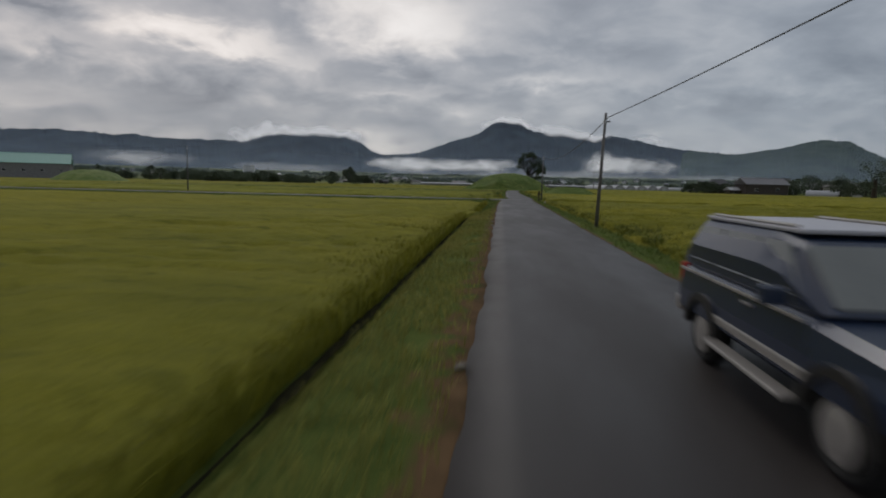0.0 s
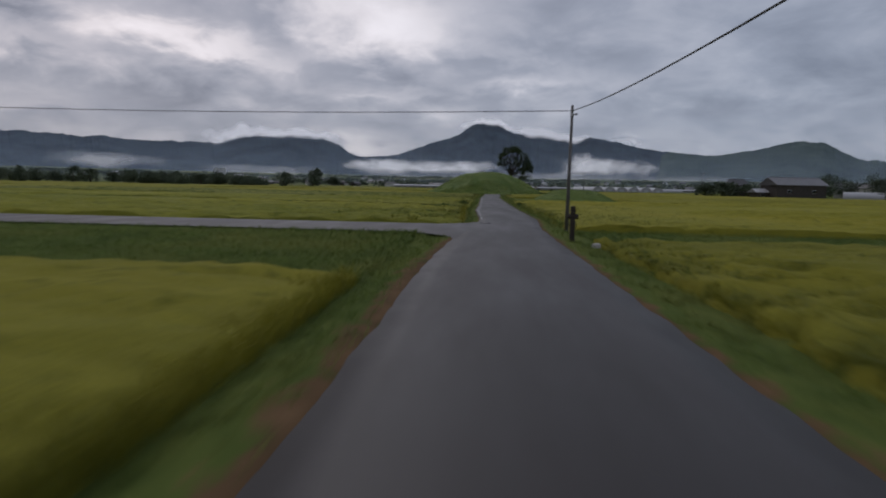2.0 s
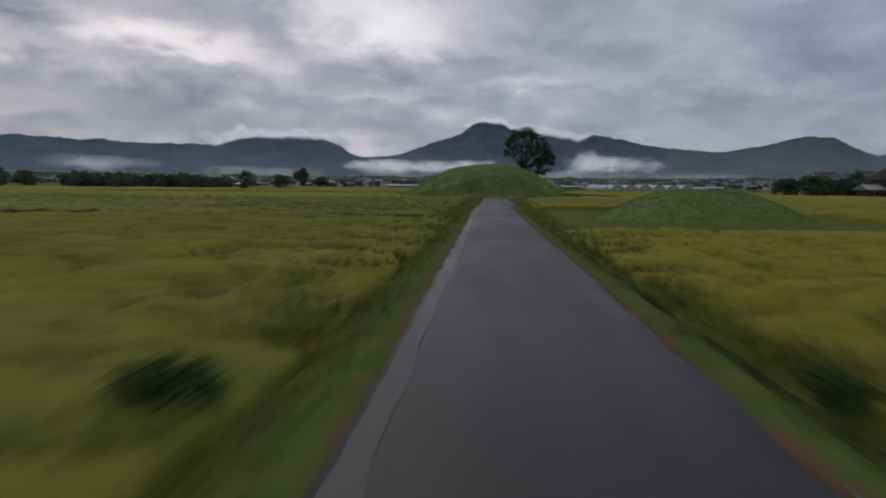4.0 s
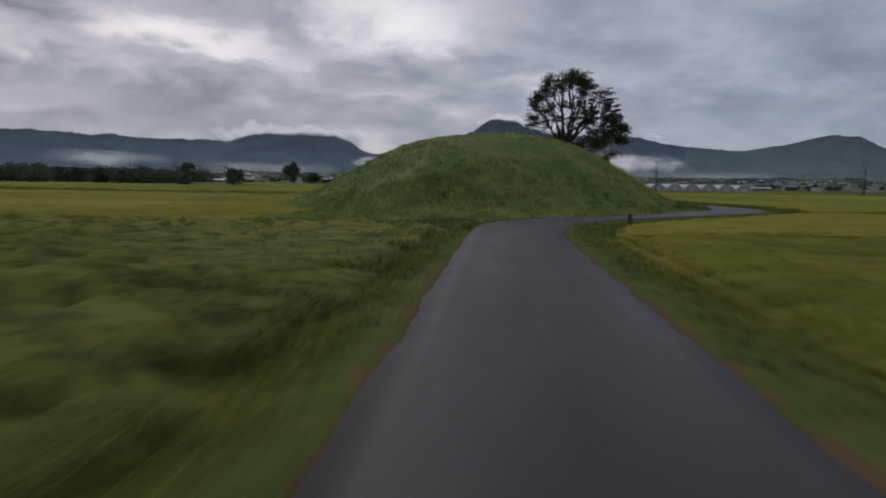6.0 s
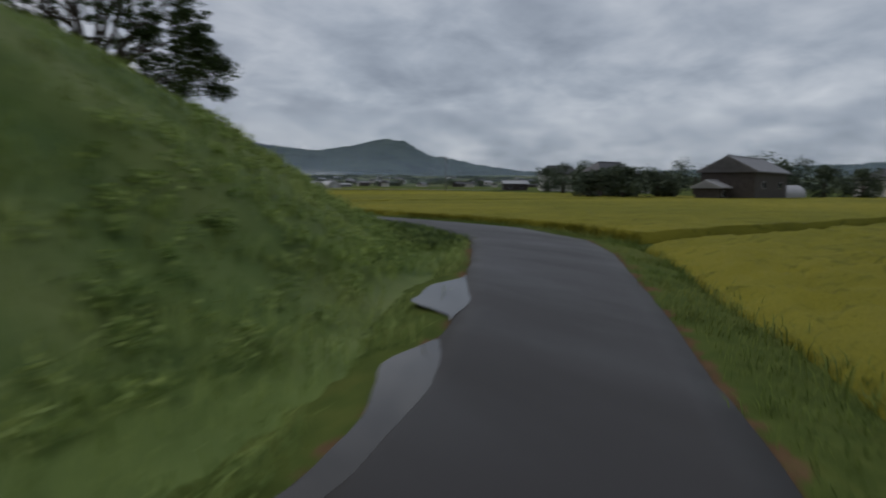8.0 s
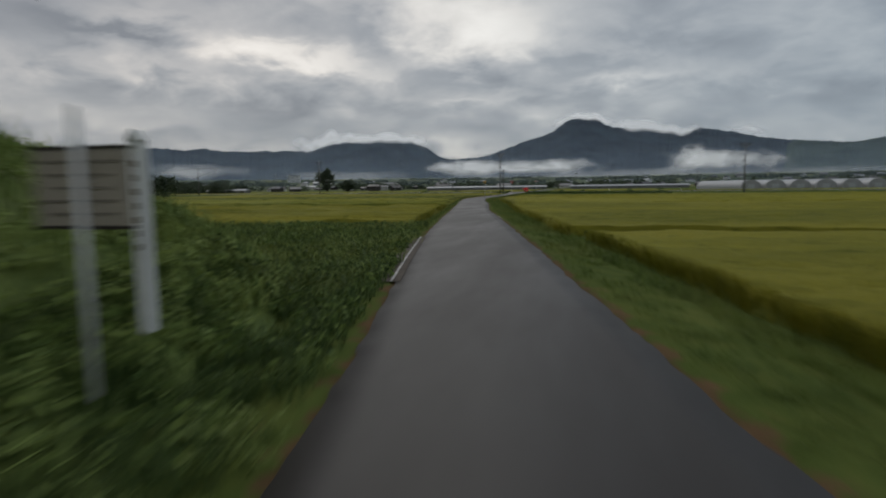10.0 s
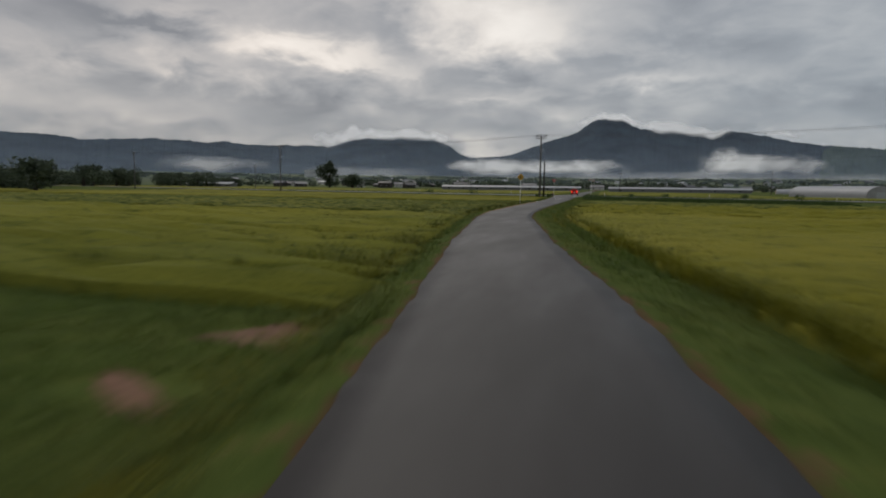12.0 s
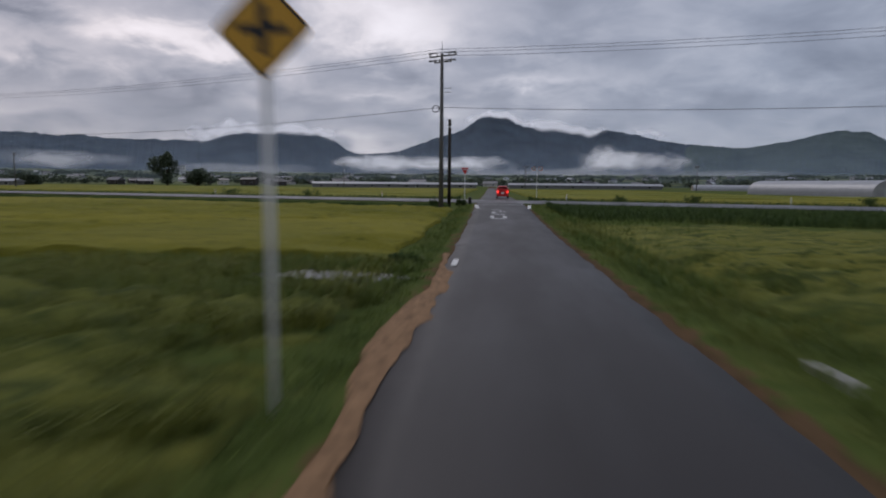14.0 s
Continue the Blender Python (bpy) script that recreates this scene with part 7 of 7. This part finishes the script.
def suv(m):
    """Boxy off-roader, its nose towards minus y."""
    t = thing("off_road_car", m, "dark navy and silver off-road car on the road", "car")
    W = 1.76
    body = part("body", loft([ring_section(-2.28, W * 0.90, 0.55, 0.98, W * 0.86), ring_section(-2.1, W * 0.97, 0.50, 1.05, W * 0.92), ring_section(-0.95, W, 0.50, 1.14, W * 0.96),
                              ring_section(-0.9, W, 0.50, 1.16, W * 0.97), ring_section(2.2, W, 0.50, 1.14, W * 0.97), ring_section(2.36, W * 0.95, 0.55, 1.10, W * 0.92)]), M_NAVY, t, smooth=False)
    part("cabin", loft([ring_section(-0.95, W * 0.93, 1.10, 1.18, W * 0.9), ring_section(-0.28, W * 0.92, 1.10, 1.74, W * 0.76), ring_section(0.2, W * 0.92, 1.10, 1.82, W * 0.77),
                        ring_section(2.1, W * 0.92, 1.10, 1.80, W * 0.77), ring_section(2.33, W * 0.90, 1.10, 1.40, W * 0.82)]), M_NAVY, t)
    part("roof", box(W * 0.72, 2.3, 0.05, (0, 0.95, 1.825), 0.02), M_ROOFW, t, "pale roof")
    for s in (-1, 1):
        part("roof_rail", rod((s * 0.6, -0.05, 1.87), (s * 0.6, 1.95, 1.87), 0.018, 0.018, 8), M_SILVER, t)
        for y0, y1 in ((-0.42, 0.35), (0.45, 1.25), (1.35, 2.05)):
            pts = [(y0 + (0.0 if y0 > -0.3 else -0.2), 1.20), (y1, 1.20), (y1, 1.66), (y0 + (0.0 if y0 > -0.3 else 0.28), 1.66)]
            bm = prism(pts, 0.02, "x")
            w = part("side_window", bm, M_GLASS_SKYLIT, t)
            w.matrix_local = pose(s * (0.745 + 0.35), 0, 0.10, 0, -s * 14, 0)
        part("lower_panel", box(0.04, 2.0, 0.10, (s * (W / 2 - 0.005), 0.0, 0.66), 0.02), M_SILVER, t, "silver lower side panel")
        part("side_step", box(0.16, 1.7, 0.05, (s * (W / 2 + 0.06), 0.02, 0.42), 0.02), M_SILVER, t)
        part("belt_moulding", box(0.025, 3.0, 0.035, (s * (W / 2 - 0.012), 0.7, 1.10), 0.008), M_SILVER, t)
        for y in (-1.38, 1.36):
            bm = bmesh.new()
            n = 14
            prof = []
            for i in range(n + 1):
                a = math.pi * i / n
                prof.append((y + math.cos(a) * 0.50, 0.42 + math.sin(a) * 0.46))
            inn = [(y + math.cos(math.pi * i / n) * 0.40, 0.42 + math.sin(math.pi * i / n) * 0.37) for i in range(n, -1, -1)]
            part("wheel_arch", prism(prof + inn, 0.14, "x", at=(s * (W / 2 - 0.03), 0, 0)), M_BLACK, t)
            wheel(t, s * (W / 2 - 0.13), y, 0.37, 0.24, s)
        part("headlight", box(0.34, 0.06, 0.20, (s * 0.62, -2.29, 0.86), 0.03), M_GLASS, t)
        part("door_mirror", box(0.20, 0.12, 0.18, (s * (W / 2 + 0.10), -0.52, 1.26), 0.03), M_NAVY, t)
        part("door_handle", box(0.03, 0.16, 0.03, (s * (W / 2 + 0.0), 0.2, 1.02), 0.01), M_SILVER, t)
        part("tail_light", box(0.10, 0.06, 0.40, (s * 0.78, 2.36, 0.95), 0.02), M_RED, t)
    part("windscreen", box(1.36, 0.03, 0.72, (0, -0.66, 1.47), 0.01, rot=None), M_GLASS_SKYLIT, t).matrix_local = Matrix.Translation((0, -0.64, 1.46)) @ Matrix.Rotation(radians(-48), 4, "X") @ Matrix.Translation((0, 0.66, -1.47))
    part("grille", box(0.80, 0.05, 0.20, (0, -2.29, 0.86), 0.02), M_BLACK, t)
    part("front_bumper", box(W * 0.98, 0.30, 0.26, (0, -2.30, 0.55), 0.06), M_SILVER, t)
    part("number_plate", box(0.33, 0.02, 0.165, (0, -2.46, 0.56)), M_WHITE, t)
    part("rear_bumper", box(W * 0.96, 0.22, 0.22, (0, 2.40, 0.55), 0.05), M_SILVER, t)
    sw = part("spare_wheel", rod((0.1, 2.42, 0.98), (0.1, 2.60, 0.98), 0.36, 0.36, 24), M_RUBBER, t)
    part("cover", rod((0.1, 2.60, 0.98), (0.1, 2.63, 0.98), 0.28, 0.25, 24), M_SILVER, sw)
    return t


suv(pose(3.22, 5.45, 0.015) @ Matrix.Diagonal((1, 1, 0.9, 1)))


def hatchback(m):
    """Small red car seen from behind, its nose towards plus y."""
    t = thing("small_car", m, "small red hatchback with lit tail lamps on the road", "car")
    W = 1.50
    part("body", loft([ring_section(-1.68, W * 0.92, 0.34, 0.88, W * 0.86), ring_section(-1.5, W * 0.98, 0.26, 0.95, W * 0.92), ring_section(0.6, W, 0.24, 0.96, W * 0.94), ring_section(1.4, W * 0.98, 0.26, 0.88, W * 0.9),
                       ring_section(1.7, W * 0.88, 0.36, 0.72, W * 0.8)]), M_RED, t)
    part("cabin", loft([ring_section(-1.60, W * 0.90, 0.90, 1.02, W * 0.86), ring_section(-1.30, W * 0.90, 0.90, 1.46, W * 0.72), ring_section(-0.6, W * 0.92, 0.90, 1.53, W * 0.74), ring_section(0.2, W * 0.92, 0.90, 1.49, W * 0.74),
                        ring_section(0.95, W * 0.9, 0.90, 1.0, W * 0.84)]), M_RED, t)
    part("rear_window", box(1.08, 0.03, 0.40, (0, 0, 0), 0.02), M_GLASS, t).matrix_local = pose(0, -1.47, 1.22, 34, 0, 0)
    for s in (-1, 1):
        part("tail_lamp", box(0.20, 0.06, 0.24, (s * 0.58, -1.66, 0.80), 0.03), M_LAMP, t, "glowing red tail lamp")
        part("side_window", box(0.02, 1.5, 0.34, (s * 0.655, -0.3, 1.2), 0.01), M_GLASS, t)
        part("door_mirror", box(0.16, 0.1, 0.12, (s * 0.83, 0.55, 1.0), 0.03), M_RED, t)
        for y in (-1.12, 1.18):
            wheel(t, s * (W / 2 - 0.1), y, 0.28, 0.17, s)
    part("rear_bumper", box(W * 0.94, 0.16, 0.24, (0, -1.68, 0.42), 0.05), M_RED, t)
    part("number_plate", box(0.33, 0.02, 0.165, (0, -1.74, 0.66)), M_WHITE, t)
    return t


hatchback(pose(5.05, 455.0, float(rise(455.0)) + 0.02))
